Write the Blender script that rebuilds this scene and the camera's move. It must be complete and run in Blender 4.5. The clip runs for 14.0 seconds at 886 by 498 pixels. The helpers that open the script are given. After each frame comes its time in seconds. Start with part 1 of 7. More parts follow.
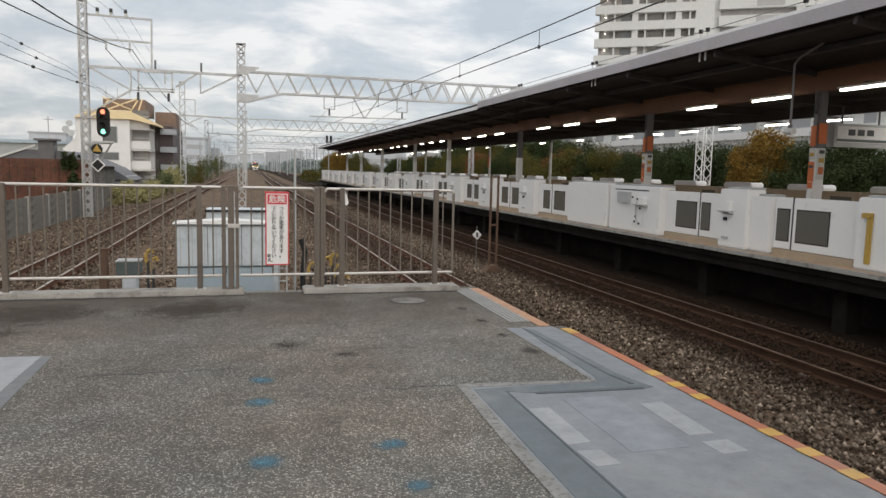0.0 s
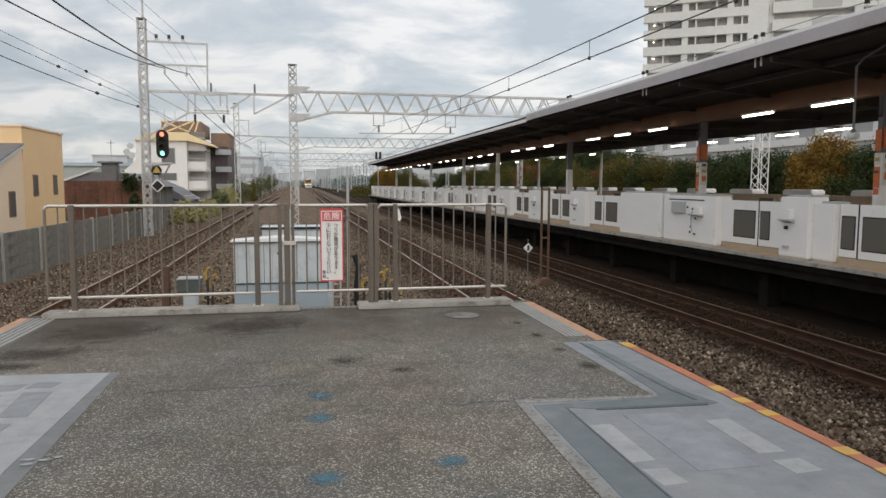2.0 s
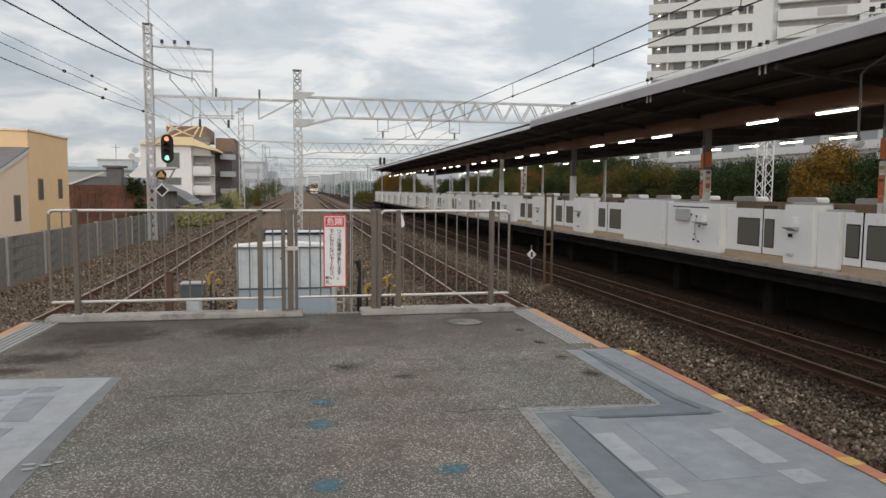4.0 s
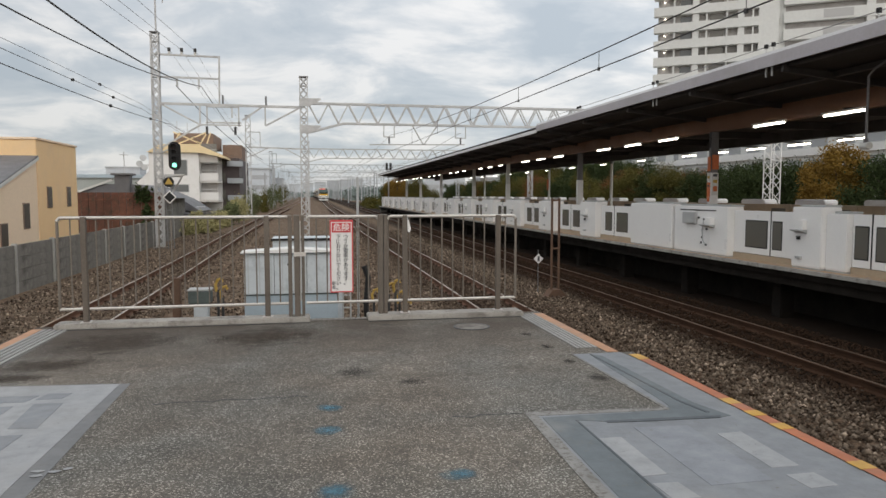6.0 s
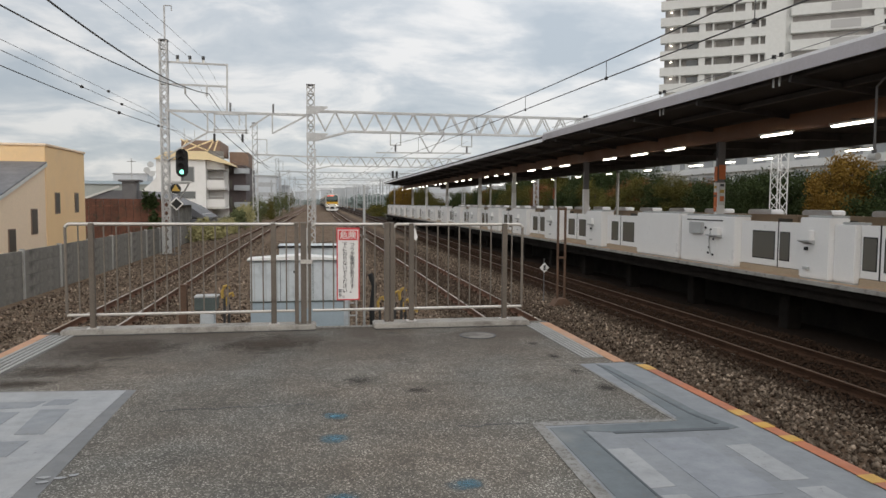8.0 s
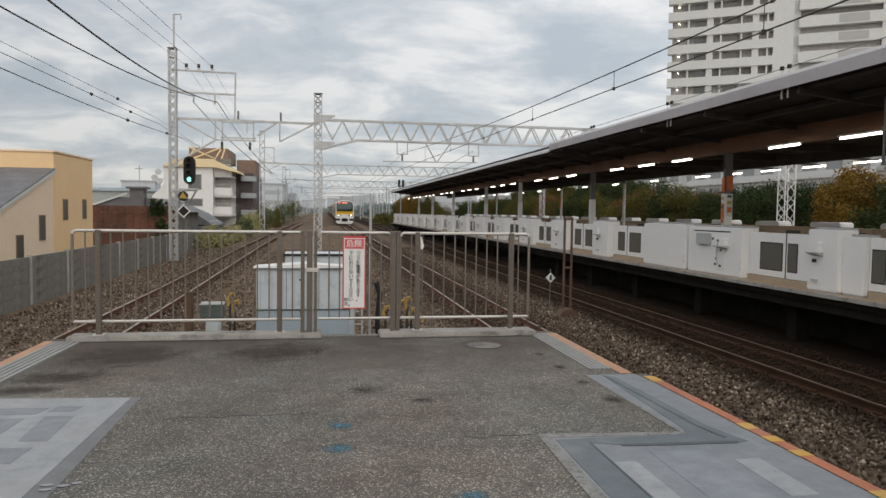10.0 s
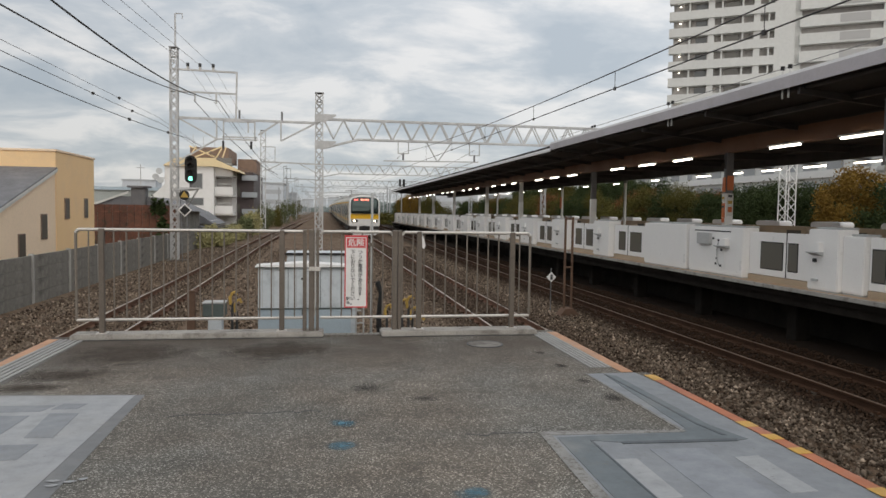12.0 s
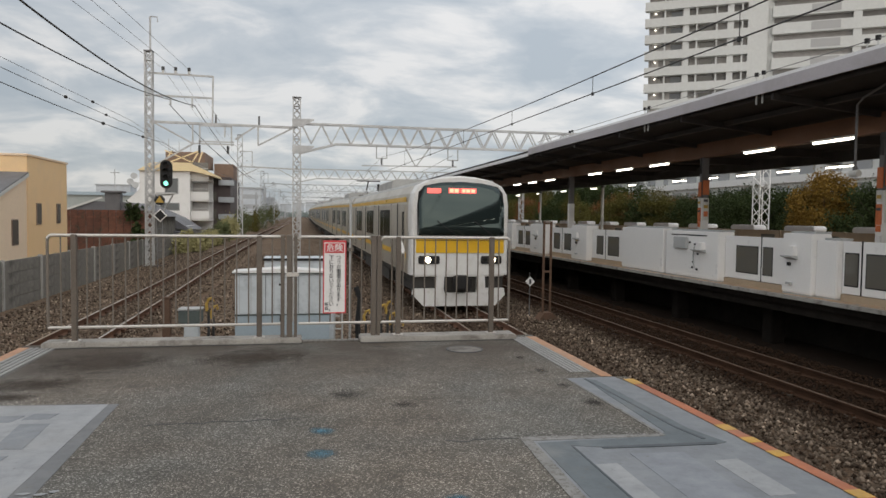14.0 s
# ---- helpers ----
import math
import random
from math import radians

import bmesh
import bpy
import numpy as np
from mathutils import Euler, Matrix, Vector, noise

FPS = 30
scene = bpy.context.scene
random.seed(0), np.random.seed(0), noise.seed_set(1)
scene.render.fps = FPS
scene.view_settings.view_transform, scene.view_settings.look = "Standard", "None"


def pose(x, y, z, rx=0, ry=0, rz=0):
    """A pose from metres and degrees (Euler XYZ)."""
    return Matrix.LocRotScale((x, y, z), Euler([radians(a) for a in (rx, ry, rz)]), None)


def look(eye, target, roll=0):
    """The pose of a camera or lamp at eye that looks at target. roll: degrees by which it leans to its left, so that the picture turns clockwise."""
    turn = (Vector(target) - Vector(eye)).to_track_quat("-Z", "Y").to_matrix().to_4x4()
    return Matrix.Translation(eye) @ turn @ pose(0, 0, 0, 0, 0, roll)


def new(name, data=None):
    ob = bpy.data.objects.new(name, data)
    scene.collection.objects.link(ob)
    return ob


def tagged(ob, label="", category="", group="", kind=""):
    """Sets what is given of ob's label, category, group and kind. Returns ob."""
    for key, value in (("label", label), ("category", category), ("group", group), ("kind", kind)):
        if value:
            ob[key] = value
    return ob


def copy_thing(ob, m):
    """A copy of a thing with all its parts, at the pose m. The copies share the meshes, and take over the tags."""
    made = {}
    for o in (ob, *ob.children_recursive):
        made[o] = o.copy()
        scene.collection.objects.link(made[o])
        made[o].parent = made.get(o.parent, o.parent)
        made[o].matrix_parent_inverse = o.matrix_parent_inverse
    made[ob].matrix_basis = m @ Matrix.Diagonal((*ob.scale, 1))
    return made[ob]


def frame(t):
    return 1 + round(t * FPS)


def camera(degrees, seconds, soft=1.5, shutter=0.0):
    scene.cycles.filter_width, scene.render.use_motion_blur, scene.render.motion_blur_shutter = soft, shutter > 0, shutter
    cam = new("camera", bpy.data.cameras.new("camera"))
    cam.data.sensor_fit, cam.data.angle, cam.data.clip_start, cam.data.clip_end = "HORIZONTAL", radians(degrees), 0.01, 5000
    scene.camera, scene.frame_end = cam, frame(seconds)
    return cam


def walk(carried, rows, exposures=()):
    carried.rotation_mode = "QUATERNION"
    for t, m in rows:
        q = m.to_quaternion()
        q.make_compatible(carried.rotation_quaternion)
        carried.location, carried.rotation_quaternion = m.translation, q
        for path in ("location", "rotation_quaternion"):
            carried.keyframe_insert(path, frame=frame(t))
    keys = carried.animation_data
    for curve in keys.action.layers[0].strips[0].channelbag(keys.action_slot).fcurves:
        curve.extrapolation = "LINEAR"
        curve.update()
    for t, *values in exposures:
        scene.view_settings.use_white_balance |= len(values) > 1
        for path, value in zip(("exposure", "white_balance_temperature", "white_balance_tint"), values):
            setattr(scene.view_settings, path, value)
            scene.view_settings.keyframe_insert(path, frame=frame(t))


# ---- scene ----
cam = camera(64.45, 14.0)
PATH = [
    (0, pose(0.040, -0.033, 1.488, 83.69, -1.36, -15.62)),
    (0.5, pose(0.022, -0.014, 1.485, 83.15, -0.33, -15.02)),
    (1, pose(0.012, -0.022, 1.494, 84.19, -0.56, -14.01)),
    (1.5, pose(-0.007, -0.048, 1.494, 84.35, -0.75, -12.80)),
    (2, pose(0.000, -0.013, 1.496, 84.75, -0.15, -11.70)),
    (2.5, pose(0.003, -0.011, 1.499, 85.06, -0.51, -11.33)),
    (3, pose(0.008, -0.011, 1.502, 85.14, -0.39, -11.46)),
    (5.5, pose(0.001, -0.000, 1.502, 85.46, -0.48, -11.21)),
    (6, pose(0.011, -0.007, 1.500, 85.62, -0.01, -10.86)),
    (6.5, pose(0.003, -0.008, 1.503, 85.85, -0.56, -10.79)),
    (7, pose(0.008, -0.002, 1.503, 85.55, -0.43, -10.38)),
    (7.5, pose(0.000, 0.000, 1.500, 85.86, -0.14, -10.30)),
    (8, pose(-0.002, 0.004, 1.501, 86.29, -0.36, -10.40)),
    (10.5, pose(-0.009, 0.028, 1.501, 87.05, -0.81, -9.87)),
    (11, pose(-0.018, -0.030, 1.501, 86.85, -0.77, -9.92)),
    (11.5, pose(-0.013, -0.008, 1.500, 86.96, -0.60, -9.74)),
    (12, pose(-0.022, -0.009, 1.500, 86.98, -0.84, -9.85)),
    (12.5, pose(-0.022, -0.014, 1.503, 87.31, -1.07, -9.81)),
    (13, pose(-0.023, -0.016, 1.496, 87.16, -0.72, -10.23)),
    (13.5, pose(-0.024, -0.014, 1.500, 87.31, -0.65, -10.65)),
    (14, pose(-0.024, 0.022, 1.501, 87.39, -0.74, -11.60)),
]
walk(cam, PATH, [(0.0, 0.12, 6850, 10), (3.0, 0.04, 6850, 10), (7.5, 0.02, 6850, 10), (10.5, -0.09, 6850, 10), (12.0, -0.08, 6850, 10), (14.0, -0.12, 6850, 10)])

# ---- world, sun, exposure ----
world = bpy.data.worlds.new("overcast_evening")
scene.world = world
world.use_nodes = True
wn, wl = world.node_tree.nodes, world.node_tree.links
wn.clear()
w_out = wn.new("ShaderNodeOutputWorld")
w_bg = wn.new("ShaderNodeBackground")
w_sky = wn.new("ShaderNodeTexSky")
w_sky.sky_type, w_sky.sun_disc = "NISHITA", False
w_sky.sun_elevation, w_sky.sun_rotation = radians(31), radians(180)
w_tc = wn.new("ShaderNodeTexCoord")
w_sep = wn.new("ShaderNodeSeparateXYZ")
wl.new(w_tc.outputs["Generated"], w_sep.inputs[0])
w_up = wn.new("ShaderNodeMath")
w_up.operation, w_up.inputs[1].default_value = "MAXIMUM", 0.0
wl.new(w_sep.outputs["Z"], w_up.inputs[0])
w_off = wn.new("ShaderNodeMath")
w_off.operation, w_off.inputs[1].default_value = "ADD", 0.24
wl.new(w_up.outputs[0], w_off.inputs[0])
w_div = wn.new("ShaderNodeVectorMath")
w_div.operation = "DIVIDE"
w_comb = wn.new("ShaderNodeCombineXYZ")
wl.new(w_off.outputs[0], w_comb.inputs[0])
wl.new(w_off.outputs[0], w_comb.inputs[1])
w_comb.inputs[2].default_value = 1.0
wl.new(w_tc.outputs["Generated"], w_div.inputs[0])
wl.new(w_comb.outputs[0], w_div.inputs[1])
w_map = wn.new("ShaderNodeMapping")
w_map.inputs["Scale"].default_value = (0.9, 1.15, 0.0)
w_map.inputs["Rotation"].default_value = (0, 0, radians(18))
wl.new(w_div.outputs[0], w_map.inputs[0])
w_n1 = wn.new("ShaderNodeTexNoise")
w_n1.inputs["Scale"].default_value, w_n1.inputs["Detail"].default_value = 2.3, 9
w_n1.inputs["Roughness"].default_value, w_n1.inputs["Distortion"].default_value = 0.56, 0.35
wl.new(w_map.outputs[0], w_n1.inputs["Vector"])
w_ramp = wn.new("ShaderNodeValToRGB")
w_ramp.color_ramp.elements[0].position, w_ramp.color_ramp.elements[0].color = 0.35, (0.53, 0.608, 0.70, 1)
w_ramp.color_ramp.elements[1].position, w_ramp.color_ramp.elements[1].color = 0.585, (0.945, 0.965, 1.0, 1)
w_mid = w_ramp.color_ramp.elements.new(0.47)
w_mid.color = (0.665, 0.728, 0.805, 1)
wl.new(w_n1.outputs[0], w_ramp.inputs[0])
w_dim = wn.new("ShaderNodeMix")
w_dim.data_type, w_dim.blend_type = "RGBA", "MIX"
w_dim.inputs["Factor"].default_value = 0.9
w_skyk = wn.new("ShaderNodeVectorMath")
w_skyk.operation, w_skyk.inputs["Scale"].default_value = "SCALE", 0.12
wl.new(w_sky.outputs[0], w_skyk.inputs[0])
wl.new(w_skyk.outputs[0], w_dim.inputs["A"])
wl.new(w_ramp.outputs[0], w_dim.inputs["B"])
# the overcast is a little brighter towards the east
w_east = wn.new("ShaderNodeMapRange")
for key_, val_ in (("From Min", -0.5), ("From Max", 0.7), ("To Min", 0.97), ("To Max", 1.20)):
    w_east.inputs[key_].default_value = val_
wl.new(w_sep.outputs["X"], w_east.inputs["Value"])
w_lift = wn.new("ShaderNodeVectorMath")
w_lift.operation = "SCALE"
wl.new(w_dim.outputs["Result"], w_lift.inputs[0])
wl.new(w_east.outputs[0], w_lift.inputs["Scale"])
# the cloud base is greyer low down
w_low = wn.new("ShaderNodeMapRange")
for key_, val_ in (("From Min", 0.0), ("From Max", 0.32), ("To Min", 0.80), ("To Max", 1.0)):
    w_low.inputs[key_].default_value = val_
wl.new(w_sep.outputs["Z"], w_low.inputs["Value"])
w_grey = wn.new("ShaderNodeVectorMath")
w_grey.operation = "SCALE"
wl.new(w_lift.outputs[0], w_grey.inputs[0])
wl.new(w_low.outputs[0], w_grey.inputs["Scale"])
wl.new(w_grey.outputs[0], w_bg.inputs["Color"])
w_bg.inputs["Strength"].default_value = 0.91
wl.new(w_bg.outputs[0], w_out.inputs[0])

sun = new("sun", bpy.data.lights.new("sun", "SUN"))
sun.data.energy, sun.data.angle, sun.data.color = 1.4, radians(90), (1.0, 0.93, 0.85)
sun.matrix_world = look((0, -60, 42), (0, 10, 0))


# ---- materials ----
def node_material(name):
    m = bpy.data.materials.new(name)
    m.use_nodes = True
    nt = m.node_tree
    return m, nt, nt.nodes["Principled BSDF"]


def noise_node(nt, vec, scale, detail=4, rough=0.6):
    n = nt.nodes.new("ShaderNodeTexNoise")
    n.inputs["Scale"].default_value, n.inputs["Detail"].default_value = scale, detail
    n.inputs["Roughness"].default_value = rough
    nt.links.new(vec, n.inputs["Vector"])
    return n.outputs[0]


def ramp_node(nt, fac, stops):
    r = nt.nodes.new("ShaderNodeValToRGB")
    els = r.color_ramp.elements
    while len(els) < len(stops):
        els.new(0.5)
    for e, (p, c) in zip(els, stops):
        e.position, e.color = p, (*c, 1) if len(c) == 3 else c
    nt.links.new(fac, r.inputs[0])
    return r.outputs[0]


def mix_node(nt, a, b, fac, blend="MIX"):
    x = nt.nodes.new("ShaderNodeMix")
    x.data_type, x.blend_type = "RGBA", blend
    for value, key in ((a, "A"), (b, "B"), (fac, "Factor")):
        if isinstance(value, (int, float)):
            x.inputs[key].default_value = value
        elif isinstance(value, tuple):
            x.inputs[key].default_value = (*value, 1)
        else:
            nt.links.new(value, x.inputs[key])
    return x.outputs["Result"]


def surface(name, a, b=None, rough=0.6, metal=0.0, scale=1.5, fine=30.0, bump=0.15, grime=None, spread=0.2, vary=0.0, stretch=(1, 1, 1)):
    """Two tones at a large scale, grain at a small one, optional grime patches, relief from the grain."""
    m, nt, p = node_material(name)
    b = b or tuple(c * 0.75 for c in a)
    tc = nt.nodes.new("ShaderNodeTexCoord")
    mp = nt.nodes.new("ShaderNodeMapping")
    mp.inputs["Scale"].default_value = stretch
    nt.links.new(tc.outputs["Object"], mp.inputs[0])
    vec = mp.outputs[0]
    big = noise_node(nt, vec, scale)
    small = noise_node(nt, vec, fine, 5, 0.65)
    col = ramp_node(nt, big, [(0.3, a), (0.7, b)])
    grain = ramp_node(nt, small, [(0.25, (1 - spread,) * 3), (0.75, (1 + spread,) * 3)])
    col = mix_node(nt, col, grain, 1.0, "MULTIPLY")
    if grime:
        mask = ramp_node(nt, noise_node(nt, vec, scale * 2.7, 6, 0.7), [(0.5, (0, 0, 0)), (0.68, (1, 1, 1))])
        col = mix_node(nt, col, grime, mask)
    if vary:
        info = nt.nodes.new("ShaderNodeObjectInfo")
        tone = ramp_node(nt, info.outputs["Random"], [(0.0, (1 - vary,) * 3), (1.0, (1 + vary,) * 3)])
        col = mix_node(nt, col, tone, 1.0, "MULTIPLY")
    nt.links.new(col, p.inputs["Base Color"])
    p.inputs["Metallic"].default_value = metal
    rr = ramp_node(nt, big, [(0.3, (max(rough - 0.1, 0.03),) * 3), (0.7, (min(rough + 0.1, 1),) * 3)])
    nt.links.new(rr, p.inputs["Roughness"])
    if bump:
        bp = nt.nodes.new("ShaderNodeBump")
        bp.inputs["Strength"].default_value, bp.inputs["Distance"].default_value = bump, 0.02
        nt.links.new(small, bp.inputs["Height"])
        nt.links.new(bp.outputs[0], p.inputs["Normal"])
    return m


def glow(name, colour, strength):
    m, nt, p = node_material(name)
    p.inputs["Base Color"].default_value = (*colour, 1)
    p.inputs["Emission Color"].default_value = (*colour, 1)
    p.inputs["Emission Strength"].default_value = strength
    return m


def stain_and_shade(m, strength, tint=(0.018, 0.012, 0.009)):
    """Brake dust and rust: a dark brown stain along each track, and painted shade under the far platform."""
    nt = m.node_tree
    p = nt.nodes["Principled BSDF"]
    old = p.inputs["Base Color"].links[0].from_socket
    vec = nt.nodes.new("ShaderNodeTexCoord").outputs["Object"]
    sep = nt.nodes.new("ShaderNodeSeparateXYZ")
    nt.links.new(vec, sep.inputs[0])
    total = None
    # the last band also paints the shade beside and under the far platform
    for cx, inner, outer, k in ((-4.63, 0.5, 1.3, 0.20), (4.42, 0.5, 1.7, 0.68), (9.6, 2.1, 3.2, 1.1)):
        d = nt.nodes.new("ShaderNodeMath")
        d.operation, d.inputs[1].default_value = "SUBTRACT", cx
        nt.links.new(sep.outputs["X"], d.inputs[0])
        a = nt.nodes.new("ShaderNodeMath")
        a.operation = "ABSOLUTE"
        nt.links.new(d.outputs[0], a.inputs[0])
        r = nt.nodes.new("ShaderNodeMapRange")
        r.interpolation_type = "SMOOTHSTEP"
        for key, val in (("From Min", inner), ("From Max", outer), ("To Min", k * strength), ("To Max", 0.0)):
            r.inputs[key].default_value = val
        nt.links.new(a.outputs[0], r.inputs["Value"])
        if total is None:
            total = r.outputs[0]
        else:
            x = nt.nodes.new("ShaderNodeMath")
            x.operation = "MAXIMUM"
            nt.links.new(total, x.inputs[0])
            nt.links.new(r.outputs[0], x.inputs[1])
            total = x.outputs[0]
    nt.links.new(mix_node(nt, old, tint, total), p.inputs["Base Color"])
    return m


def leaf_material(name, a, b, wide=False):
    """Each loose piece takes its own tone between two colours; wide: the full span, mostly mid tones."""
    m, nt, p = node_material(name)
    geo = nt.nodes.new("ShaderNodeNewGeometry")
    mean = tuple((c + d) / 2 for c, d in zip(a, b))
    stops = [(0.0, a), (0.55, tuple(c * 0.62 for c in mean)), (0.9, mean), (1.0, b)] if wide else [(0.0, mean), (1.0, tuple(c * 1.35 for c in mean))]
    col = ramp_node(nt, geo.outputs["Random Per Island"], stops)
    nt.links.new(col, p.inputs["Base Color"])
    p.inputs["Roughness"].default_value = 0.95 if wide else 0.8
    p.inputs["Specular IOR Level"].default_value = 0.12
    return m


def asphalt_material():
    m, nt, p = node_material("platform_asphalt")
    tc = nt.nodes.new("ShaderNodeTexCoord")
    vec = tc.outputs["Object"]
    big = noise_node(nt, vec, 0.55, 5, 0.6)
    mid = noise_node(nt, vec, 3.0, 5, 0.65)
    col = ramp_node(nt, big, [(0.32, (0.116, 0.105, 0.092)), (0.52, (0.148, 0.136, 0.122)), (0.7, (0.177, 0.164, 0.147))])
    col = mix_node(nt, col, ramp_node(nt, mid, [(0.3, (0.78, 0.77, 0.75)), (0.7, (1.18, 1.18, 1.18))]), 1.0, "MULTIPLY")
    vor = nt.nodes.new("ShaderNodeTexVoronoi")
    vor.inputs["Scale"].default_value = 125
    nt.links.new(vec, vor.inputs["Vector"])
    stone = nt.nodes.new("ShaderNodeSeparateColor")
    nt.links.new(vor.outputs["Color"], stone.inputs[0])
    tone = ramp_node(nt, stone.outputs[0], [(0.0, (0.44, 0.43, 0.42)), (0.5, (0.80, 0.80, 0.79)), (0.8, (1.14, 1.14, 1.13)), (0.945, (3.1, 3.2, 3.26))])
    col = mix_node(nt, col, tone, 0.85, "MULTIPLY")
    hue = ramp_node(nt, noise_node(nt, vec, 0.8, 4, 0.55), [(0.36, (0.95, 1.0, 1.02)), (0.64, (1.06, 0.99, 0.92))])
    col = mix_node(nt, col, hue, 1.0, "MULTIPLY")
    # dark damp stains by the end kerb and scattered blots
    sep = nt.nodes.new("ShaderNodeSeparateXYZ")
    nt.links.new(vec, sep.inputs[0])
    wear = noise_node(nt, vec, 1.6, 6, 0.7)
    blot = ramp_node(nt, wear, [(0.57, (0, 0, 0)), (0.70, (0.62, 0.62, 0.62))])
    col = mix_node(nt, col, (0.075, 0.066, 0.058), blot)
    band = nt.nodes.new("ShaderNodeMapRange")
    band.inputs["From Min"].default_value, band.inputs["From Max"].default_value = -2.5, -0.7
    nt.links.new(sep.outputs["Y"], band.inputs["Value"])
    patch = nt.nodes.new("ShaderNodeMath")
    patch.operation = "MULTIPLY"
    nt.links.new(band.outputs[0], patch.inputs[0])
    nt.links.new(ramp_node(nt, noise_node(nt, vec, 0.9, 5, 0.6), [(0.34, (0, 0, 0)), (0.52, (0.85, 0.85, 0.85))]), patch.inputs[1])
    col = mix_node(nt, col, (0.070, 0.053, 0.040), patch.outputs[0])
    tar = ramp_node(nt, noise_node(nt, vec, 4.5, 3, 0.5), [(0.70, (0, 0, 0)), (0.76, (0.8, 0.8, 0.8))])
    col = mix_node(nt, col, (0.05, 0.046, 0.042), tar)
    nt.links.new(col, p.inputs["Base Color"])
    p.inputs["Roughness"].default_value = 0.82
    bp = nt.nodes.new("ShaderNodeBump")
    bp.inputs["Strength"].default_value, bp.inputs["Distance"].default_value = 0.5, 0.006
    nt.links.new(vor.outputs["Distance"], bp.inputs["Height"])
    nt.links.new(bp.outputs[0], p.inputs["Normal"])
    return m


def paint_material(name, a, b, worn=(0.16, 0.15, 0.135), amount=0.62, rough=0.55):
    """Floor paint with worn-through flecks."""
    m, nt, p = node_material(name)
    vec = nt.nodes.new("ShaderNodeTexCoord").outputs["Object"]
    col = ramp_node(nt, noise_node(nt, vec, 2.2, 5), [(0.35, a), (0.65, b)])
    haze = ramp_node(nt, noise_node(nt, vec, 5.5, 7, 0.7), [(0.3, (0.80, 0.80, 0.79)), (0.5, (1.0, 1.0, 1.0)), (0.72, (1.22, 1.20, 1.17))])
    col = mix_node(nt, col, haze, 1.0, "MULTIPLY")
    dust = ramp_node(nt, noise_node(nt, vec, 1.3, 5, 0.65), [(0.5, (0, 0, 0)), (0.75, (0.5, 0.5, 0.5))])
    col = mix_node(nt, col, (0.30, 0.29, 0.27), dust)
    flecks = ramp_node(nt, noise_node(nt, vec, 24, 6, 0.75), [(amount, (0, 0, 0)), (amount + 0.1, (1, 1, 1))])
    col = mix_node(nt, col, worn, flecks)
    nt.links.new(col, p.inputs["Base Color"])
    p.inputs["Roughness"].default_value = rough
    bp = nt.nodes.new("ShaderNodeBump")
    bp.inputs["Strength"].default_value, bp.inputs["Distance"].default_value = 0.2, 0.004
    nt.links.new(noise_node(nt, vec, 45, 4), bp.inputs["Height"])
    nt.links.new(bp.outputs[0], p.inputs["Normal"])
    return m


def blot_material(name, a, b, most, rough=0.8):
    """A worn patch that thins out towards its rim, over what lies below."""
    m, nt, p = node_material(name)
    tc = nt.nodes.new("ShaderNodeTexCoord")
    vec = tc.outputs["Object"]
    col = ramp_node(nt, noise_node(nt, vec, 9.0, 4), [(0.35, a), (0.65, b)])
    nt.links.new(col, p.inputs["Base Color"])
    p.inputs["Roughness"].default_value = rough
    flat = nt.nodes.new("ShaderNodeMapping")
    flat.inputs["Location"].default_value, flat.inputs["Scale"].default_value = (-1.0, -1.0, 0.0), (2.0, 2.0, 0.0)
    nt.links.new(tc.outputs["Generated"], flat.inputs[0])
    size = nt.nodes.new("ShaderNodeVectorMath")
    size.operation = "LENGTH"
    nt.links.new(flat.outputs[0], size.inputs[0])
    # ragged rim: the distance from the middle is broken up by noise at two scales
    ragged = nt.nodes.new("ShaderNodeMath")
    ragged.operation = "ADD"
    nt.links.new(size.outputs["Value"], ragged.inputs[0])
    both = nt.nodes.new("ShaderNodeMath")
    both.operation = "ADD"
    nt.links.new(noise_node(nt, vec, 5.0, 4, 0.6), both.inputs[0])
    nt.links.new(noise_node(nt, vec, 40.0, 5, 0.7), both.inputs[1])
    nt.links.new(both.outputs[0], ragged.inputs[1])
    cover = nt.nodes.new("ShaderNodeMapRange")
    cover.interpolation_type = "SMOOTHSTEP"
    for key, val in (("From Min", 0.80), ("From Max", 1.92), ("To Min", most), ("To Max", 0.0)):
        cover.inputs[key].default_value = val
    nt.links.new(ragged.outputs[0], cover.inputs["Value"])
    clear = nt.nodes.new("ShaderNodeBsdfTransparent")
    mix = nt.nodes.new("ShaderNodeMixShader")
    nt.links.new(cover.outputs[0], mix.inputs[0])
    nt.links.new(clear.outputs[0], mix.inputs[1])
    nt.links.new(p.outputs[0], mix.inputs[2])
    nt.links.new(mix.outputs[0], nt.nodes["Material Output"].inputs["Surface"])
    return m


def glass_dark(name, colour=(0.02, 0.025, 0.028), rough=0.06):
    m, nt, p = node_material(name)
    p.inputs["Base Color"].default_value = (*colour, 1)
    p.inputs["Roughness"].default_value = rough
    p.inputs["IOR"].default_value = 1.5
    return m


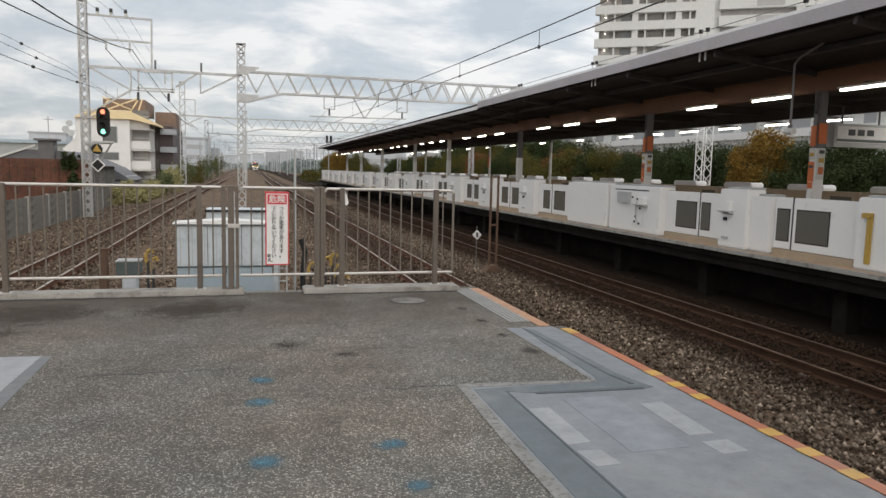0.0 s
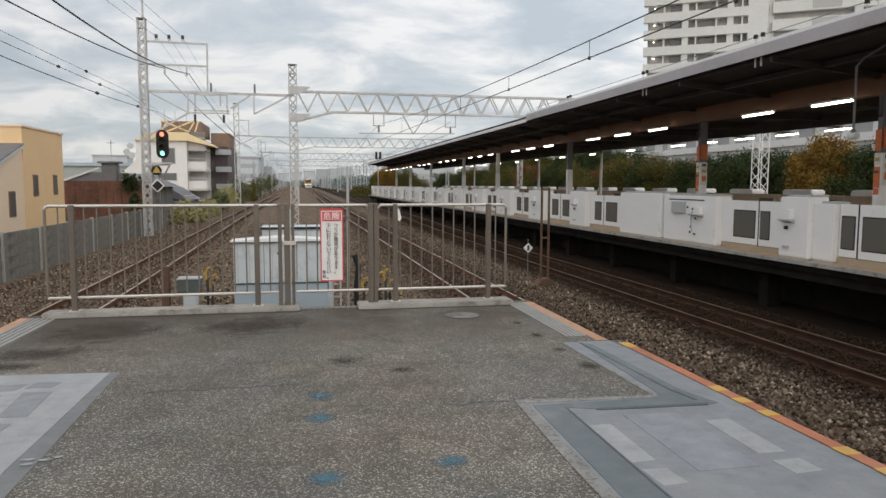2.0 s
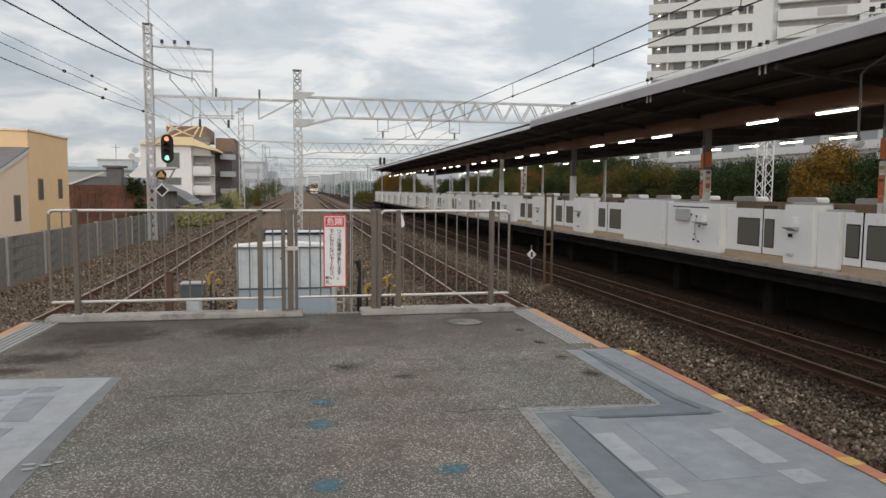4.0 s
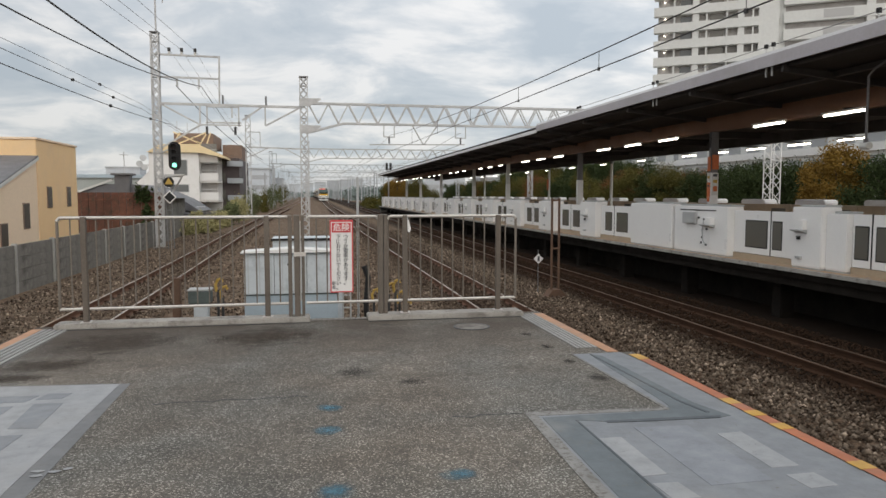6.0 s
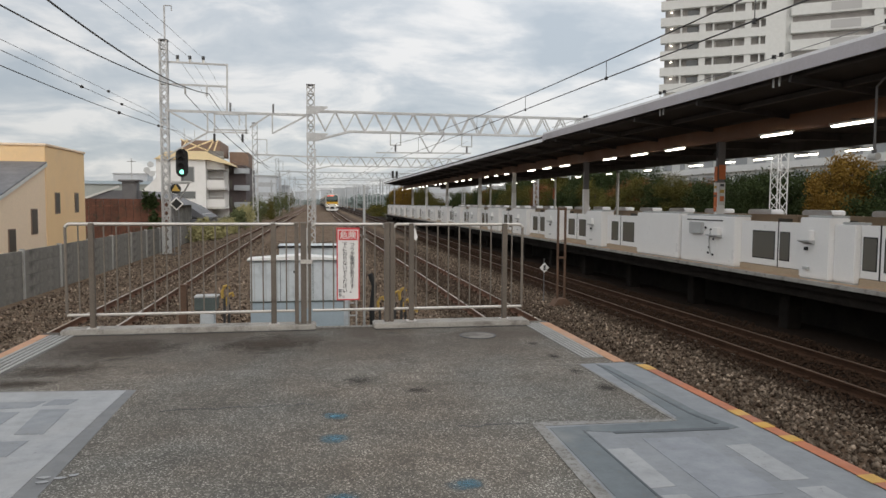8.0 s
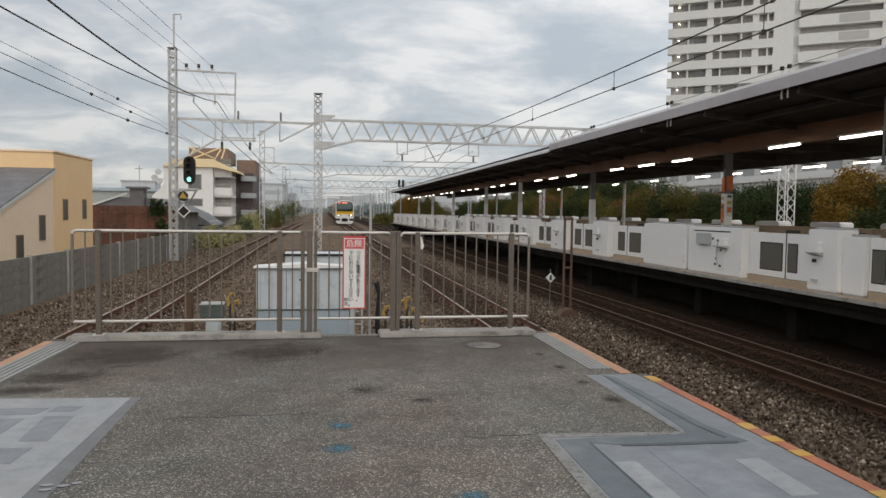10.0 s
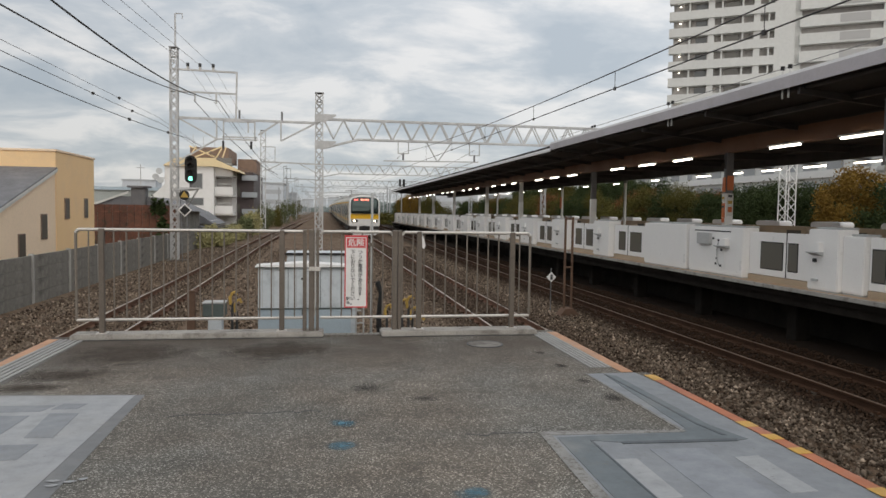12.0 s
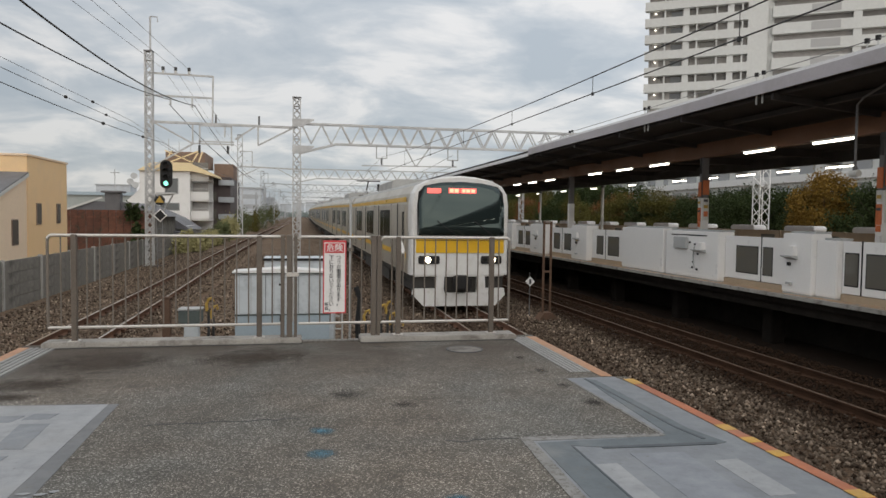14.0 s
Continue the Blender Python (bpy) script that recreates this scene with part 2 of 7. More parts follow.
M_ASPHALT = asphalt_material()
M_CONCRETE = surface("kerb_concrete", (0.40, 0.38, 0.35), (0.30, 0.285, 0.26), 0.85, fine=60, grime=(0.16, 0.145, 0.13))
M_SLAB = surface("old_concrete", (0.26, 0.245, 0.225), (0.18, 0.168, 0.152), 0.9, fine=25, grime=(0.09, 0.08, 0.07))
# near-black: the shade below the platforms is put into this concrete's colour
M_DARKCON = surface("shade_black_concrete", (0.022, 0.019, 0.016), (0.013, 0.011, 0.010), 0.9, fine=15, grime=(0.022, 0.018, 0.015))
M_WALL = surface("weathered_block_wall", (0.245, 0.230, 0.205), (0.170, 0.160, 0.142), 0.9, scale=0.5, fine=12, grime=(0.095, 0.088, 0.078))
M_POSTCON = surface("pale_concrete_post", (0.42, 0.41, 0.39), (0.33, 0.32, 0.30), 0.85)
M_BALLAST = surface("ballast_bed", (0.196, 0.136, 0.095), (0.113, 0.077, 0.053), 0.95, scale=0.8, fine=18, bump=1.0, spread=0.75, grime=(0.255, 0.21, 0.163))
M_STONE = leaf_material("ballast_stones", (0.034, 0.022, 0.015), (0.54, 0.430, 0.335), True)
stain_and_shade(M_BALLAST, 0.85)
stain_and_shade(M_STONE, 0.88, (0.038, 0.022, 0.014))
M_RAIL = surface("rusty_rail", (0.200, 0.096, 0.055), (0.125, 0.064, 0.040), 0.8, metal=0.2, fine=50)
M_RAILDARK = surface("dark_rusty_rail", (0.078, 0.042, 0.026), (0.052, 0.029, 0.019), 0.8, metal=0.1, fine=50)
M_RAILDULL = surface("dull_brown_rail_head", (0.20, 0.130, 0.092), (0.15, 0.105, 0.078), 0.55, metal=0.4, fine=50, bump=0.05)
M_RAILTOP = surface("worn_rail_head", (0.56, 0.48, 0.41), (0.42, 0.35, 0.29), 0.3, metal=0.8, fine=50, bump=0.05)
M_SLEEPER = surface("stained_sleeper", (0.12, 0.10, 0.083), (0.08, 0.065, 0.054), 0.9, fine=30, vary=0.25)
M_PAINT = paint_material("blue_grey_floor_paint", (0.238, 0.256, 0.278), (0.208, 0.224, 0.245), amount=0.61)
M_PAINTD = paint_material("dark_slate_floor_paint", (0.118, 0.142, 0.158), (0.140, 0.164, 0.180), amount=0.59)
M_PAINTL = paint_material("pale_grey_floor_paint", (0.345, 0.356, 0.372), (0.308, 0.320, 0.338), amount=0.61)
M_ORANGE = paint_material("orange_edge_paint", (0.46, 0.155, 0.072), (0.40, 0.145, 0.078), (0.22, 0.16, 0.13), 0.62)
M_PEACH = paint_material("faded_orange_edge_paint", (0.52, 0.27, 0.145), (0.46, 0.245, 0.14), (0.30, 0.22, 0.17), 0.60)
M_YELLOW = paint_material("yellow_edge_paint", (0.62, 0.36, 0.07), (0.56, 0.33, 0.085), (0.30, 0.2, 0.1), 0.62)
M_BLUEMARK = blot_material("worn_blue_chalk", (0.085, 0.200, 0.265), (0.12, 0.215, 0.265), 0.80)
M_STAIN = blot_material("dark_damp_stain", (0.066, 0.047, 0.033), (0.085, 0.064, 0.047), 0.66)
M_TARSPOT = blot_material("dark_tar_spot", (0.050, 0.044, 0.040), (0.066, 0.057, 0.050), 0.38)
M_GROOVE = surface("grooved_edge_tile", (0.40, 0.40, 0.385), (0.33, 0.33, 0.32), 0.8, fine=60)
M_GROOVED = surface("groove_dirt", (0.16, 0.155, 0.145), (0.12, 0.115, 0.11), 0.9)
M_STEEL = surface("stainless_rail", (0.62, 0.60, 0.57), (0.52, 0.49, 0.46), 0.38, metal=0.75, fine=80, bump=0.04)
M_BRONZE = surface("bronze_painted_post", (0.155, 0.130, 0.108), (0.125, 0.105, 0.088), 0.5, metal=0.3, fine=60, bump=0.05)
M_BARS = surface("bronze_bars", (0.235, 0.205, 0.175), (0.185, 0.16, 0.135), 0.45, metal=0.4, fine=60, bump=0.04)
M_GALV = surface("galvanised_steel", (0.56, 0.565, 0.565), (0.43, 0.435, 0.44), 0.55, metal=0.25, scale=2, fine=25, bump=0.06)
M_RUST = surface("rusty_iron", (0.17, 0.098, 0.062), (0.11, 0.07, 0.05), 0.85, metal=0.2, fine=30)
M_SHED = surface("pale_blue_grey_sheet_metal", (0.60, 0.645, 0.675), (0.53, 0.58, 0.615), 0.45, scale=1.2, fine=30, bump=0.04, spread=0.06, grime=(0.40, 0.44, 0.47))
M_SHEDLOW = surface("blue_grey_sheet_metal", (0.40, 0.485, 0.545), (0.35, 0.43, 0.49), 0.5, fine=30, bump=0.04, spread=0.08)
M_WHITE = surface("white_gate_enamel", (0.84, 0.835, 0.825), (0.815, 0.81, 0.80), 0.35, fine=30, bump=0.02, spread=0.03)
M_WHITE2 = surface("white_house_render", (0.80, 0.80, 0.79), (0.76, 0.76, 0.75), 0.8, scale=0.5, spread=0.05, grime=(0.72, 0.72, 0.70))
M_GREYBOX = surface("pale_grey_plastic", (0.46, 0.47, 0.47), (0.40, 0.41, 0.41), 0.5, spread=0.06)
M_TAN = surface("tan_enamel_panel", (0.43, 0.335, 0.235), (0.37, 0.29, 0.205), 0.5, spread=0.08)
M_TANFLOOR = surface("tan_platform_floor", (0.45, 0.295, 0.17), (0.37, 0.255, 0.16), 0.7, fine=15, grime=(0.30, 0.27, 0.24))
M_BLACK = surface("black_rubber", (0.012, 0.012, 0.013), (0.018, 0.018, 0.018), 0.8, spread=0.1)
M_GLASS = glass_dark("dark_window_glass", (0.135, 0.129, 0.113), 0.04)
M_GLASSG = glass_dark("grey_window_glass", (0.11, 0.12, 0.125), 0.12)
M_FASCIA = surface("mauve_grey_fascia", (0.50, 0.475, 0.50), (0.45, 0.43, 0.455), 0.6, scale=0.4, spread=0.08, grime=(0.42, 0.40, 0.41))
M_ROOFTOP = surface("pale_roof_sheet", (0.80, 0.80, 0.81), (0.72, 0.72, 0.73), 0.6, spread=0.1)
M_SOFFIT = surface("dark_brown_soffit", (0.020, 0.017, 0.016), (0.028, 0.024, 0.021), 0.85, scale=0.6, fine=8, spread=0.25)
M_BEAM = surface("brown_canopy_beam", (0.165, 0.070, 0.030), (0.135, 0.058, 0.026), 0.6, scale=0.8, spread=0.12)
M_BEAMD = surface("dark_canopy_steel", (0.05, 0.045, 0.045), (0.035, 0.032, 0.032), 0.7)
M_COLW = surface("pale_canopy_column", (0.66, 0.66, 0.63), (0.58, 0.58, 0.555), 0.6)
M_COLG = surface("grey_canopy_column", (0.16, 0.155, 0.16), (0.13, 0.128, 0.13), 0.6)
M_ORSIGN = surface("orange_notice", (0.62, 0.16, 0.04), (0.55, 0.15, 0.05), 0.5)
M_OCHRE = surface("ochre_render", (0.90, 0.63, 0.35), (0.85, 0.59, 0.325), 0.85, scale=0.35, fine=20, spread=0.06, grime=(0.82, 0.58, 0.34))
M_OCHREL = surface("pale_ochre_render", (0.90, 0.71, 0.52), (0.85, 0.67, 0.49), 0.85, scale=0.35, fine=20, spread=0.08)
M_BROWNB = surface("brown_block", (0.27, 0.185, 0.14), (0.22, 0.15, 0.115), 0.85, spread=0.15)
M_DKTILE = surface("dark_purple_brown_tile", (0.085, 0.062, 0.062), (0.065, 0.05, 0.05), 0.6, spread=0.15)
M_GREYTILE = surface("grey_roof_tile", (0.18, 0.18, 0.19), (0.14, 0.14, 0.15), 0.6, fine=10, spread=0.2)
M_REDFENCE = surface("rust_red_sheet", (0.175, 0.066, 0.038), (0.095, 0.044, 0.030), 0.85, scale=0.9, fine=5, spread=0.4, grime=(0.035, 0.035, 0.022), vary=0.25)
M_YELSCAF = surface("cream_yellow_steel", (0.84, 0.69, 0.42), (0.78, 0.63, 0.38), 0.6)
M_TOWER = surface("off_white_tower", (0.675, 0.685, 0.67), (0.63, 0.64, 0.625), 0.85, scale=0.1, fine=2, spread=0.06)
# darker than the walls: balcony shade is put into this colour
M_TOWERD = surface("tower_recess_shade", (0.34, 0.325, 0.31), (0.26, 0.25, 0.24), 0.8, spread=0.2, vary=0.35)
# air haze is mixed into the next two colours
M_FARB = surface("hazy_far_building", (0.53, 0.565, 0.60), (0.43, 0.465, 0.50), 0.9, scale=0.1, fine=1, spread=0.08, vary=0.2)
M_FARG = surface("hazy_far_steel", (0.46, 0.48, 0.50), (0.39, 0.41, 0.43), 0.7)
M_TRAINW = surface("white_train_front", (0.76, 0.76, 0.75), (0.70, 0.70, 0.69), 0.35, spread=0.04, bump=0.02, grime=(0.62, 0.61, 0.58))
M_TRAINS = surface("brushed_stainless_side", (0.54, 0.50, 0.43), (0.47, 0.435, 0.375), 0.38, metal=0.6, scale=0.6, fine=20, spread=0.1, bump=0.03)
M_TRAINY = surface("yellow_train_band", (0.80, 0.47, 0.015), (0.74, 0.43, 0.015), 0.35, spread=0.04, bump=0.01)
M_TRAINR = surface("train_roof_grey", (0.42, 0.42, 0.41), (0.34, 0.34, 0.33), 0.7, spread=0.15)
M_TRAINGLASS = glass_dark("dark_train_window", (0.02, 0.021, 0.02), 0.08)
M_UNDER = surface("train_underframe", (0.035, 0.033, 0.03), (0.05, 0.045, 0.04), 0.8)
M_TRAINGLASS.node_tree.nodes["Principled BSDF"].inputs["Specular IOR Level"].default_value = 0.03
M_WINDSHIELD = glass_dark("train_windshield", (0.018, 0.026, 0.026), 0.03)
for m_ in (M_BALLAST, M_STONE, M_SLEEPER, M_DARKCON, M_RAILDARK):
    m_.node_tree.nodes["Principled BSDF"].inputs["Specular IOR Level"].default_value = 0.1
M_WINDSHIELD.node_tree.nodes["Principled BSDF"].inputs["Specular Tint"].default_value = (0.80, 1.0, 0.97, 1)
M_WINDSHIELD.node_tree.nodes["Principled BSDF"].inputs["IOR"].default_value = 1.66
M_HOUSEGLASS = glass_dark("brownish_house_glass", (0.10, 0.088, 0.075), 0.25)
M_LAMPW = glow("headlamp_glow", (1.0, 0.86, 0.62), 9.0)
M_LEDO = glow("orange_display_characters", (1.0, 0.42, 0.26), 1.6)
M_LEDR = glow("red_destination_display", (1.0, 0.16, 0.14), 1.1)
M_TUBE = glow("fluorescent_tube", (1.0, 0.95, 0.86), 6.0)
M_SIGG = glow("green_signal_lens", (0.25, 1.0, 0.72), 2.2)
M_SIGR = glow("red_signal_lens", (1.0, 0.22, 0.12), 2.2)
M_SIGNR = surface("red_sign_print", (0.62, 0.055, 0.065), (0.55, 0.05, 0.06), 0.5, spread=0.05)
M_SIGNW = surface("white_sign_board", (0.78, 0.775, 0.765), (0.73, 0.725, 0.715), 0.5, spread=0.04, grime=(0.68, 0.66, 0.63))
M_INK = surface("dark_sign_ink", (0.05, 0.055, 0.06), (0.07, 0.07, 0.075), 0.6)
M_YEL = surface("yellow_marker_paint", (0.52, 0.34, 0.07), (0.40, 0.26, 0.06), 0.6)
M_GREENBOX = surface("green_grey_cabinet", (0.085, 0.11, 0.105), (0.07, 0.09, 0.088), 0.55)
M_WIRE = surface("dark_cable", (0.035, 0.035, 0.037), (0.05, 0.05, 0.05), 0.6)
M_WIREG = surface("grey_wire", (0.16, 0.16, 0.165), (0.13, 0.13, 0.135), 0.5)
M_WORKS = surface("grey_green_cladding", (0.40, 0.43, 0.415), (0.34, 0.37, 0.355), 0.8, scale=0.3, fine=4, spread=0.1)
M_BARK = surface("tree_bark", (0.09, 0.07, 0.055), (0.06, 0.048, 0.04), 0.9)


M_LEAFG = leaf_material("dark_green_leaves", (0.022, 0.034, 0.013), (0.046, 0.062, 0.022))
M_LEAFO = leaf_material("olive_autumn_leaves", (0.050, 0.055, 0.016), (0.115, 0.095, 0.024))
M_LEAFY = leaf_material("golden_autumn_leaves", (0.115, 0.078, 0.020), (0.27, 0.155, 0.032))
M_LEAFR = leaf_material("rust_autumn_leaves", (0.11, 0.055, 0.025), (0.20, 0.09, 0.035))
# pale bluish tones carry the air haze in front of far trees
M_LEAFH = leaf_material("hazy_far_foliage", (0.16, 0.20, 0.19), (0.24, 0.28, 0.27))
M_SCRUB = leaf_material("grey_green_scrub", (0.060, 0.075, 0.032), (0.125, 0.135, 0.065))
M_GRASS = leaf_material("dry_grass", (0.20, 0.19, 0.085), (0.38, 0.345, 0.18))


# ---- mesh helpers ----
BASE = {}


def thing(name, at=(0, 0, 0), label="", category="", group="", kind=""):
    ob = new(name)
    ob.empty_display_size = 0.1
    ob.location = at
    BASE[ob] = Vector(at)
    return tagged(ob, label, category, group, kind)


def part(name, bm, material, parent, label=""):
    """One bmesh, in world coordinates, as one mesh object under a thing or a part."""
    if isinstance(bm, bmesh.types.BMesh):
        me = bpy.data.meshes.new(name)
        bm.to_mesh(me)
        bm.free()
        me.materials.append(material)
    else:
        me = bm
    base = BASE.get(parent, Vector((0, 0, 0)))
    if base.length > 0:
        me.transform(Matrix.Translation(-base))
    ob = new(name, me)
    ob.parent = parent
    BASE[ob] = base
    if label:
        ob["label"] = label
    return ob


def solid(name, bm, material, label="", category="", group="", kind=""):
    me = bpy.data.meshes.new(name)
    bm.to_mesh(me)
    bm.free()
    me.materials.append(material)
    return tagged(new(name, me), label, category, group, kind)


def box(x0, x1, y0, y1, z0, z1, bevel=0.0, bm=None):
    own = bm is None
    bm = bm or bmesh.new()
    vs = [bm.verts.new((x, y, z)) for x in (x0, x1) for y in (y0, y1) for z in (z0, z1)]
    for q in ((0, 1, 3, 2), (4, 6, 7, 5), (0, 4, 5, 1), (2, 3, 7, 6), (0, 2, 6, 4), (1, 5, 7, 3)):
        bm.faces.new([vs[i] for i in q])
    if bevel and own:
        bmesh.ops.bevel(bm, geom=bm.edges[:], offset=bevel, segments=2, affect="EDGES")
    return bm


def bar(a, b, r, n=8, bm=None, r2=None):
    """A round bar from a to b."""
    bm = bm or bmesh.new()
    a, b = Vector(a), Vector(b)
    z = (b - a).normalized()
    x = z.orthogonal().normalized()
    y = z.cross(x)
    r2 = r if r2 is None else r2
    ring = [[bm.verts.new(p + (x * math.cos(6.28319 * i / n) + y * math.sin(6.28319 * i / n)) * rad) for i in range(n)] for p, rad in ((a, r), (b, r2))]
    for i in range(n):
        bm.faces.new((ring[0][i], ring[0][(i + 1) % n], ring[1][(i + 1) % n], ring[1][i]))
    bm.faces.new(ring[0][::-1])
    bm.faces.new(ring[1])
    return bm


def beam(a, b, w, h, bm=None):
    """A square-edged bar from a to b, w across and h high."""
    bm = bm or bmesh.new()
    a, b = Vector(a), Vector(b)
    z = (b - a).normalized()
    side = Vector((0, 0, 1)) if abs(z.z) < 0.9 else Vector((0, 1, 0))
    x = z.cross(side).normalized() * w / 2
    y = x.cross(z).normalized() * h / 2
    vs = [[bm.verts.new(p + x * i + y * j) for i, j in ((-1, -1), (1, -1), (1, 1), (-1, 1))] for p in (a, b)]
    for i in range(4):
        bm.faces.new((vs[0][i], vs[0][(i + 1) % 4], vs[1][(i + 1) % 4], vs[1][i]))
    bm.faces.new(vs[0][::-1])
    bm.faces.new(vs[1])
    return bm


def prism(outline, axis, lo, hi, bm=None):
    """An outline of (u, v) pairs pushed along an axis: x (u=y, v=z), y (u=x, v=z) or z (u=x, v=y)."""
    bm = bm or bmesh.new()
    put = {"x": lambda u, v, d: (d, u, v), "y": lambda u, v, d: (u, d, v), "z": lambda u, v, d: (u, v, d)}[axis]
    rows = [[bm.verts.new(put(u, v, d)) for u, v in outline] for d in (lo, hi)]
    n = len(outline)
    for i in range(n):
        bm.faces.new((rows[0][i], rows[0][(i + 1) % n], rows[1][(i + 1) % n], rows[1][i]))
    bm.faces.new(rows[0][::-1])
    bm.faces.new(rows[1])
    bmesh.ops.recalc_face_normals(bm, faces=bm.faces[:])
    return bm


def polyline(points, r, n=6):
    """One bent round bar through the points."""
    bm = bmesh.new()
    pts = [Vector(p) for p in points]
    rings = []
    for k, p in enumerate(pts):
        z = (pts[min(k + 1, len(pts) - 1)] - pts[max(k - 1, 0)]).normalized()
        x = z.cross(Vector((0, 0, 1)) if abs(z.z) < 0.9 else Vector((0, 1, 0))).normalized()
        y = z.cross(x)
        rings.append([bm.verts.new(p + (x * math.cos(6.28319 * i / n) + y * math.sin(6.28319 * i / n)) * r) for i in range(n)])
    for a, b in zip(rings, rings[1:]):
        for i in range(n):
            bm.faces.new((a[i], a[(i + 1) % n], b[(i + 1) % n], b[i]))
    bm.faces.new(rings[0][::-1])
    bm.faces.new(rings[-1])
    return bm


def disc(c, normal, r, depth, n=20):
    c, nn = Vector(c), Vector(normal).normalized()
    return bar(c, c + nn * depth, r, n)


# ---- large structure ----
RAIL_Z = -1.10
GROUND_Z = -1.27
TRACKS = (-4.63, 4.42, 8.28)
ALONG = (0, 25, 38, 53, 75, 98, 125, 155, 185, 211, 260)
RISE = (0, 0, 0.06, 0.19, 0.33, 0.47, 0.62, 0.77, 0.90, 1.0, 1.1)
# the two outer tracks draw together beyond the platform end
DRIFT = ((0, 0, 0, 0.12, 0.45, 0.85, 1.35, 1.85, 2.2, 2.3, 2.4),
         (0, 0, -0.16, -0.42, -0.60, -0.72, -0.65, -0.48, -0.2, 0.0, 0.1),
         (0, 0, 0, 0, 0, -0.1, -0.2, -0.2, 0, 0.2, 0.3))


def rise(y):
    """How far the line has climbed at y."""
    return float(np.interp(y, ALONG, RISE))


def drift(k, y):
    """How far track k has swung sideways at y."""
    return float(np.interp(y, ALONG, DRIFT[k]))


M_SEAM = paint_material("pale_cement", (0.285, 0.283, 0.277), (0.235, 0.232, 0.226), amount=0.50, rough=0.85)
M_PAINTX = paint_material("overlapped_slate_paint", (0.068, 0.080, 0.094), (0.080, 0.094, 0.108), amount=0.60)
M_PAINTM = paint_material("weathered_grey_floor_paint", (0.175, 0.182, 0.190), (0.155, 0.160, 0.166), amount=0.58)


def build_ground():
    bm = bmesh.new()
    xs = (-2000, -300, -60, -8.0, -3.0, 3.0, 9.6, 60, 300, 2000)
    ys = (-300, -30, 0, *ALONG[1:], 600, 3500)
    grid = [[bm.verts.new((x, y, GROUND_Z + rise(y))) for x in xs] for y in ys]
    for j in range(len(ys) - 1):
        for i in range(len(xs) - 1):
            bm.faces.new((grid[j][i], grid[j][i + 1], grid[j + 1][i + 1], grid[j + 1][i]))
    solid("ground", bm, M_BALLAST, "brown-grey ballast and soil beneath the tracks", "ground", kind="structure")


def build_stones():
    """Loose ballast beside and between the rails."""
    rng = np.random.default_rng(3)
    strips = [(-7.6, -3.2, 50000), (-3.0, 3.0, 30000), (3.0, 9.9, 108000)]
    octa = np.array([(1, 0, 0), (-1, 0, 0), (0, 1, 0), (0, -1, 0), (0, 0, 1), (0, 0, -0.6)], float)
    tri = np.array([(0, 2, 4), (2, 1, 4), (1, 3, 4), (3, 0, 4), (2, 0, 5), (1, 2, 5), (3, 1, 5), (0, 3, 5)])
    xs, ys = [], []
    for x0, x1, m in strips:
        y = 2.5 + 48 * rng.random(m) ** 1.6
        if x0 == -3.0:
            y = 8.9 + 38 * rng.random(m) ** 1.4
        else:
            back = rng.random(m) < 0.12
            y = np.where(back, -16 + 18.5 * rng.random(m), y)
        xs.append(x0 + (x1 - x0) * rng.random(m))
        ys.append(y)
    x, y = np.concatenate(xs), np.concatenate(ys)
    shift = [np.interp(y, ALONG, d) for d in DRIFT]
    off = np.min([np.abs(x - t - d) for t, d in zip(TRACKS, shift)], axis=0)
    keep = np.abs(off - 0.565) > 0.085
    x, y, off = x[keep], y[keep], off[keep]
    m = len(x)
    size = 0.012 + 0.030 * rng.random(m) ** 1.6
    # a shallow ridge of ballast outside the rails, patchy heaps elsewhere
    ridge = 0.07 * np.clip((off - 0.7) / 0.5, 0, 1) * (0.6 + 0.4 * np.sin(x * 3.1 + np.sin(y * 0.9) * 2))
    z = GROUND_Z + np.interp(y, ALONG, RISE) + 0.012 + 0.03 * rng.random(m) + ridge * rng.random(m)
    a = rng.random(m) * 6.28319
    o = octa[None] * size[:, None, None] * (0.65 + 0.7 * rng.random((m, 6, 3)))
    c, d = np.cos(a)[:, None], np.sin(a)[:, None]
    vx = o[:, :, 0] * c - o[:, :, 1] * d + x[:, None]
    vy = o[:, :, 0] * d + o[:, :, 1] * c + y[:, None]
    vz = o[:, :, 2] + z[:, None]
    verts = np.stack([vx, vy, vz], 2).reshape(-1, 3)
    faces = (tri[None] + 6 * np.arange(m)[:, None, None]).reshape(-1, 3)
    me = bpy.data.meshes.new("ballast_stones")
    me.vertices.add(len(verts))
    me.vertices.foreach_set("co", verts.ravel())
    me.loops.add(faces.size)
    me.loops.foreach_set("vertex_index", faces.ravel().astype(np.int32))
    me.polygons.add(len(faces))
    me.polygons.foreach_set("loop_start", (np.arange(len(faces)) * 3).astype(np.int32))
    me.update(calc_edges=True)
    me.materials.append(M_STONE)
    tagged(new("ballast_stones", me), "loose brown-grey crushed ballast stones between the rails", "ballast", kind="stuff")


RAIL = [(-0.063, -0.153), (0.063, -0.153), (0.06, -0.14), (0.009, -0.115), (0.009, -0.045), (0.033, -0.032), (0.033, -0.005),
        (-0.033, -0.005), (-0.033, -0.032), (-0.009, -0.045), (-0.009, -0.115), (-0.06, -0.14)]
HEAD = [(-0.026, -0.005), (0.026, -0.005), (0.026, 0.0), (-0.026, 0.0)]


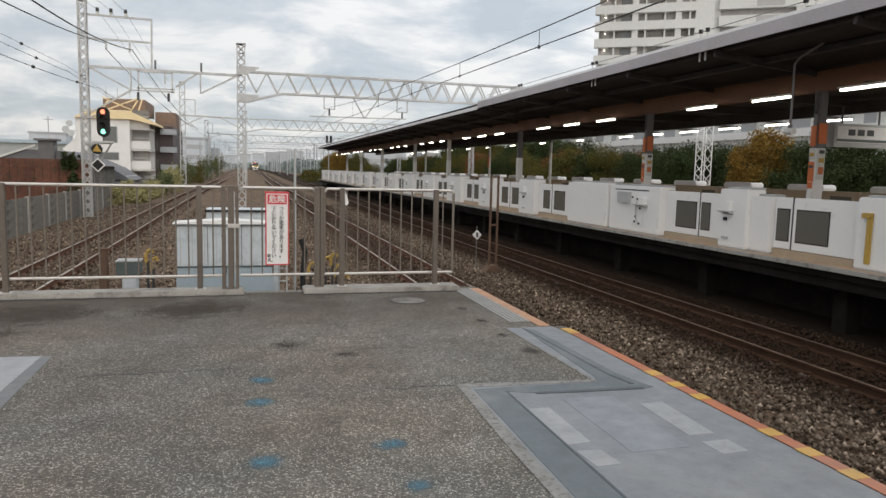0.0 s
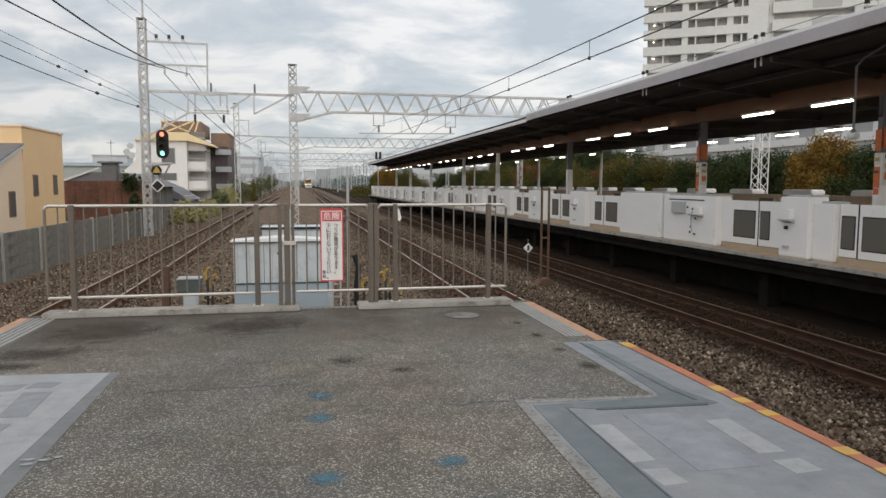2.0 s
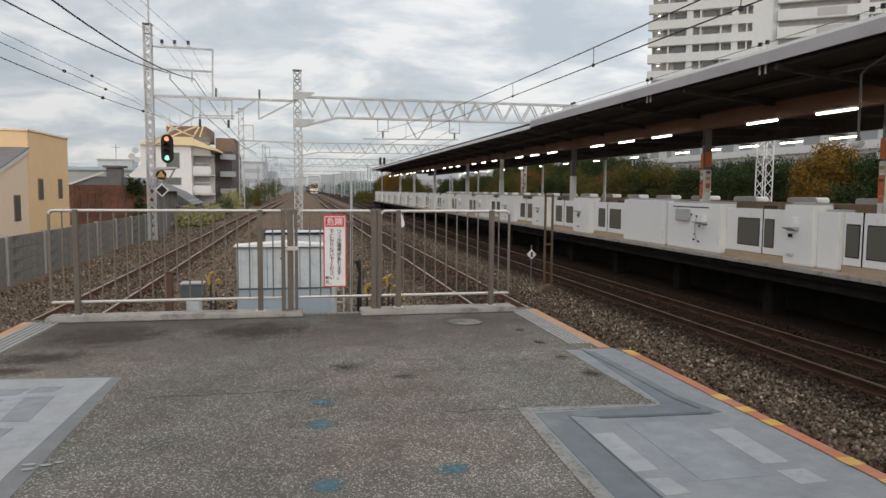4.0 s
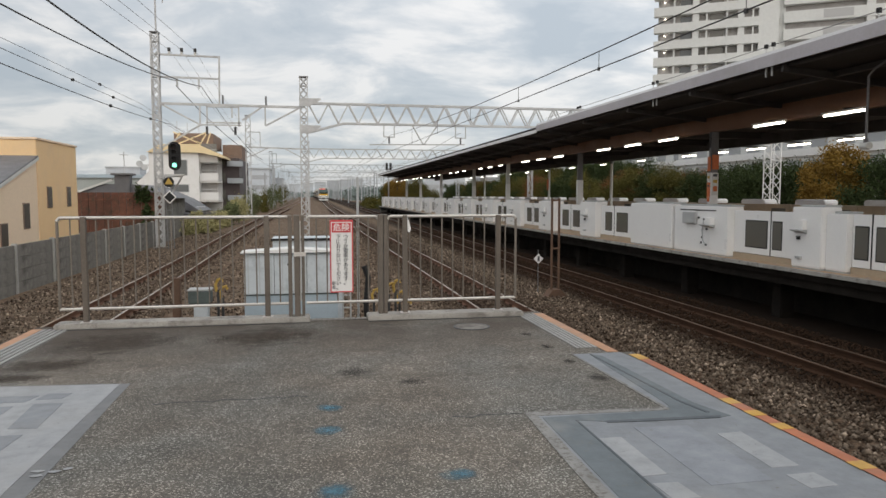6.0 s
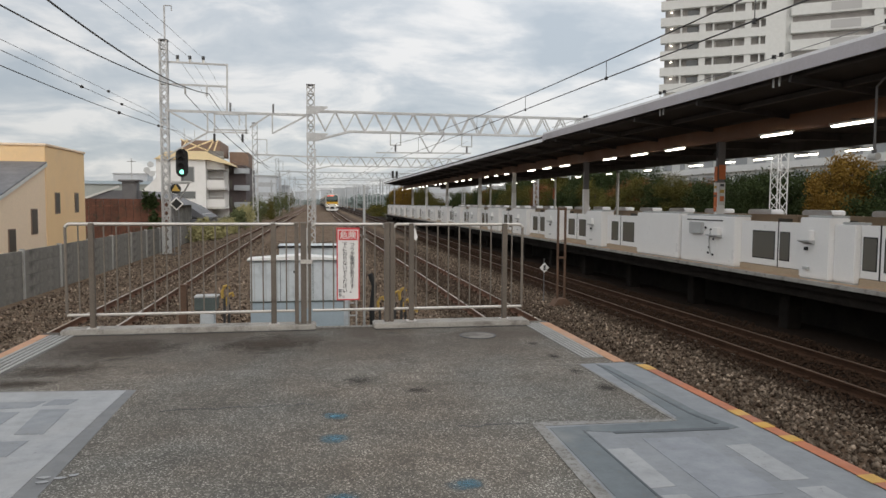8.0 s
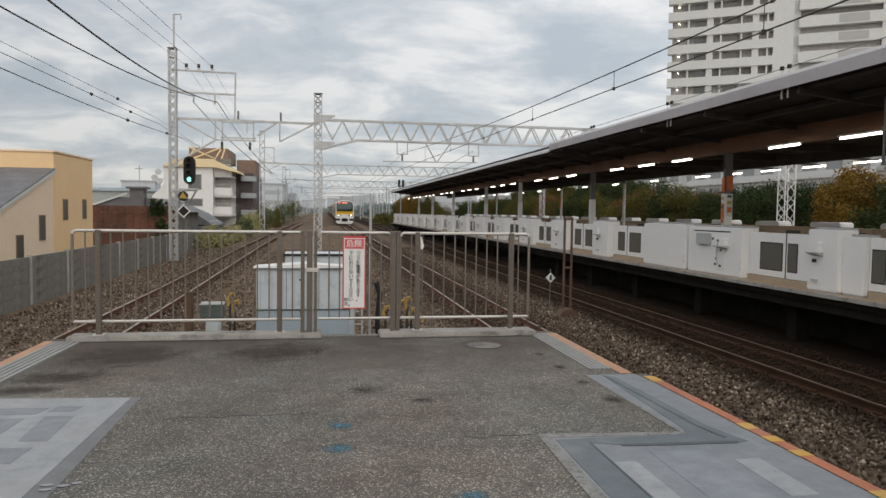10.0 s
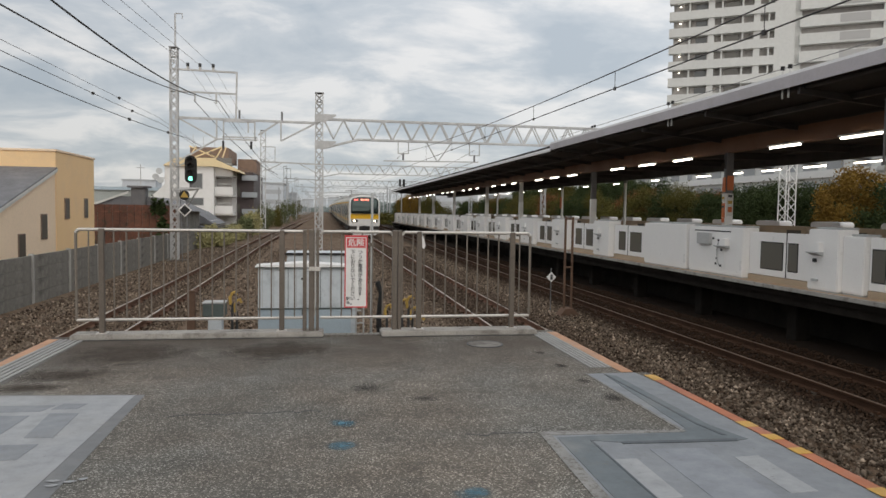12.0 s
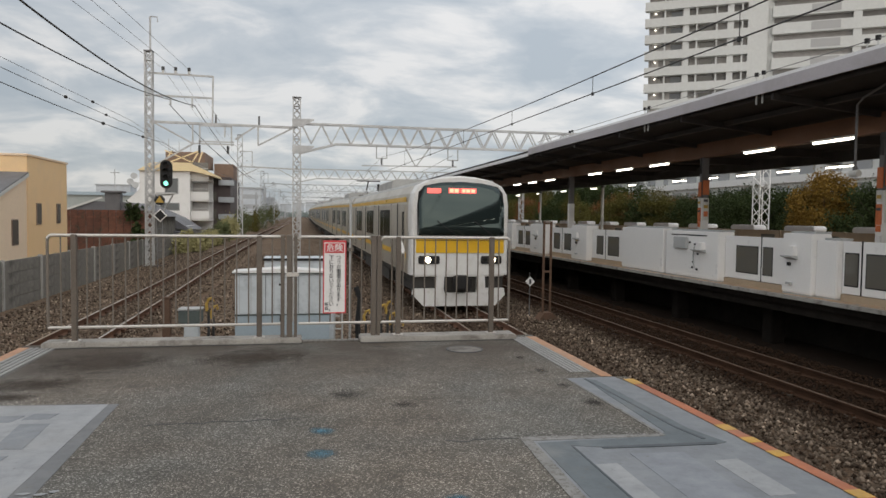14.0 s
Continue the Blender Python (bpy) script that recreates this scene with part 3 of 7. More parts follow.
def swept(outline, k, side):
    """A rail section drawn along track k."""
    bm = bmesh.new()
    rows = []
    for y in (-30, *ALONG[1:], 400, 560):
        cx, cz = TRACKS[k] + side + drift(k, y), RAIL_Z + rise(y)
        rows.append([bm.verts.new((cx + u, y, cz + v)) for u, v in outline])
    n = len(outline)
    for a, b in zip(rows, rows[1:]):
        for i in range(n):
            bm.faces.new((a[i], a[(i + 1) % n], b[(i + 1) % n], b[i]))
    bm.faces.new(rows[0][::-1])
    bm.faces.new(rows[-1])
    bmesh.ops.recalc_face_normals(bm, faces=bm.faces[:])
    return bm


def build_track(k, label):
    cx = TRACKS[k]
    root = thing("railway_track", (cx, 0, GROUND_Z), label, "track", "parallel railway tracks", "structure")
    for s in (-0.565, 0.565):
        rail = part("rail", swept(RAIL, k, s), M_RAILDARK if k == 2 else M_RAIL, root, "rust-brown steel rail")
        part("rail_head", swept(HEAD, k, s), M_RAILDULL if k == 2 else M_RAILTOP, rail, "worn running surface")
    sl = bmesh.new()
    box(-1.0, 1.0, -0.11, 0.11, 0, 0.055, 0, sl)
    bmesh.ops.bevel(sl, geom=sl.edges[:], offset=0.012, segments=1, affect="EDGES")
    plain = len(sl.faces)
    for s in (-0.565, 0.565):
        box(s - 0.15, s + 0.15, -0.085, 0.085, 0.045, 0.085, 0, sl)
        box(s - 0.10, s - 0.035, -0.045, 0.045, 0.085, 0.125, 0, sl)
        box(s + 0.035, s + 0.10, -0.045, 0.045, 0.085, 0.125, 0, sl)
    me = bpy.data.meshes.new("sleeper")
    sl.to_mesh(me)
    sl.free()
    me.materials.append(M_SLEEPER)
    me.materials.append(M_RAILDARK)
    for i, f in enumerate(me.polygons):
        f.material_index = 0 if i < plain else 1
    for i in range(190):
        ob = new("sleeper", me)
        ob.parent = root
        y = -6 + i * 0.63
        ob.location = (drift(k, y), y, rise(y) - 0.052)


def build_platform():
    root = thing("platform", (0, 8.6, GROUND_Z), "worn grey asphalt platform end with painted edges", "platform", kind="structure")
    part("deck", prism([(-3.13, -25), (3.055, -25), (3.055, 6.20), (2.92, 6.20), (2.92, 8.62), (-3.03, 8.62), (-3.13, 6.2)], "z", -0.12, 0.0), M_ASPHALT, root, "speckled worn grey asphalt surface")
    part("wall", prism([(-2.75, -25), (2.75, -25), (2.75, 8.5), (-2.75, 8.5)], "z", GROUND_Z - 0.1, -0.12), M_DARKCON, root, "concrete side walls under the rim, coloured near-black for shade")
    part("edge_slab", prism([(2.60, -25), (3.065, -25), (3.065, 6.19), (2.60, 6.19)], "z", -0.24, -0.121), M_SLAB, root)
    part("edge_slab", prism([(-3.14, -25), (-2.6, -25), (-2.6, 8.6), (-3.04, 8.6)], "z", -0.24, -0.121), M_SLAB, root)

    def paint(name, outline, material, z, label=""):
        part(name, prism(outline, "z", z - 0.0025, z), material, root, label)
    z1, z2, z3 = 0.0025, 0.005, 0.0075
    # right-hand painted field and its slate border
    paint("painted_field", [(2.44, 6.19), (2.925, 6.19), (2.96, 5.9), (2.96, -25), (1.44, -25), (1.47, 3.44), (1.51, 4.49), (2.47, 4.42)], M_PAINT, z1, "blue-grey painted floor field")
    paint("painted_border", [(2.60, 6.16), (2.69, 6.07), (2.73, 4.55), (2.82, 4.23), (2.72, 4.20), (1.93, 4.27), (1.75, 4.33), (1.735, 3.40), (1.70, 0.5), (1.46, 0.5), (1.50, 2.8), (1.545, 4.42), (2.44, 4.42), (2.52, 4.52)], M_PAINTD, z2, "dark slate painted border")
    for pts in ([(1.745, 3.97), (1.90, 3.97), (1.89, 3.38), (1.74, 3.37)], [(2.52, 3.91), (2.69, 3.92), (2.67, 3.35), (2.50, 3.35)], [(1.75, 3.28), (1.89, 3.27), (1.91, 3.08), (1.765, 3.07)], [(2.51, 3.25), (2.68, 3.25), (2.69, 3.08), (2.52, 3.07)]):
        paint("painted_panel", pts, M_PAINTL, z2, "pale grey painted panel")
    paint("painted_panel", [(2.06, 4.12), (2.42, 4.09), (2.40, 3.2), (2.04, 3.2)], paint_material("mid_grey_floor_paint", (0.255, 0.275, 0.305), (0.235, 0.252, 0.285)), z2, "mid grey painted panel")
    # left-hand painted field
    paint("painted_field", [(-2.80, 6.02), (-1.40, 5.87), (-1.39, 3.8), (-1.34, -25), (-2.80, -25)], M_PAINTM, z1, "grey border of the painted field")
    paint("painted_field", [(-2.80, 5.97), (-1.475, 5.86), (-1.515, 3.84), (-1.50, -25), (-2.80, -25)], M_PAINTL, z2, "pale blue-grey painted floor field")
    paint("painted_panel", [(-2.6, 5.66), (-1.98, 5.62), (-2.02, 5.46), (-2.6, 5.48)], M_PAINT, z3)
    paint("painted_panel", [(-1.93, 5.66), (-1.76, 5.64), (-1.79, 5.50), (-1.97, 5.51)], M_PAINT, z3)
    paint("painted_panel", [(-1.94, 5.40), (-1.74, 5.38), (-1.72, 4.82), (-1.90, 4.84)], M_PAINT, z3)
    paint("painted_panel", [(-2.6, 5.40), (-2.06, 5.36), (-2.08, 4.84), (-2.6, 4.86)], M_PAINT, z3)
    paint("painted_panel", [(-2.6, 4.72), (-1.76, 4.70), (-1.78, 4.42), (-2.6, 4.44)], M_PAINT, z3)
    # pale cement seams where paint meets asphalt, and white flecks
    for pts in ([(1.455, 4.52), (1.51, 4.56), (1.9, 4.515), (2.44, 4.475), (2.47, 4.42), (1.52, 4.47)], [(1.455, 4.52), (1.525, 4.48), (1.495, 3.44), (1.46, 0.5), (1.375, 0.5), (1.405, 3.0), (1.412, 3.5), (1.435, 4.1)], [(2.43, 6.2), (2.45, 6.2), (2.485, 4.43), (2.455, 4.44)]):
        paint("cement_seam", pts, M_SEAM, 0.0058, "pale cement seam")
    for pts in ([(1.742, 4.33), (1.757, 4.33), (1.742, 3.40), (1.707, 0.5), (1.690, 0.5), (1.727, 3.40)], [(1.93, 4.275), (2.30, 4.26), (2.75, 4.235), (2.72, 4.195), (2.28, 4.215), (1.93, 4.24)], [(2.60, 6.13), (2.615, 6.14), (2.66, 4.60), (2.72, 4.32), (2.69, 4.32), (2.64, 4.58)]):
        paint("paint_edge", pts, M_PAINTX, 0.0072, "dark overlapping paint edge")
    rng0 = random.Random(9)
    for bx, by in ((-1.43, 3.98), (-1.36, 4.03), (-1.30, 4.06), (-1.45, 4.05)):
        paint("white_fleck", [(bx + 0.035 * rng0.uniform(0.6, 1.2) * math.cos(k), by + 0.018 * rng0.uniform(0.6, 1.2) * math.sin(k)) for k in (0, 1, 2, 3, 4, 5)], M_PAINTL, 0.0085, "white paint fleck")
    # platform rims
    paint("edge_line", [(2.80, 8.45), (2.915, 8.45), (2.915, 6.205), (2.80, 6.205)], M_PEACH, z3, "faded orange edge line")
    paint("edge_line", [(2.965, 6.05), (3.058, 6.05), (3.058, -25), (2.965, -25)], M_ORANGE, z3, "orange painted edge line with yellow dashes")
    paint("edge_line", [(-3.025, 8.45), (-2.92, 8.45), (-2.995, -25), (-3.12, -25)], M_PEACH, z3, "faded orange edge line")
    for ya, yb in ((6.06, 5.86), (4.59, 4.46), (4.29, 4.18), (4.01, 3.90), (3.34, 3.23), (3.04, 2.93), (2.75, 2.64), (2.3, 2.18)):
        paint("edge_dash", [(2.955, ya), (3.059, ya), (3.059, yb), (2.955, yb)], M_YELLOW, z3 + 0.0025, "yellow dash")
    # grooved strips beside the rims
    part("groove_bed", prism([(2.575, 8.42), (2.80, 8.42), (2.80, 6.42), (2.575, 6.42)], "z", 0, z1), M_GROOVED, root)
    part("groove_bed", prism([(-2.92, 8.42), (-2.62, 8.42), (-2.67, 3), (-2.98, 3)], "z", 0, z1), M_GROOVED, root)
    for i in range(5):
        part("grooved_rib", box(2.58 + i * 0.046, 2.605 + i * 0.046, 6.42, 8.42, z1, 0.0105), M_GROOVE, root)
        o = i * 0.058
        part("grooved_rib", prism([(-2.90 + o, 8.42), (-2.868 + o, 8.42), (-2.928 + o, 6.08), (-2.96 + o, 6.08)], "z", z1, 0.0105), M_GROOVE, root)
    # worn blue marks, damp stains by the kerb and tar spots
    for name, mat, label, spots in (
            ("blue_mark", M_BLUEMARK, "worn blue paint mark", ((0.135, 4.93, 0.13, 0.12), (0.125, 4.44, 0.14, 0.13), (0.11, 3.50, 0.14, 0.13), (0.795, 3.60, 0.14, 0.11), (0.82, 3.07, 0.13, 0.12), (0.12, 2.9, 0.13, 0.12))),
            ("stain", M_STAIN, "dark damp stain", ((-1.95, 7.55, 0.85, 0.75), (-2.25, 6.65, 0.60, 0.36), (-0.45, 7.6, 0.75, 0.70), (-2.4, 6.22, 0.40, 0.20))),
            ("tar_spot", M_TARSPOT, "dark tar spot", ((0.36, 5.90, 0.22, 0.22), (0.81, 5.52, 0.17, 0.13), (2.31, 7.2, 0.09, 0.12), (2.32, 6.57, 0.09, 0.13), (2.31, 5.94, 0.10, 0.13), (2.35, 5.36, 0.13, 0.18)))):
        for bx, by, rx, ry in spots:
            paint(name, [(bx - rx, by - ry), (bx + rx, by - ry), (bx + rx, by + ry), (bx - rx, by + ry)], mat, 0.0026, label)
    # cracks: thin dark broken lines
    for x0, x1, y, seed in ((-1.1, 0.0, 5.25, 1), (0.95, 1.47, 4.55, 2)):
        r2 = random.Random(seed)
        x, pts = x0, []
        while x < x1:
            pts.append((x, y + r2.uniform(-0.03, 0.03)))
            x += r2.uniform(0.05, 0.14)
        if len(pts) > 2:
            bm = bmesh.new()
            for a, b in zip(pts, pts[1:]):
                beam((*a, 0.001), (*b, 0.001), 0.007, 0.004, bm)
            part("crack", bm, M_INK, root, "thin dark crack")
    return root


def build_kerbs():
    for x0, x1, y0, y1 in ((-2.78, 0.02, 8.36, 8.62), (0.70, 2.62, 8.30, 8.60)):
        bm = prism([(x0, y0), (x1, y0 - 0.02), (x1, y1), (x0, y1)], "z", 0.0, 0.065)
        bmesh.ops.bevel(bm, geom=bm.edges[:], offset=0.012, segments=2, affect="EDGES")
        gap = beam((x0, y0 - 0.008, 0.002), (x1, y0 - 0.028, 0.002), 0.016, 0.008)
        solid("trim", gap, M_INK, "dark open joint along the kerb foot", "joint", kind="structure")
        solid("kerb", bm, M_CONCRETE, "low worn concrete kerb under the fence", "kerb", "end kerbs", "structure")
    # drain grate tiles in the gap
    root = thing("drain_strip", (0.36, 8.5, 0), "strip of small grey drain tiles in the kerb gap", "drain", kind="structure")
    tile = bmesh.new()
    box(-0.028, 0.028, -0.07, 0.07, 0, 0.012, 0, tile)
    me = bpy.data.meshes.new("tile")
    tile.to_mesh(me)
    tile.free()
    me.materials.append(M_SLAB)
    for i in range(10):
        ob = new("tile", me)
        ob.parent = root
        ob.location = (-0.30 + i * 0.067, -0.02, 0.0)
    bm = disc((1.83, 7.74, -0.02), (0, 0, 1), 0.19, 0.024, 28)
    lid = solid("manhole_cover", bm, M_SLAB, "round worn concrete manhole cover in the asphalt", "manhole")
    ring = bmesh.new()
    for i in range(28):
        a, b = 6.28319 * i / 28, 6.28319 * (i + 1) / 28
        beam((1.83 + 0.2 * math.cos(a), 7.74 + 0.2 * math.sin(a), 0.002), (1.83 + 0.2 * math.cos(b), 7.74 + 0.2 * math.sin(b), 0.002), 0.02, 0.008, ring)
    part("rim", ring, M_INK, lid)


# ---- fence at the platform end ----
FY = 8.49


def fence_panel(x0, x1, posts, label, open_left, open_right):
    root = thing("fence_panel", ((x0 + x1) / 2, FY, 0.065), label, "fence", "platform end fence")
    top, low = 1.245, 0.215
    bm = bar((x0 + 0.03, FY, top), (x1 - 0.03, FY, top), 0.019, 12)
    bar((x0 + 0.03, FY, top), (x0, FY, top - 0.035), 0.019, 12, bm)
    bar((x1 - 0.03, FY, top), (x1, FY, top - 0.035), 0.019, 12, bm)
    part("top_rail", bm, M_STEEL, root, "brushed stainless top rail")
    part("bottom_rail", bar((x0, FY, low), (x1, FY, low), 0.017, 12), M_STEEL, root, "brushed stainless bottom rail")
    if open_left:
        part("end_bar", bar((x0, FY, low), (x0, FY, top - 0.03), 0.016, 10), M_BARS, root)
    if open_right:
        part("end_bar", bar((x1, FY, low), (x1, FY, top - 0.03), 0.016, 10), M_BARS, root)
    n = max(2, round((x1 - x0) / 0.132))
    for i in range(1, n):
        x = x0 + (x1 - x0) * i / n
        if min(abs(x - p) for p in posts + (99,)) > 0.045:
            part("baluster", bar((x, FY, low), (x, FY, top), 0.0085, 8), M_BARS, root)
    for p in posts:
        post = part("post", box(p - 0.03, p + 0.03, FY - 0.055, FY - 0.0, 0.065, top + 0.012, 0.006), M_BRONZE, root, "bronze-brown steel post")
        part("base_plate", box(p - 0.06, p + 0.06, FY - 0.085, FY + 0.03, 0.063, 0.075, 0.003), M_STEEL, post)


def build_fence():
    fence_panel(-2.74, -0.19, (-2.46, -0.47), "stainless and bronze bar fence panel on the kerb", True, False)
    fence_panel(-0.02, 0.845, (), "narrow bronze bar gate panel with stainless rails", False, False)
    fence_panel(0.955, 2.57, (1.165, 2.335), "stainless and bronze bar fence panel on the kerb", True, True)
    tag = thing("white_tag", (1.195, FY - 0.062, 1.05), "small white tag hanging on the fence post", "tag")
    part("card", prism([(1.19, 1.20), (1.205, 1.20), (1.235, 1.09), (1.215, 1.05), (1.195, 1.06)], "y", FY - 0.066, FY - 0.056), M_SIGNW, tag)
    part("string", bar((1.195, FY - 0.06, 1.2), (1.19, FY - 0.06, 1.25), 0.004, 6), M_GREYBOX, tag)
    for x, w in ((-0.205, 0.045), (-0.125, 0.065), (-0.055, 0.035), (0.865, 0.06), (0.925, 0.045)):
        z0 = 0.065 if (x < 0 or x > 0.7) else 0.0
        post = thing("gate_post", (x, FY, z0), "bronze-brown square steel gate post", "post", "gate posts")
        body = part("post", box(x - w / 2, x + w / 2, FY - 0.06, FY + 0.02, z0, 1.26, 0.005), M_BRONZE, post)
        part("cap", box(x - w / 2 - 0.003, x + w / 2 + 0.003, FY - 0.063, FY + 0.023, 1.257, 1.268, 0.002), M_BARS, body)
    latch = thing("gate_latch", (-0.09, FY - 0.07, 0.78), "small steel gate latch with rod", "latch")
    part("plate", box(-0.16, -0.02, FY - 0.085, FY - 0.06, 0.78, 0.83, 0.006), M_STEEL, latch)
    part("rod", bar((-0.085, FY - 0.075, 0.25), (-0.085, FY - 0.075, 1.2), 0.007, 8), M_STEEL, latch)


def text_mesh(name, s, size, material, parent, at, label=""):
    cu = bpy.data.curves.new(name, "FONT")
    cu.body, cu.size, cu.align_x, cu.align_y, cu.extrude = s, size, "CENTER", "CENTER", 0.0008
    ob = new(name, cu)
    me = bpy.data.meshes.new_from_object(ob.evaluated_get(bpy.context.evaluated_depsgraph_get()))
    bpy.data.objects.remove(ob)
    bpy.data.curves.remove(cu)
    # three slightly shifted layers give the printed characters their weight
    bm = bmesh.new()
    for dx, lay in ((0.0, 0.0), (size * 0.02, 0.0006), (-size * 0.02, 0.0012)):
        me.transform(Matrix.Translation((dx, 0, lay)))
        bm.from_mesh(me)
        me.transform(Matrix.Translation((-dx, 0, -lay)))
    bm.to_mesh(me)
    bm.free()
    me.transform(Matrix.Translation(at) @ Matrix.Rotation(radians(90), 4, "X"))
    me.materials.clear()
    me.materials.append(material)
    return part(name, me, material, parent, label)


def build_sign():
    x0, x1, z0, z1, y = 0.262, 0.535, 0.335, 1.206, 8.455
    root = thing("warning_sign", ((x0 + x1) / 2, y, z0), "white warning board with red border and Japanese lettering", "sign")
    part("board", box(x0, x1, y, y + 0.012, z0, z1, 0.003), M_SIGNW, root)
    for a in ((x0, x0 + 0.014, z0, z1), (x1 - 0.014, x1, z0, z1), (x0 + 0.014, x1 - 0.014, z0, z0 + 0.014), (x0 + 0.014, x1 - 0.014, z1 - 0.024, z1)):
        part("border", box(a[0], a[1], y - 0.003, y - 0.0005, a[2], a[3]), M_SIGNR, root, "red border")
    part("header", box(x0 + 0.025, x1 - 0.025, y - 0.004, y - 0.0005, z1 - 0.150, z1 - 0.036), M_SIGNR, root, "red header field")
    text_mesh("lettering", "危険", 0.098, M_SIGNW, root, ((x0 + x1) / 2, y - 0.0055, z1 - 0.095), "white header characters")
    cols = ((x1 - 0.088, "つうか電車があります。", 0.0555), (x0 + 0.098, "下におりないでください。", 0.0555))
    for cx, line, step in cols:
        for i, ch in enumerate(line):
            text_mesh("lettering", ch, 0.060, M_INK, root, (cx, y - 0.0025, z1 - 0.205 - i * step))
    for i, ch in enumerate("駅長"):
        text_mesh("lettering", ch, 0.045, M_INK, root, (x0 + 0.042, y - 0.0025, z0 + 0.11 - i * 0.05))
    for z in (0.45, 1.1):
        part("clip", box(x0 + 0.05, x1 - 0.05, y + 0.012, y + 0.03, z, z + 0.02), M_STEEL, root)


# ---- opposite platform ----
OX = 9.72


def build_opposite_platform():
    root = thing("opposite_platform", (OX + 5, 40, GROUND_Z), "opposite station platform with dark recess below", "platform", kind="structure")
    part("deck", box(OX + 0.1, 20.5, -95, 98, -0.06, 0.0), M_TANFLOOR, root, "tan-floored platform deck")
    # the slab's near-black colour paints the shade under the lip
    part("deck_slab", box(OX + 0.13, 20.4, -95, 98, -0.2, -0.06), M_DARKCON, root, "slab under the deck, coloured near-black for shade")
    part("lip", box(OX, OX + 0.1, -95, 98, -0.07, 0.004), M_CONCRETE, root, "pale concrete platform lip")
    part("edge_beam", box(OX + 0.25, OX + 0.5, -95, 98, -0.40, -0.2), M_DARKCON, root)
    part("back_wall", box(OX + 1.7, OX + 1.86, -95, 98, GROUND_Z - 0.05, -0.2), M_DARKCON, root, "wall in the recess, coloured near-black for shade")
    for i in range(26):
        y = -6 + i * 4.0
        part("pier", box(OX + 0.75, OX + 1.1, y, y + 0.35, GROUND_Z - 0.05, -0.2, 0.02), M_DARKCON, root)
    part("end_wall", box(OX + 0.2, 20.3, 97.7, 98, GROUND_Z, -0.2), M_SLAB, root)


def gate_door(y0, y1, root, win0, win1, seam):
    """A sliding leaf between y0 and y1 with a window from win0 to win1."""
    x = 10.16
    leaf = part("door_leaf", box(x, x + 0.06, y0 + 0.01, y1 - 0.01, 0.14, 1.14, 0.008), M_WHITE, root, "white sliding door leaf")
    part("window_frame", box(x - 0.006, x + 0.01, win0 - 0.025, win1 + 0.025, 0.285, 0.925, 0.004), M_BLACK, leaf)
    part("pane", box(x - 0.010, x - 0.004, win0, win1, 0.31, 0.90), M_GLASS, leaf, "dark window pane")
    part("seam", box(x - 0.004, x + 0.05, seam - 0.014, seam + 0.014, 0.14, 1.145), M_BLACK, leaf)
    part("sill", box(x - 0.01, x + 0.1, y0, y1, 0.0, 0.13), M_TAN, leaf)


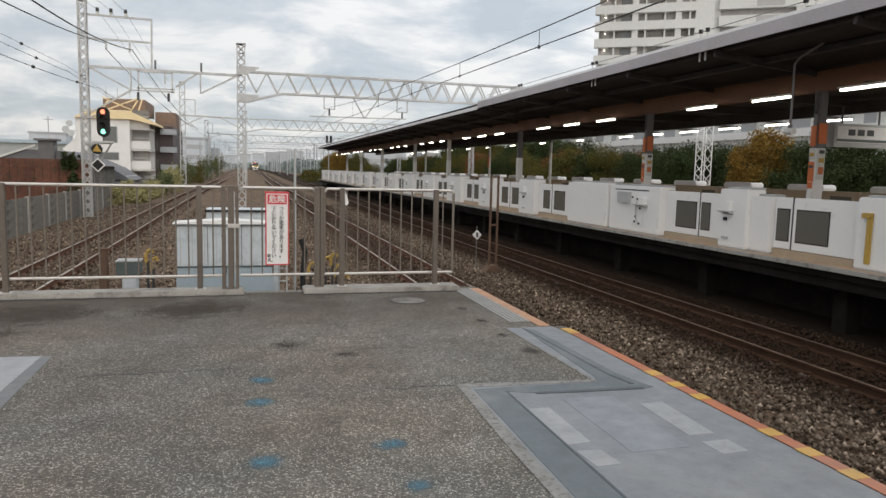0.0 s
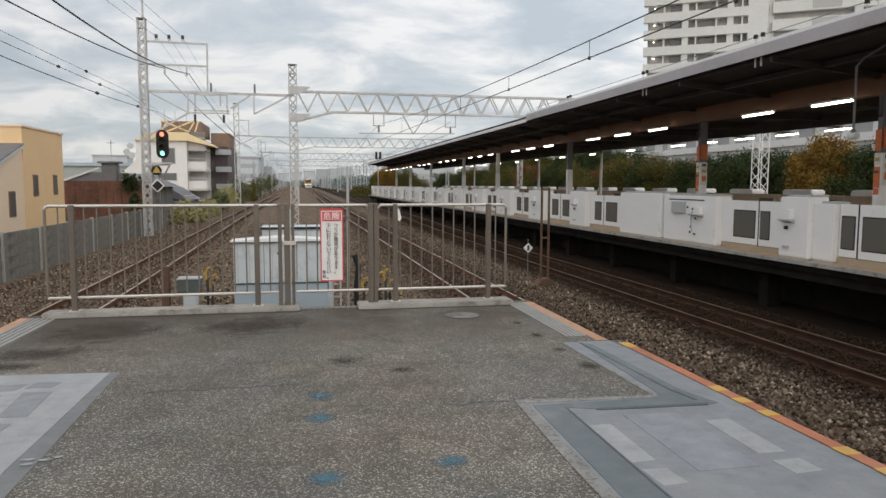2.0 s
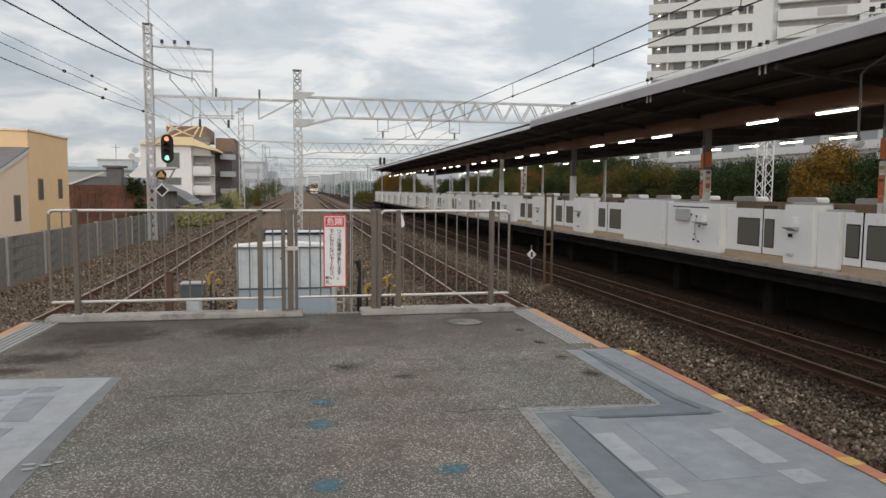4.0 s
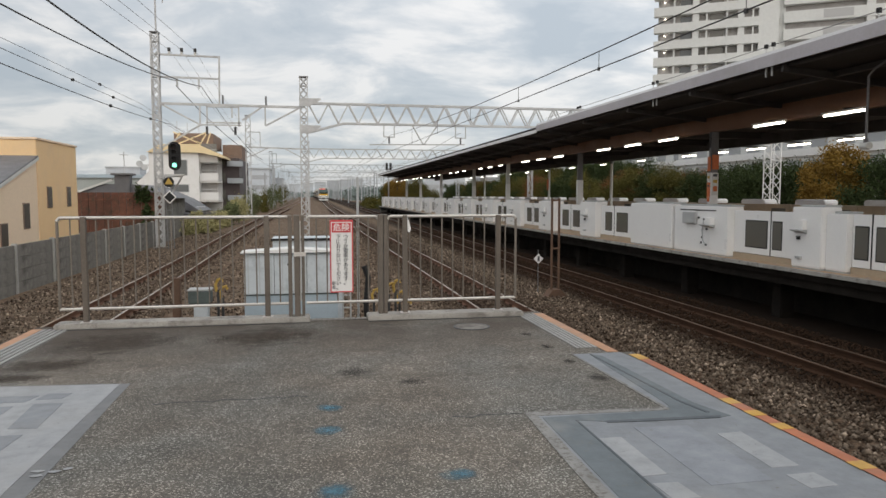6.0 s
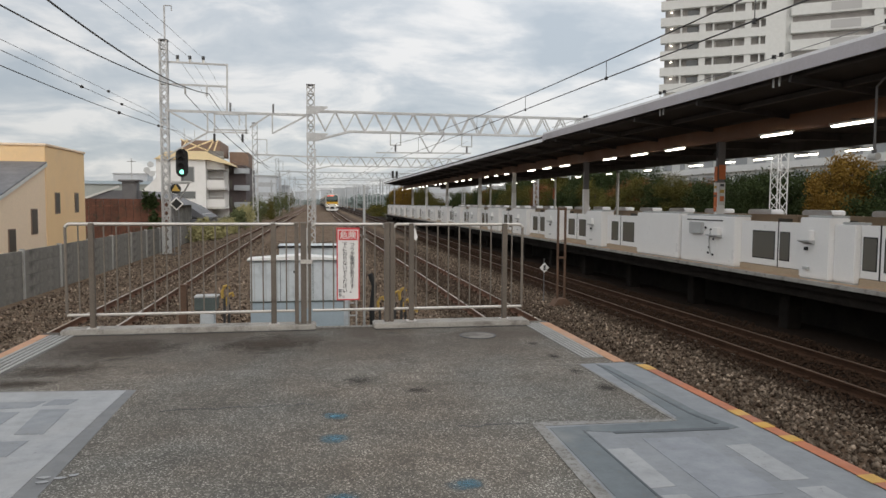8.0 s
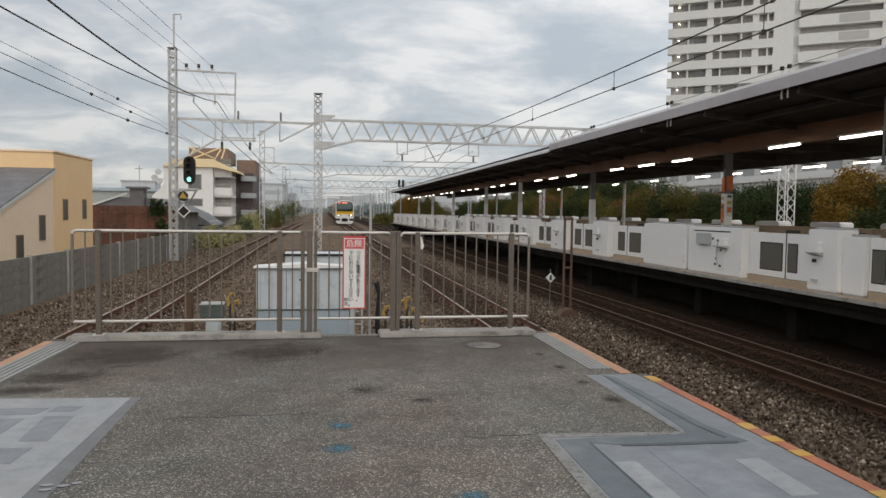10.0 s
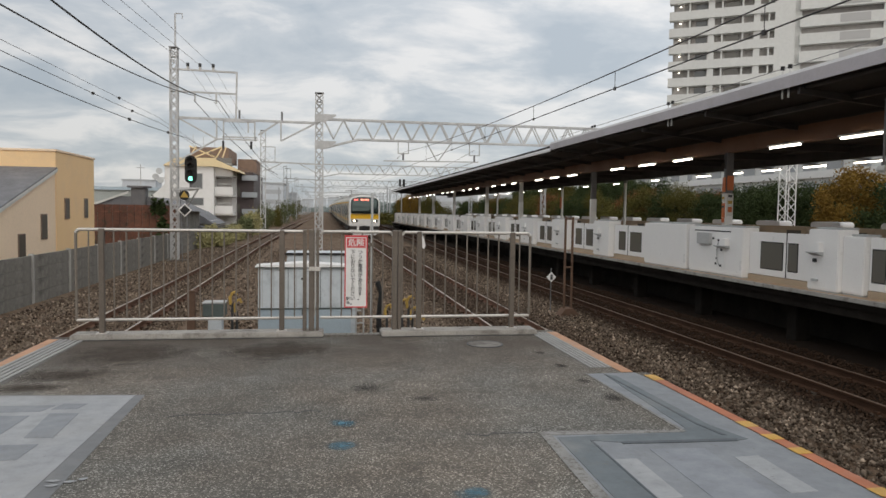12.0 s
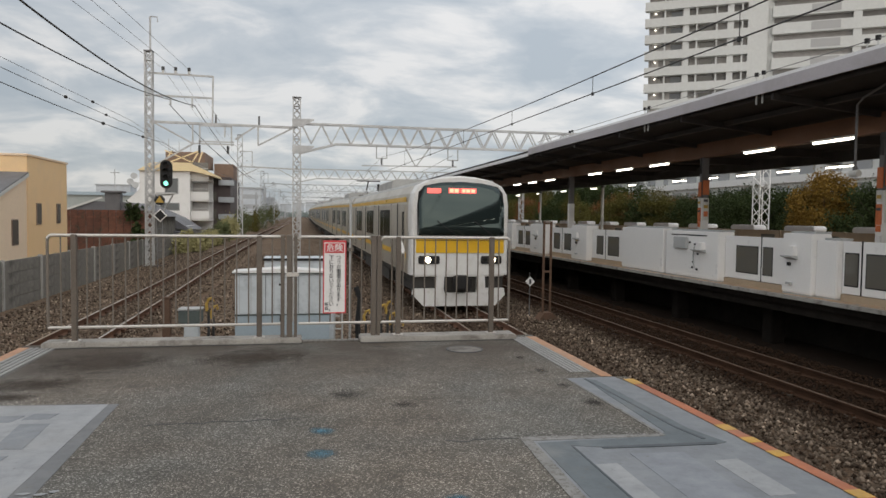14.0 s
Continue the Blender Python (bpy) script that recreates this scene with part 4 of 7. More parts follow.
def gate_case(y0, y1, front, top, unit, label):
    root = thing("platform_gate_case", (10.3, (y0 + y1) / 2, 0), label, "platform gate", "platform gates")
    case = part("case", box(front, 10.42, y0, y1, 0.03, top, 0.018), M_WHITE, root, "white enamelled housing")
    part("plinth", box(front + 0.02, 10.40, y0 + 0.02, y1 - 0.02, 0.0, 0.03), M_GREYBOX, root)
    part("lid", box(front + 0.12, 10.48, y0 + 0.06, y1 - 0.06, top, top + 0.045, 0.015), M_GREYBOX, root)
    if unit == "sensor":
        ym = (y0 + y1) / 2
        s = part("sensor", box(front - 0.11, front, ym - 0.02, ym + 0.14, 0.80, 1.0, 0.012), M_WHITE, root, "pale sensor housing")
        part("hood", prism([(front, 0.80), (front - 0.16, 0.80), (front - 0.16, 0.78), (front, 0.72)], "y", ym - 0.03, ym + 0.30), M_GREYBOX, s, "grey sloping tray")
        part("lens", box(front - 0.05, front - 0.002, ym + 0.16, ym + 0.23, 0.59, 0.66), M_BLACK, s)
        part("bracket", box(front - 0.06, front - 0.002, ym + 0.10, ym + 0.24, 0.20, 0.25), M_GREYBOX, s)
    if unit == "panel":
        p = part("panel", box(front - 0.09, front, y1 - 1.15, y1 - 0.55, 0.76, 1.06, 0.012), M_GREYBOX, root, "grey control panel")
        part("slot", box(front - 0.006, front + 0.002, y0 + 0.5, y1 - 0.3, 1.10, 1.13), M_BLACK, p)
        part("cover", box(front - 0.012, front, y0 + 0.72, y0 + 1.30, 0.16, 0.96, 0.006), M_WHITE, p)
        for z, dy in ((0.90, 1.22), (0.86, 0.98), (0.62, 0.84), (0.40, 1.04), (0.26, 1.08), (0.22, 0.86)):
            part("screw", box(front - 0.03, front - 0.012, y0 + dy, y0 + dy + 0.06, z, z + 0.05), M_BLACK, p)
        part("conduit", polyline([(front - 0.03, y0 + 1.0, 0.84), (front - 0.04, y0 + 1.05, 0.62), (front - 0.03, y0 + 1.02, 0.34), (front - 0.03, y0 + 0.92, 0.24)], 0.014, 6), M_GREYBOX, p)
        part("sensor", box(front - 0.13, front, y0 + 0.55, y0 + 0.80, 0.76, 0.94, 0.01), M_WHITE, p)
        part("tray", prism([(front, 0.76), (front - 0.17, 0.76), (front - 0.17, 0.74), (front, 0.69)], "y", y0 + 0.54, y0 + 1.0), M_GREYBOX, p)
    if unit == "handle":
        h = part("handle", box(front - 0.05, front, y1 - 0.34, y1 - 0.24, 0.12, 0.92, 0.012), M_YEL, root, "yellow emergency handle cover")
        part("handle_head", box(front - 0.06, front, y1 - 0.34, y1 - 0.14, 0.88, 0.97, 0.01), M_YEL, h)
    return root


def gate_unit(y0, y1, seam, wins, label):
    root = thing("platform_gate_door", (10.2, (y0 + y1) / 2, 0), label, "platform gate", "platform gates")
    gate_door(y0, seam, root, *wins[0], seam)
    gate_door(seam, y1, root, *wins[1], seam)


def build_gates():
    white = "white platform screen gate housing on the platform edge"
    gate_case(5.2, 9.50, 9.98, 1.22, "handle", "white platform gate housing with a yellow handle")
    gate_unit(9.50, 11.62, 11.14, ((10.26, 11.02), (11.23, 11.53)), "white sliding platform doors with dark windows")
    gate_case(11.64, 12.20, 10.06, 1.14, "", white)
    gate_case(12.20, 13.06, 9.96, 1.26, "sensor", white)
    gate_unit(13.06, 15.40, 14.02, ((13.65, 13.94), (14.15, 14.92)), "white sliding platform doors with dark windows")
    gate_case(15.40, 17.90, 9.98, 1.22, "panel", "white platform gate housing with control panel")
    gate_case(18.05, 20.60, 9.98, 1.26, "", white)
    gate_unit(20.7, 23.3, 22.2, ((21.2, 22.0), (22.4, 22.9)), "white sliding platform doors with dark windows")
    gate_case(23.35, 24.75, 9.96, 1.26, "sensor", white)
    gate_unit(24.8, 27.6, 26.2, ((25.3, 25.95), (26.45, 27.1)), "white sliding platform doors with dark windows")
    gate_case(27.65, 29.6, 9.98, 1.26, "sensor", white)
    y = 29.65
    while y < 95:
        gate_unit(y, y + 2.6, y + 1.3, ((y + 0.45, y + 1.08), (y + 1.52, y + 2.15)), "white sliding platform doors with dark windows")
        gate_case(y + 2.65, y + 5.1, 9.98, 1.26, "sensor", white)
        y += 5.15
    # far side of the platform: tan panels with pale rounded covers
    for i in range(24):
        y0 = 8 + i * 3.6
        root = thing("far_gate", (19.8, y0 + 1.8, 0), "tan platform gate panel with a pale rounded cover", "platform gate", "far gates")
        part("panel", box(19.7, 19.9, y0, y0 + 3.55, 0.0, 1.12, 0.01), M_TAN, root)
        part("window", box(19.69, 19.7, y0 + 0.3, y0 + 1.2, 0.45, 0.95), M_GLASS, root)
        cover = prism([(y0 + 1.2, 1.12), (y0 + 2.9, 1.12), (y0 + 2.9, 1.26), (y0 + 2.82, 1.33), (y0 + 1.28, 1.33), (y0 + 1.2, 1.26)], "x", 19.35, 19.95)
        bmesh.ops.bevel(cover, geom=cover.edges[:], offset=0.03, segments=2, affect="EDGES")
        part("cover", cover, M_ROOFTOP, root, "pale rounded cover")


def build_canopy():
    root = thing("platform_canopy", (12.5, 40, 0), "long dark station canopy with pale fascia over the opposite platform", "canopy", kind="structure")
    def run(y0, y1, lift, fascia):
        zs = 4.22 + lift
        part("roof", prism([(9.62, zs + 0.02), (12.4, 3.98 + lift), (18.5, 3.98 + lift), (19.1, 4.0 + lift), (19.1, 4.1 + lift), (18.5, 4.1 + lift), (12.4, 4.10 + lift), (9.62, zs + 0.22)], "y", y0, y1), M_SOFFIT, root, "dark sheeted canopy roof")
        part("fascia", box(9.58, 9.62, y0, y1, zs - 0.02, zs + fascia), M_FASCIA if lift == 0 else M_ROOFTOP, root, "mauve-grey canopy fascia" if lift == 0 else "pale sheet canopy edge")
        part("roof_edge", prism([(9.585, zs + fascia), (9.60, zs + fascia + (0.07 if lift == 0 else 0.06)), (12.0, zs + fascia + 0.32), (12.0, zs + fascia + 0.26), (9.62, zs + fascia - 0.05)], "y", y0, y1), M_ROOFTOP, root, "pale roof sheet")
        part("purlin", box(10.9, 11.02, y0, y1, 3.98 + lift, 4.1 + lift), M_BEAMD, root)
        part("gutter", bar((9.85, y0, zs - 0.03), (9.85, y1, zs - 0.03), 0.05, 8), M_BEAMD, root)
    run(-95, 28.9, 0.0, 0.225)
    run(28.92, 98, -0.06, 0.07)
    part("main_beam", box(12.35, 12.6, -95, 98, 3.46, 3.90), M_BEAM, root, "brown steel main beam")
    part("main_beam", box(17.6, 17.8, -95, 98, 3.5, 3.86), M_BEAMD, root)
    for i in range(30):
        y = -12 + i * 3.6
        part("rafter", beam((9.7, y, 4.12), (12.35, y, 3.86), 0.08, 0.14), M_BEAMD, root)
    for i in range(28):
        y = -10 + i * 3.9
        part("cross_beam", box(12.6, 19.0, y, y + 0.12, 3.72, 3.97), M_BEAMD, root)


def build_columns():
    spots = [(13.1, M_COLG, 1), (20.1, M_COLG, 1), (31.1, M_COLW, 0), (43.1, M_COLW, 0), (52.4, M_COLW, 0), (65.8, M_COLW, 0), (78.2, M_COLW, 0), (89.5, M_COLW, 0), (6.0, M_COLG, 0)]
    for y, m, notice in spots:
        root = thing("canopy_column", (12.47, y, 0), "steel canopy column with notices" if notice else "pale steel canopy column", "column", "canopy columns")
        w = 0.12
        part("shaft", box(12.47 - w, 12.47 + w, y - w * 0.7, y + w * 0.7, 0, 3.46, 0.02), M_COLG if y < 40 else m, root)
        part("bracket", prism([(12.47 - w, 3.46), (12.47 - w - 0.02, 3.0), (12.47 - w, 2.96)], "y", y - 0.05, y + 0.05), M_BEAMD, root)
        part("lower_casing", box(12.47 - w - 0.012, 12.47 + w + 0.012, y - w * 0.7 - 0.012, y + w * 0.7 + 0.012, 0, 2.2, 0.01), M_WHITE2, root, "pale lower casing")
        if notice:
            f = 12.47 - w - 0.014
            part("notice", box(f - 0.02, f, y - 0.08, y + 0.08, 2.25, 2.7, 0.004), M_ORSIGN, root, "orange notice plate")
            part("notice", box(f - 0.02, f, y - 0.08, y + 0.08, 1.95, 2.2, 0.004), M_COLW, root, "white notice plate")
            part("notice", box(f - 0.02, f, y - 0.08, y + 0.08, 1.45, 1.9, 0.004), M_ORSIGN, root, "orange notice plate")
            part("notice", box(12.36, 12.58, y - w * 0.7 - 0.04, y - w * 0.7 - 0.014, 2.3, 2.75, 0.004), M_ORSIGN, root, "orange notice plate")
            for za, zb, m2 in ((1.30, 1.44, M_ORSIGN), (1.05, 1.22, M_SIGNW), (1.76, 1.82, M_INK), (2.02, 2.10, M_YEL)):
                part("notice", box(f - 0.024, f - 0.004, y - 0.065, y + 0.065, za, zb, 0.003), m2, root)
            for za, zb, m2 in ((1.62, 1.78, M_ORSIGN), (1.88, 1.98, M_YEL), (2.08, 2.16, M_INK)):
                part("notice", box(12.40, 12.54, y - w * 0.7 - 0.046, y - w * 0.7 - 0.041, za, zb), m2, root)
            part("notice", box(12.37, 12.57, y - w * 0.7 - 0.04, y - w * 0.7 - 0.014, 1.5, 2.2, 0.004), M_COLW, root, "pale notice plate")


def build_thin_columns():
    for y, notice in ((39.2, 0), (50.2, 1), (69.7, 0), (28.5, 0)):
        root = thing("thin_column", (17.7, y, 0), "thin pale column on the far side of the opposite platform", "column", "thin columns")
        part("shaft", bar((17.7, y, 0), (17.7, y, 3.5), 0.085, 12), M_COLW, root)
        part("collar", bar((17.7, y, 3.35), (17.7, y, 3.5), 0.13, 12), M_COLG, root)
        if notice:
            part("notice", box(17.56, 17.61, y - 0.14, y + 0.14, 1.9, 2.7, 0.004), M_ORSIGN, root, "orange notice plate")


def build_lights():
    def lamp(x, y, z, length, label="lit fluorescent tube lamp hanging under the canopy"):
        root = thing("tube_lamp", (x, y, z), label, "lamp", "canopy lamps")
        part("tray", box(x - 0.06, x + 0.06, y, y + length, z + 0.03, z + 0.07), M_COLW, root)
        if x < 15:
            part("bracket", box(x - 0.03, 12.4, y + 0.6, y + 0.66, z + 0.07, z + 0.12), M_BEAMD, root)
        else:
            part("bracket", box(17.75, x + 0.03, y + 0.6, y + 0.66, z + 0.07, z + 0.12), M_BEAMD, root)
        part("tube", bar((x, y + 0.03, z), (x, y + length - 0.03, z), 0.027, 8), M_TUBE, root, "glowing white tube")
    for k in range(-26, 33):
        y = 10.85 + 2.65 * k
        if k == 3 or k < 0 and k % 5 == 0 or (y > 29 and k % 4 == 3):
            continue
        lamp(12.0, y, 3.36, 1.3 if y < 40 else 1.0)
    for k in range(30):
        if k > 9 and k % 2:
            continue
        lamp(18.6, 5.0 + 2.65 * k, 3.44, 1.3 if k < 12 else 0.9)


build_ground()
build_stones()
for k_, lab_ in enumerate(("rusty railway track beside the concrete wall", "rusty railway track used by the train", "rusty railway track along the opposite platform")):
    build_track(k_, lab_)
build_platform()
build_kerbs()
build_fence()
build_sign()
build_opposite_platform()
build_gates()
build_canopy()
build_columns()
build_thin_columns()
build_lights()


# ---- trackside on the left ----
def build_wall():
    root = thing("boundary_wall", (-8.05, 30, GROUND_Z), "weathered grey concrete board wall with pale posts", "wall", kind="structure")
    y, step = 6.65, 2.95
    board = {}
    for k in range(4):
        bm = box(-0.04, 0.04, 0.07, step - 0.07, 0, 0.345, 0.006)
        me = bpy.data.meshes.new("board")
        bm.to_mesh(me)
        bm.free()
        me.materials.append(M_WALL)
        board[k] = me
    for i in range(22):
        part("post", box(-8.1, -7.97, y - 0.045, y + 0.045, GROUND_Z - 0.3, 0.15, 0.01), M_POSTCON, root, "pale concrete post")
        for k in range(4):
            ob = new("board", board[k])
            ob.parent = root
            ob.location = (0.0 + 0.004 * (k % 2), y - 30, 0.0 + k * 0.35 - 0.02)
        y += step
    # ditch bank between wall and ballast
    solid("bank", prism([(-7.97, GROUND_Z + 0.02), (-7.0, GROUND_Z - 0.01), (-7.97, GROUND_Z - 0.3)], "y", 0, 80), M_BALLAST, "strip of dirt along the wall foot", "ground", kind="structure")


def window_in(root, x0, x1, y0, y1, z0, z1, face):
    """A window with a frame and a pane on a wall that faces x (east) or -y (south)."""
    if face == "x":
        fr = part("window", box(x0 - 0.03, x0 + 0.03, y0, y1, z0, z1, 0.008), M_BROWNB, root)
        part("pane", box(x0 + 0.02, x0 + 0.036, y0 + 0.03, y1 - 0.03, z0 + 0.03, z1 - 0.03), M_HOUSEGLASS, fr)
    else:
        fr = part("window", box(x0, x1, y0 - 0.03, y0 + 0.03, z0, z1, 0.008), M_GREYBOX, root)
        part("pane", box(x0 + 0.06, x1 - 0.06, y0 - 0.036, y0 - 0.02, z0 + 0.06, z1 - 0.06), M_GLASSG, fr)


def build_ochre_house():
    root = thing("ochre_house", (-12, 30, GROUND_Z), "ochre rendered two-storey house with narrow stair windows", "house")
    w = part("wall", box(-17, -9.5, 27.6, 32.0, GROUND_Z - 0.4, 3.48, 0.02), M_OCHRE, root)
    part("parapet", box(-17.04, -9.46, 27.56, 32.04, 3.48, 3.56, 0.01), M_OCHREL, root, "pale parapet cap")
    part("lean_to_wall", prism([(21.0, GROUND_Z - 0.4), (27.59, GROUND_Z - 0.4), (27.59, 2.78), (21.0, 0.71)], "x", -17, -9.52), M_OCHREL, root, "paler lower wing wall")
    part("lean_to_roof", prism([(20.9, 0.76), (27.58, 2.85), (27.58, 2.91), (20.9, 0.82)], "x", -17.1, -9.44), M_GREYTILE, root, "grey sloped wing roof")
    part("verge", prism([(20.9, 0.66), (27.58, 2.75), (27.58, 2.86), (20.9, 0.77)], "x", -9.53, -9.42), M_COLW, root)
    for y0, y1, z0, z1 in ((28.45, 28.95, 1.02, 1.82), (30.65, 31.1, 1.04, 1.84)):
        window_in(root, -9.5, 0, y0, y1, z0, z1, "x")
    for y0, y1, z0, z1 in ((26.2, 26.75, 0.34, 1.23), (24.32, 24.88, -0.24, 0.60)):
        window_in(root, -9.52, 0, y0, y1, z0, z1, "x")


def build_white_house():
    root = thing("white_house", (-11, 68, GROUND_Z), "white rendered house with balconies and a brown roof hut", "house")
    part("wall", box(-12.6, -8.45, 65, 75, GROUND_Z - 0.5, 5.2, 0.03), M_WHITE2, root)
    part("sloped_wing", prism([(-15.2, GROUND_Z), (-12.6, GROUND_Z), (-12.6, 3.6), (-14.6, 1.7), (-15.2, 1.4)], "y", 65.2, 74), M_WHITE2, root)
    for z0, z1, x0, x1 in ((3.2, 4.6, -10.55, -9.4), (1.75, 2.45, -10.9, -9.3)):
        window_in(root, x0, x1, 65, 0, z0, z1, "y")
    # balcony stack on the corner
    for z in (1.0, 2.7, 4.5):
        b = part("balcony", box(-8.45, -6.9, 65.6, 69, z - 0.1, z + 0.05), M_WHITE2, root)
        part("parapet", box(-8.45, -6.9, 65.5, 65.6, z + 0.05, z + 0.75), M_WHITE2, b)
        part("rail", bar((-8.4, 65.5, z + 1.0), (-6.9, 65.5, z + 1.0), 0.03), M_GALV, b)
        part("recess", box(-8.44, -7.1, 66.5, 66.6, z + 0.05, z + 1.6), M_TOWERD, b)
    part("side_wall", box(-8.45, -7.0, 69, 75, GROUND_Z, 5.2), M_WHITE2, root)
    eaves = prism([(-12.7, 5.2), (-8.2, 5.2), (-6.2, 4.75), (-6.3, 4.95), (-8.4, 5.9), (-11.6, 5.9)], "y", 64.7, 74)
    part("roof_edge", eaves, M_YELSCAF, root, "cream-yellow roof edge")
    part("roof_hut", box(-10.9, -7.5, 67.5, 74, 5.85, 7.1, 0.03), M_BROWNB, root, "brown roof hut")
    bm = bmesh.new()
    for a, b in (((-10.8, 5.9), (-8.0, 7.1)), ((-10.8, 7.1), (-8.0, 5.9)), ((-8.0, 5.9), (-7.6, 7.1)), ((-8.6, 5.9), (-7.9, 7.1)), ((-10.8, 6.0), (-7.8, 6.0)), ((-10.9, 5.9), (-10.2, 7.1))):
        beam((a[0], 66.6, a[1]), (b[0], 66.6, b[1]), 0.11, 0.11, bm)
    part("bracing", bm, M_YELSCAF, root, "cream-yellow steel bracing")
    for x in (-10.7, -9.8, -8.8):
        part("aerial", bar((x, 68, 7.0), (x, 68, 8.1 - 0.2 * (x + 10)), 0.025), M_GALV, root)
    dish = thing("satellite_dish", (-13.4, 64.6, 3.6), "pale grey satellite dishes on the house wall", "dish")
    for x, z in ((-13.3, 4.2), (-12.9, 3.9), (-13.0, 4.7)):
        part("bowl", disc((x, 64.8, z), (0.2, -1, 0.3), 0.27, 0.05, 16), M_GREYBOX, dish)
    part("bracket", beam((-13.1, 64.9, 4.1), (-12.55, 65.1, 4.1), 0.1, 0.1), M_GALV, dish)
    # dark tiled neighbour
    n = thing("dark_tiled_block", (-6.5, 72, GROUND_Z), "dark brown tiled apartment block with pale balconies", "building")
    part("wall", box(-7.6, -5.45, 69.5, 80, GROUND_Z - 0.4, 5.0, 0.02), M_DKTILE, n)
    part("roof_hut", box(-7.2, -5.4, 72, 78, 5.0, 6.4, 0.02), M_BROWNB, n)
    for z in (1.0, 2.6, 4.2):
        part("balcony", box(-6.5, -5.1, 69.0, 69.6, z, z + 0.5, 0.02), M_FARB, n, "pale balcony front")
        part("window", box(-7.4, -6.7, 69.46, 69.52, z + 0.1, z + 1.0), M_GLASS, n)
    for r in (root, dish, n):
        enlarge(r, 1.5)
        r.location.x -= 1.35
    # low grey-roofed house in front
    low = thing("tile_roofed_house", (-11, 57, GROUND_Z), "low house with a grey tiled roof", "house")
    part("wall", box(-13.0, -8.3, 56, 61, GROUND_Z - 0.4, 0.6), M_WHITE2, low)
    roof = prism([(-13.5, 0.5), (-7.9, 0.3), (-9.3, 1.25), (-12.6, 1.45)], "y", 55.2, 61.5)
    part("roof", roof, M_GREYTILE, low, "grey tiled roof")
    part("lean_roof", prism([(-10.8, -0.5), (-7.4, -0.7), (-8.2, 0.15), (-10.6, 0.4)], "y", 53.2, 55.1), M_GREYTILE, low)


def build_left_back():
    f = thing("rust_red_fence", (-11, 45, GROUND_Z), "rust-red sheet metal fence behind the wall", "fence")
    y = 45
    for i in range(12):
        x = -13.6 + i * 0.42
        part("sheet", box(x, x + 0.40, y, y + 0.05 + 0.02 * (i % 2), GROUND_Z - 0.4, 1.66, 0.01), M_REDFENCE, f)
    part("rail", box(-13.6, -8.6, y - 0.03, y, 1.2, 1.28), M_REDFENCE, f)
    vine = leaf_clump("hedge", 500, (-9.6, 44.7, 0.4), (0.7, 0.4, 1.3), 0.14, M_LEAFG, 4)
    tagged(vine, "dark green climber on the rust-red fence", "plant", kind="stuff")
    h = thing("chimney_house", (-11.2, 49, GROUND_Z), "house with grey roof and a dark block chimney", "house")
    part("wall", box(-14, -8.8, 47, 54, GROUND_Z - 0.4, 1.5), M_WALL, h)
    part("roof", prism([(-14.6, 1.4), (-8.3, 1.3), (-10.2, 2.15), (-12.6, 2.2)], "y", 46.6, 54.2), M_GREYTILE, h, "grey hipped roof")
    ch = part("chimney", box(-11.6, -10.75, 46.2, 47.0, GROUND_Z, 2.72, 0.03), M_COLG, h, "dark grey block chimney")
    part("cap", box(-11.78, -10.57, 46.0, 47.2, 2.72, 2.84, 0.02), M_COLG, ch)
    part("gable_trim", beam((-13.9, 46.5, 1.65), (-11.8, 46.5, 2.45), 0.1, 0.12), M_COLW, h)
    a = thing("roof_aerial", (-11.2, 47, 2.8), "thin metal roof aerial", "aerial")
    part("mast", bar((-11.2, 47, 2.8), (-11.2, 47, 4.2), 0.025), M_GALV, a)
    part("boom", bar((-11.45, 47, 4.0), (-10.95, 47, 4.0), 0.02), M_GALV, a)
    for i in range(5):
        part("element", bar((-11.4 + i * 0.1, 46.8, 4.0), (-11.4 + i * 0.1, 47.2, 4.0), 0.012), M_GALV, a)
    g = thing("grey_works_building", (-27, 118, GROUND_Z), "long low grey-green works building", "building")
    part("wall", box(-46, -19.5, 118, 130, GROUND_Z, 4.2), M_WORKS, g)
    part("roof", box(-46.4, -19.2, 117.6, 130.4, 4.2, 4.7), M_SHEDLOW, g)


def enlarge(root, k):
    """Set a thing k times farther from the platform end and k times larger."""
    eye = Vector((0, 0, 1.5))
    root.location = eye + (root.location - eye) * k
    root.scale = (k, k, k)


def leaf_clump(name, n, centre, size, leaf, material, seed, clumps=0, loose=0.19):
    """A clump of small leaf blades with an uneven outline."""
    rng = np.random.default_rng(seed)
    lobes = rng.normal(0, 0.55, (clumps or max(4, n // 90), 3))
    lobes /= np.maximum(1.0, np.linalg.norm(lobes, axis=1))[:, None]
    pts = lobes[rng.integers(0, len(lobes), n)] + rng.normal(0, loose, (n, 3))
    pts = pts * np.array(size) + np.array(centre)
    d1 = rng.normal(0, 1, (n, 3))
    d1 /= np.linalg.norm(d1, axis=1)[:, None]
    d2 = np.cross(d1, rng.normal(0, 1, (n, 3)))
    d2 /= np.linalg.norm(d2, axis=1)[:, None]
    s = leaf * (0.6 + 0.8 * rng.random((n, 1)))
    quad = np.stack([pts - d1 * s, pts + d2 * s * 0.55, pts + d1 * s, pts - d2 * s * 0.55], 1).reshape(-1, 3)
    me = bpy.data.meshes.new(name)
    me.from_pydata(quad.tolist(), [], [(4 * i, 4 * i + 1, 4 * i + 2, 4 * i + 3) for i in range(n)])
    me.materials.append(material)
    return new(name, me)


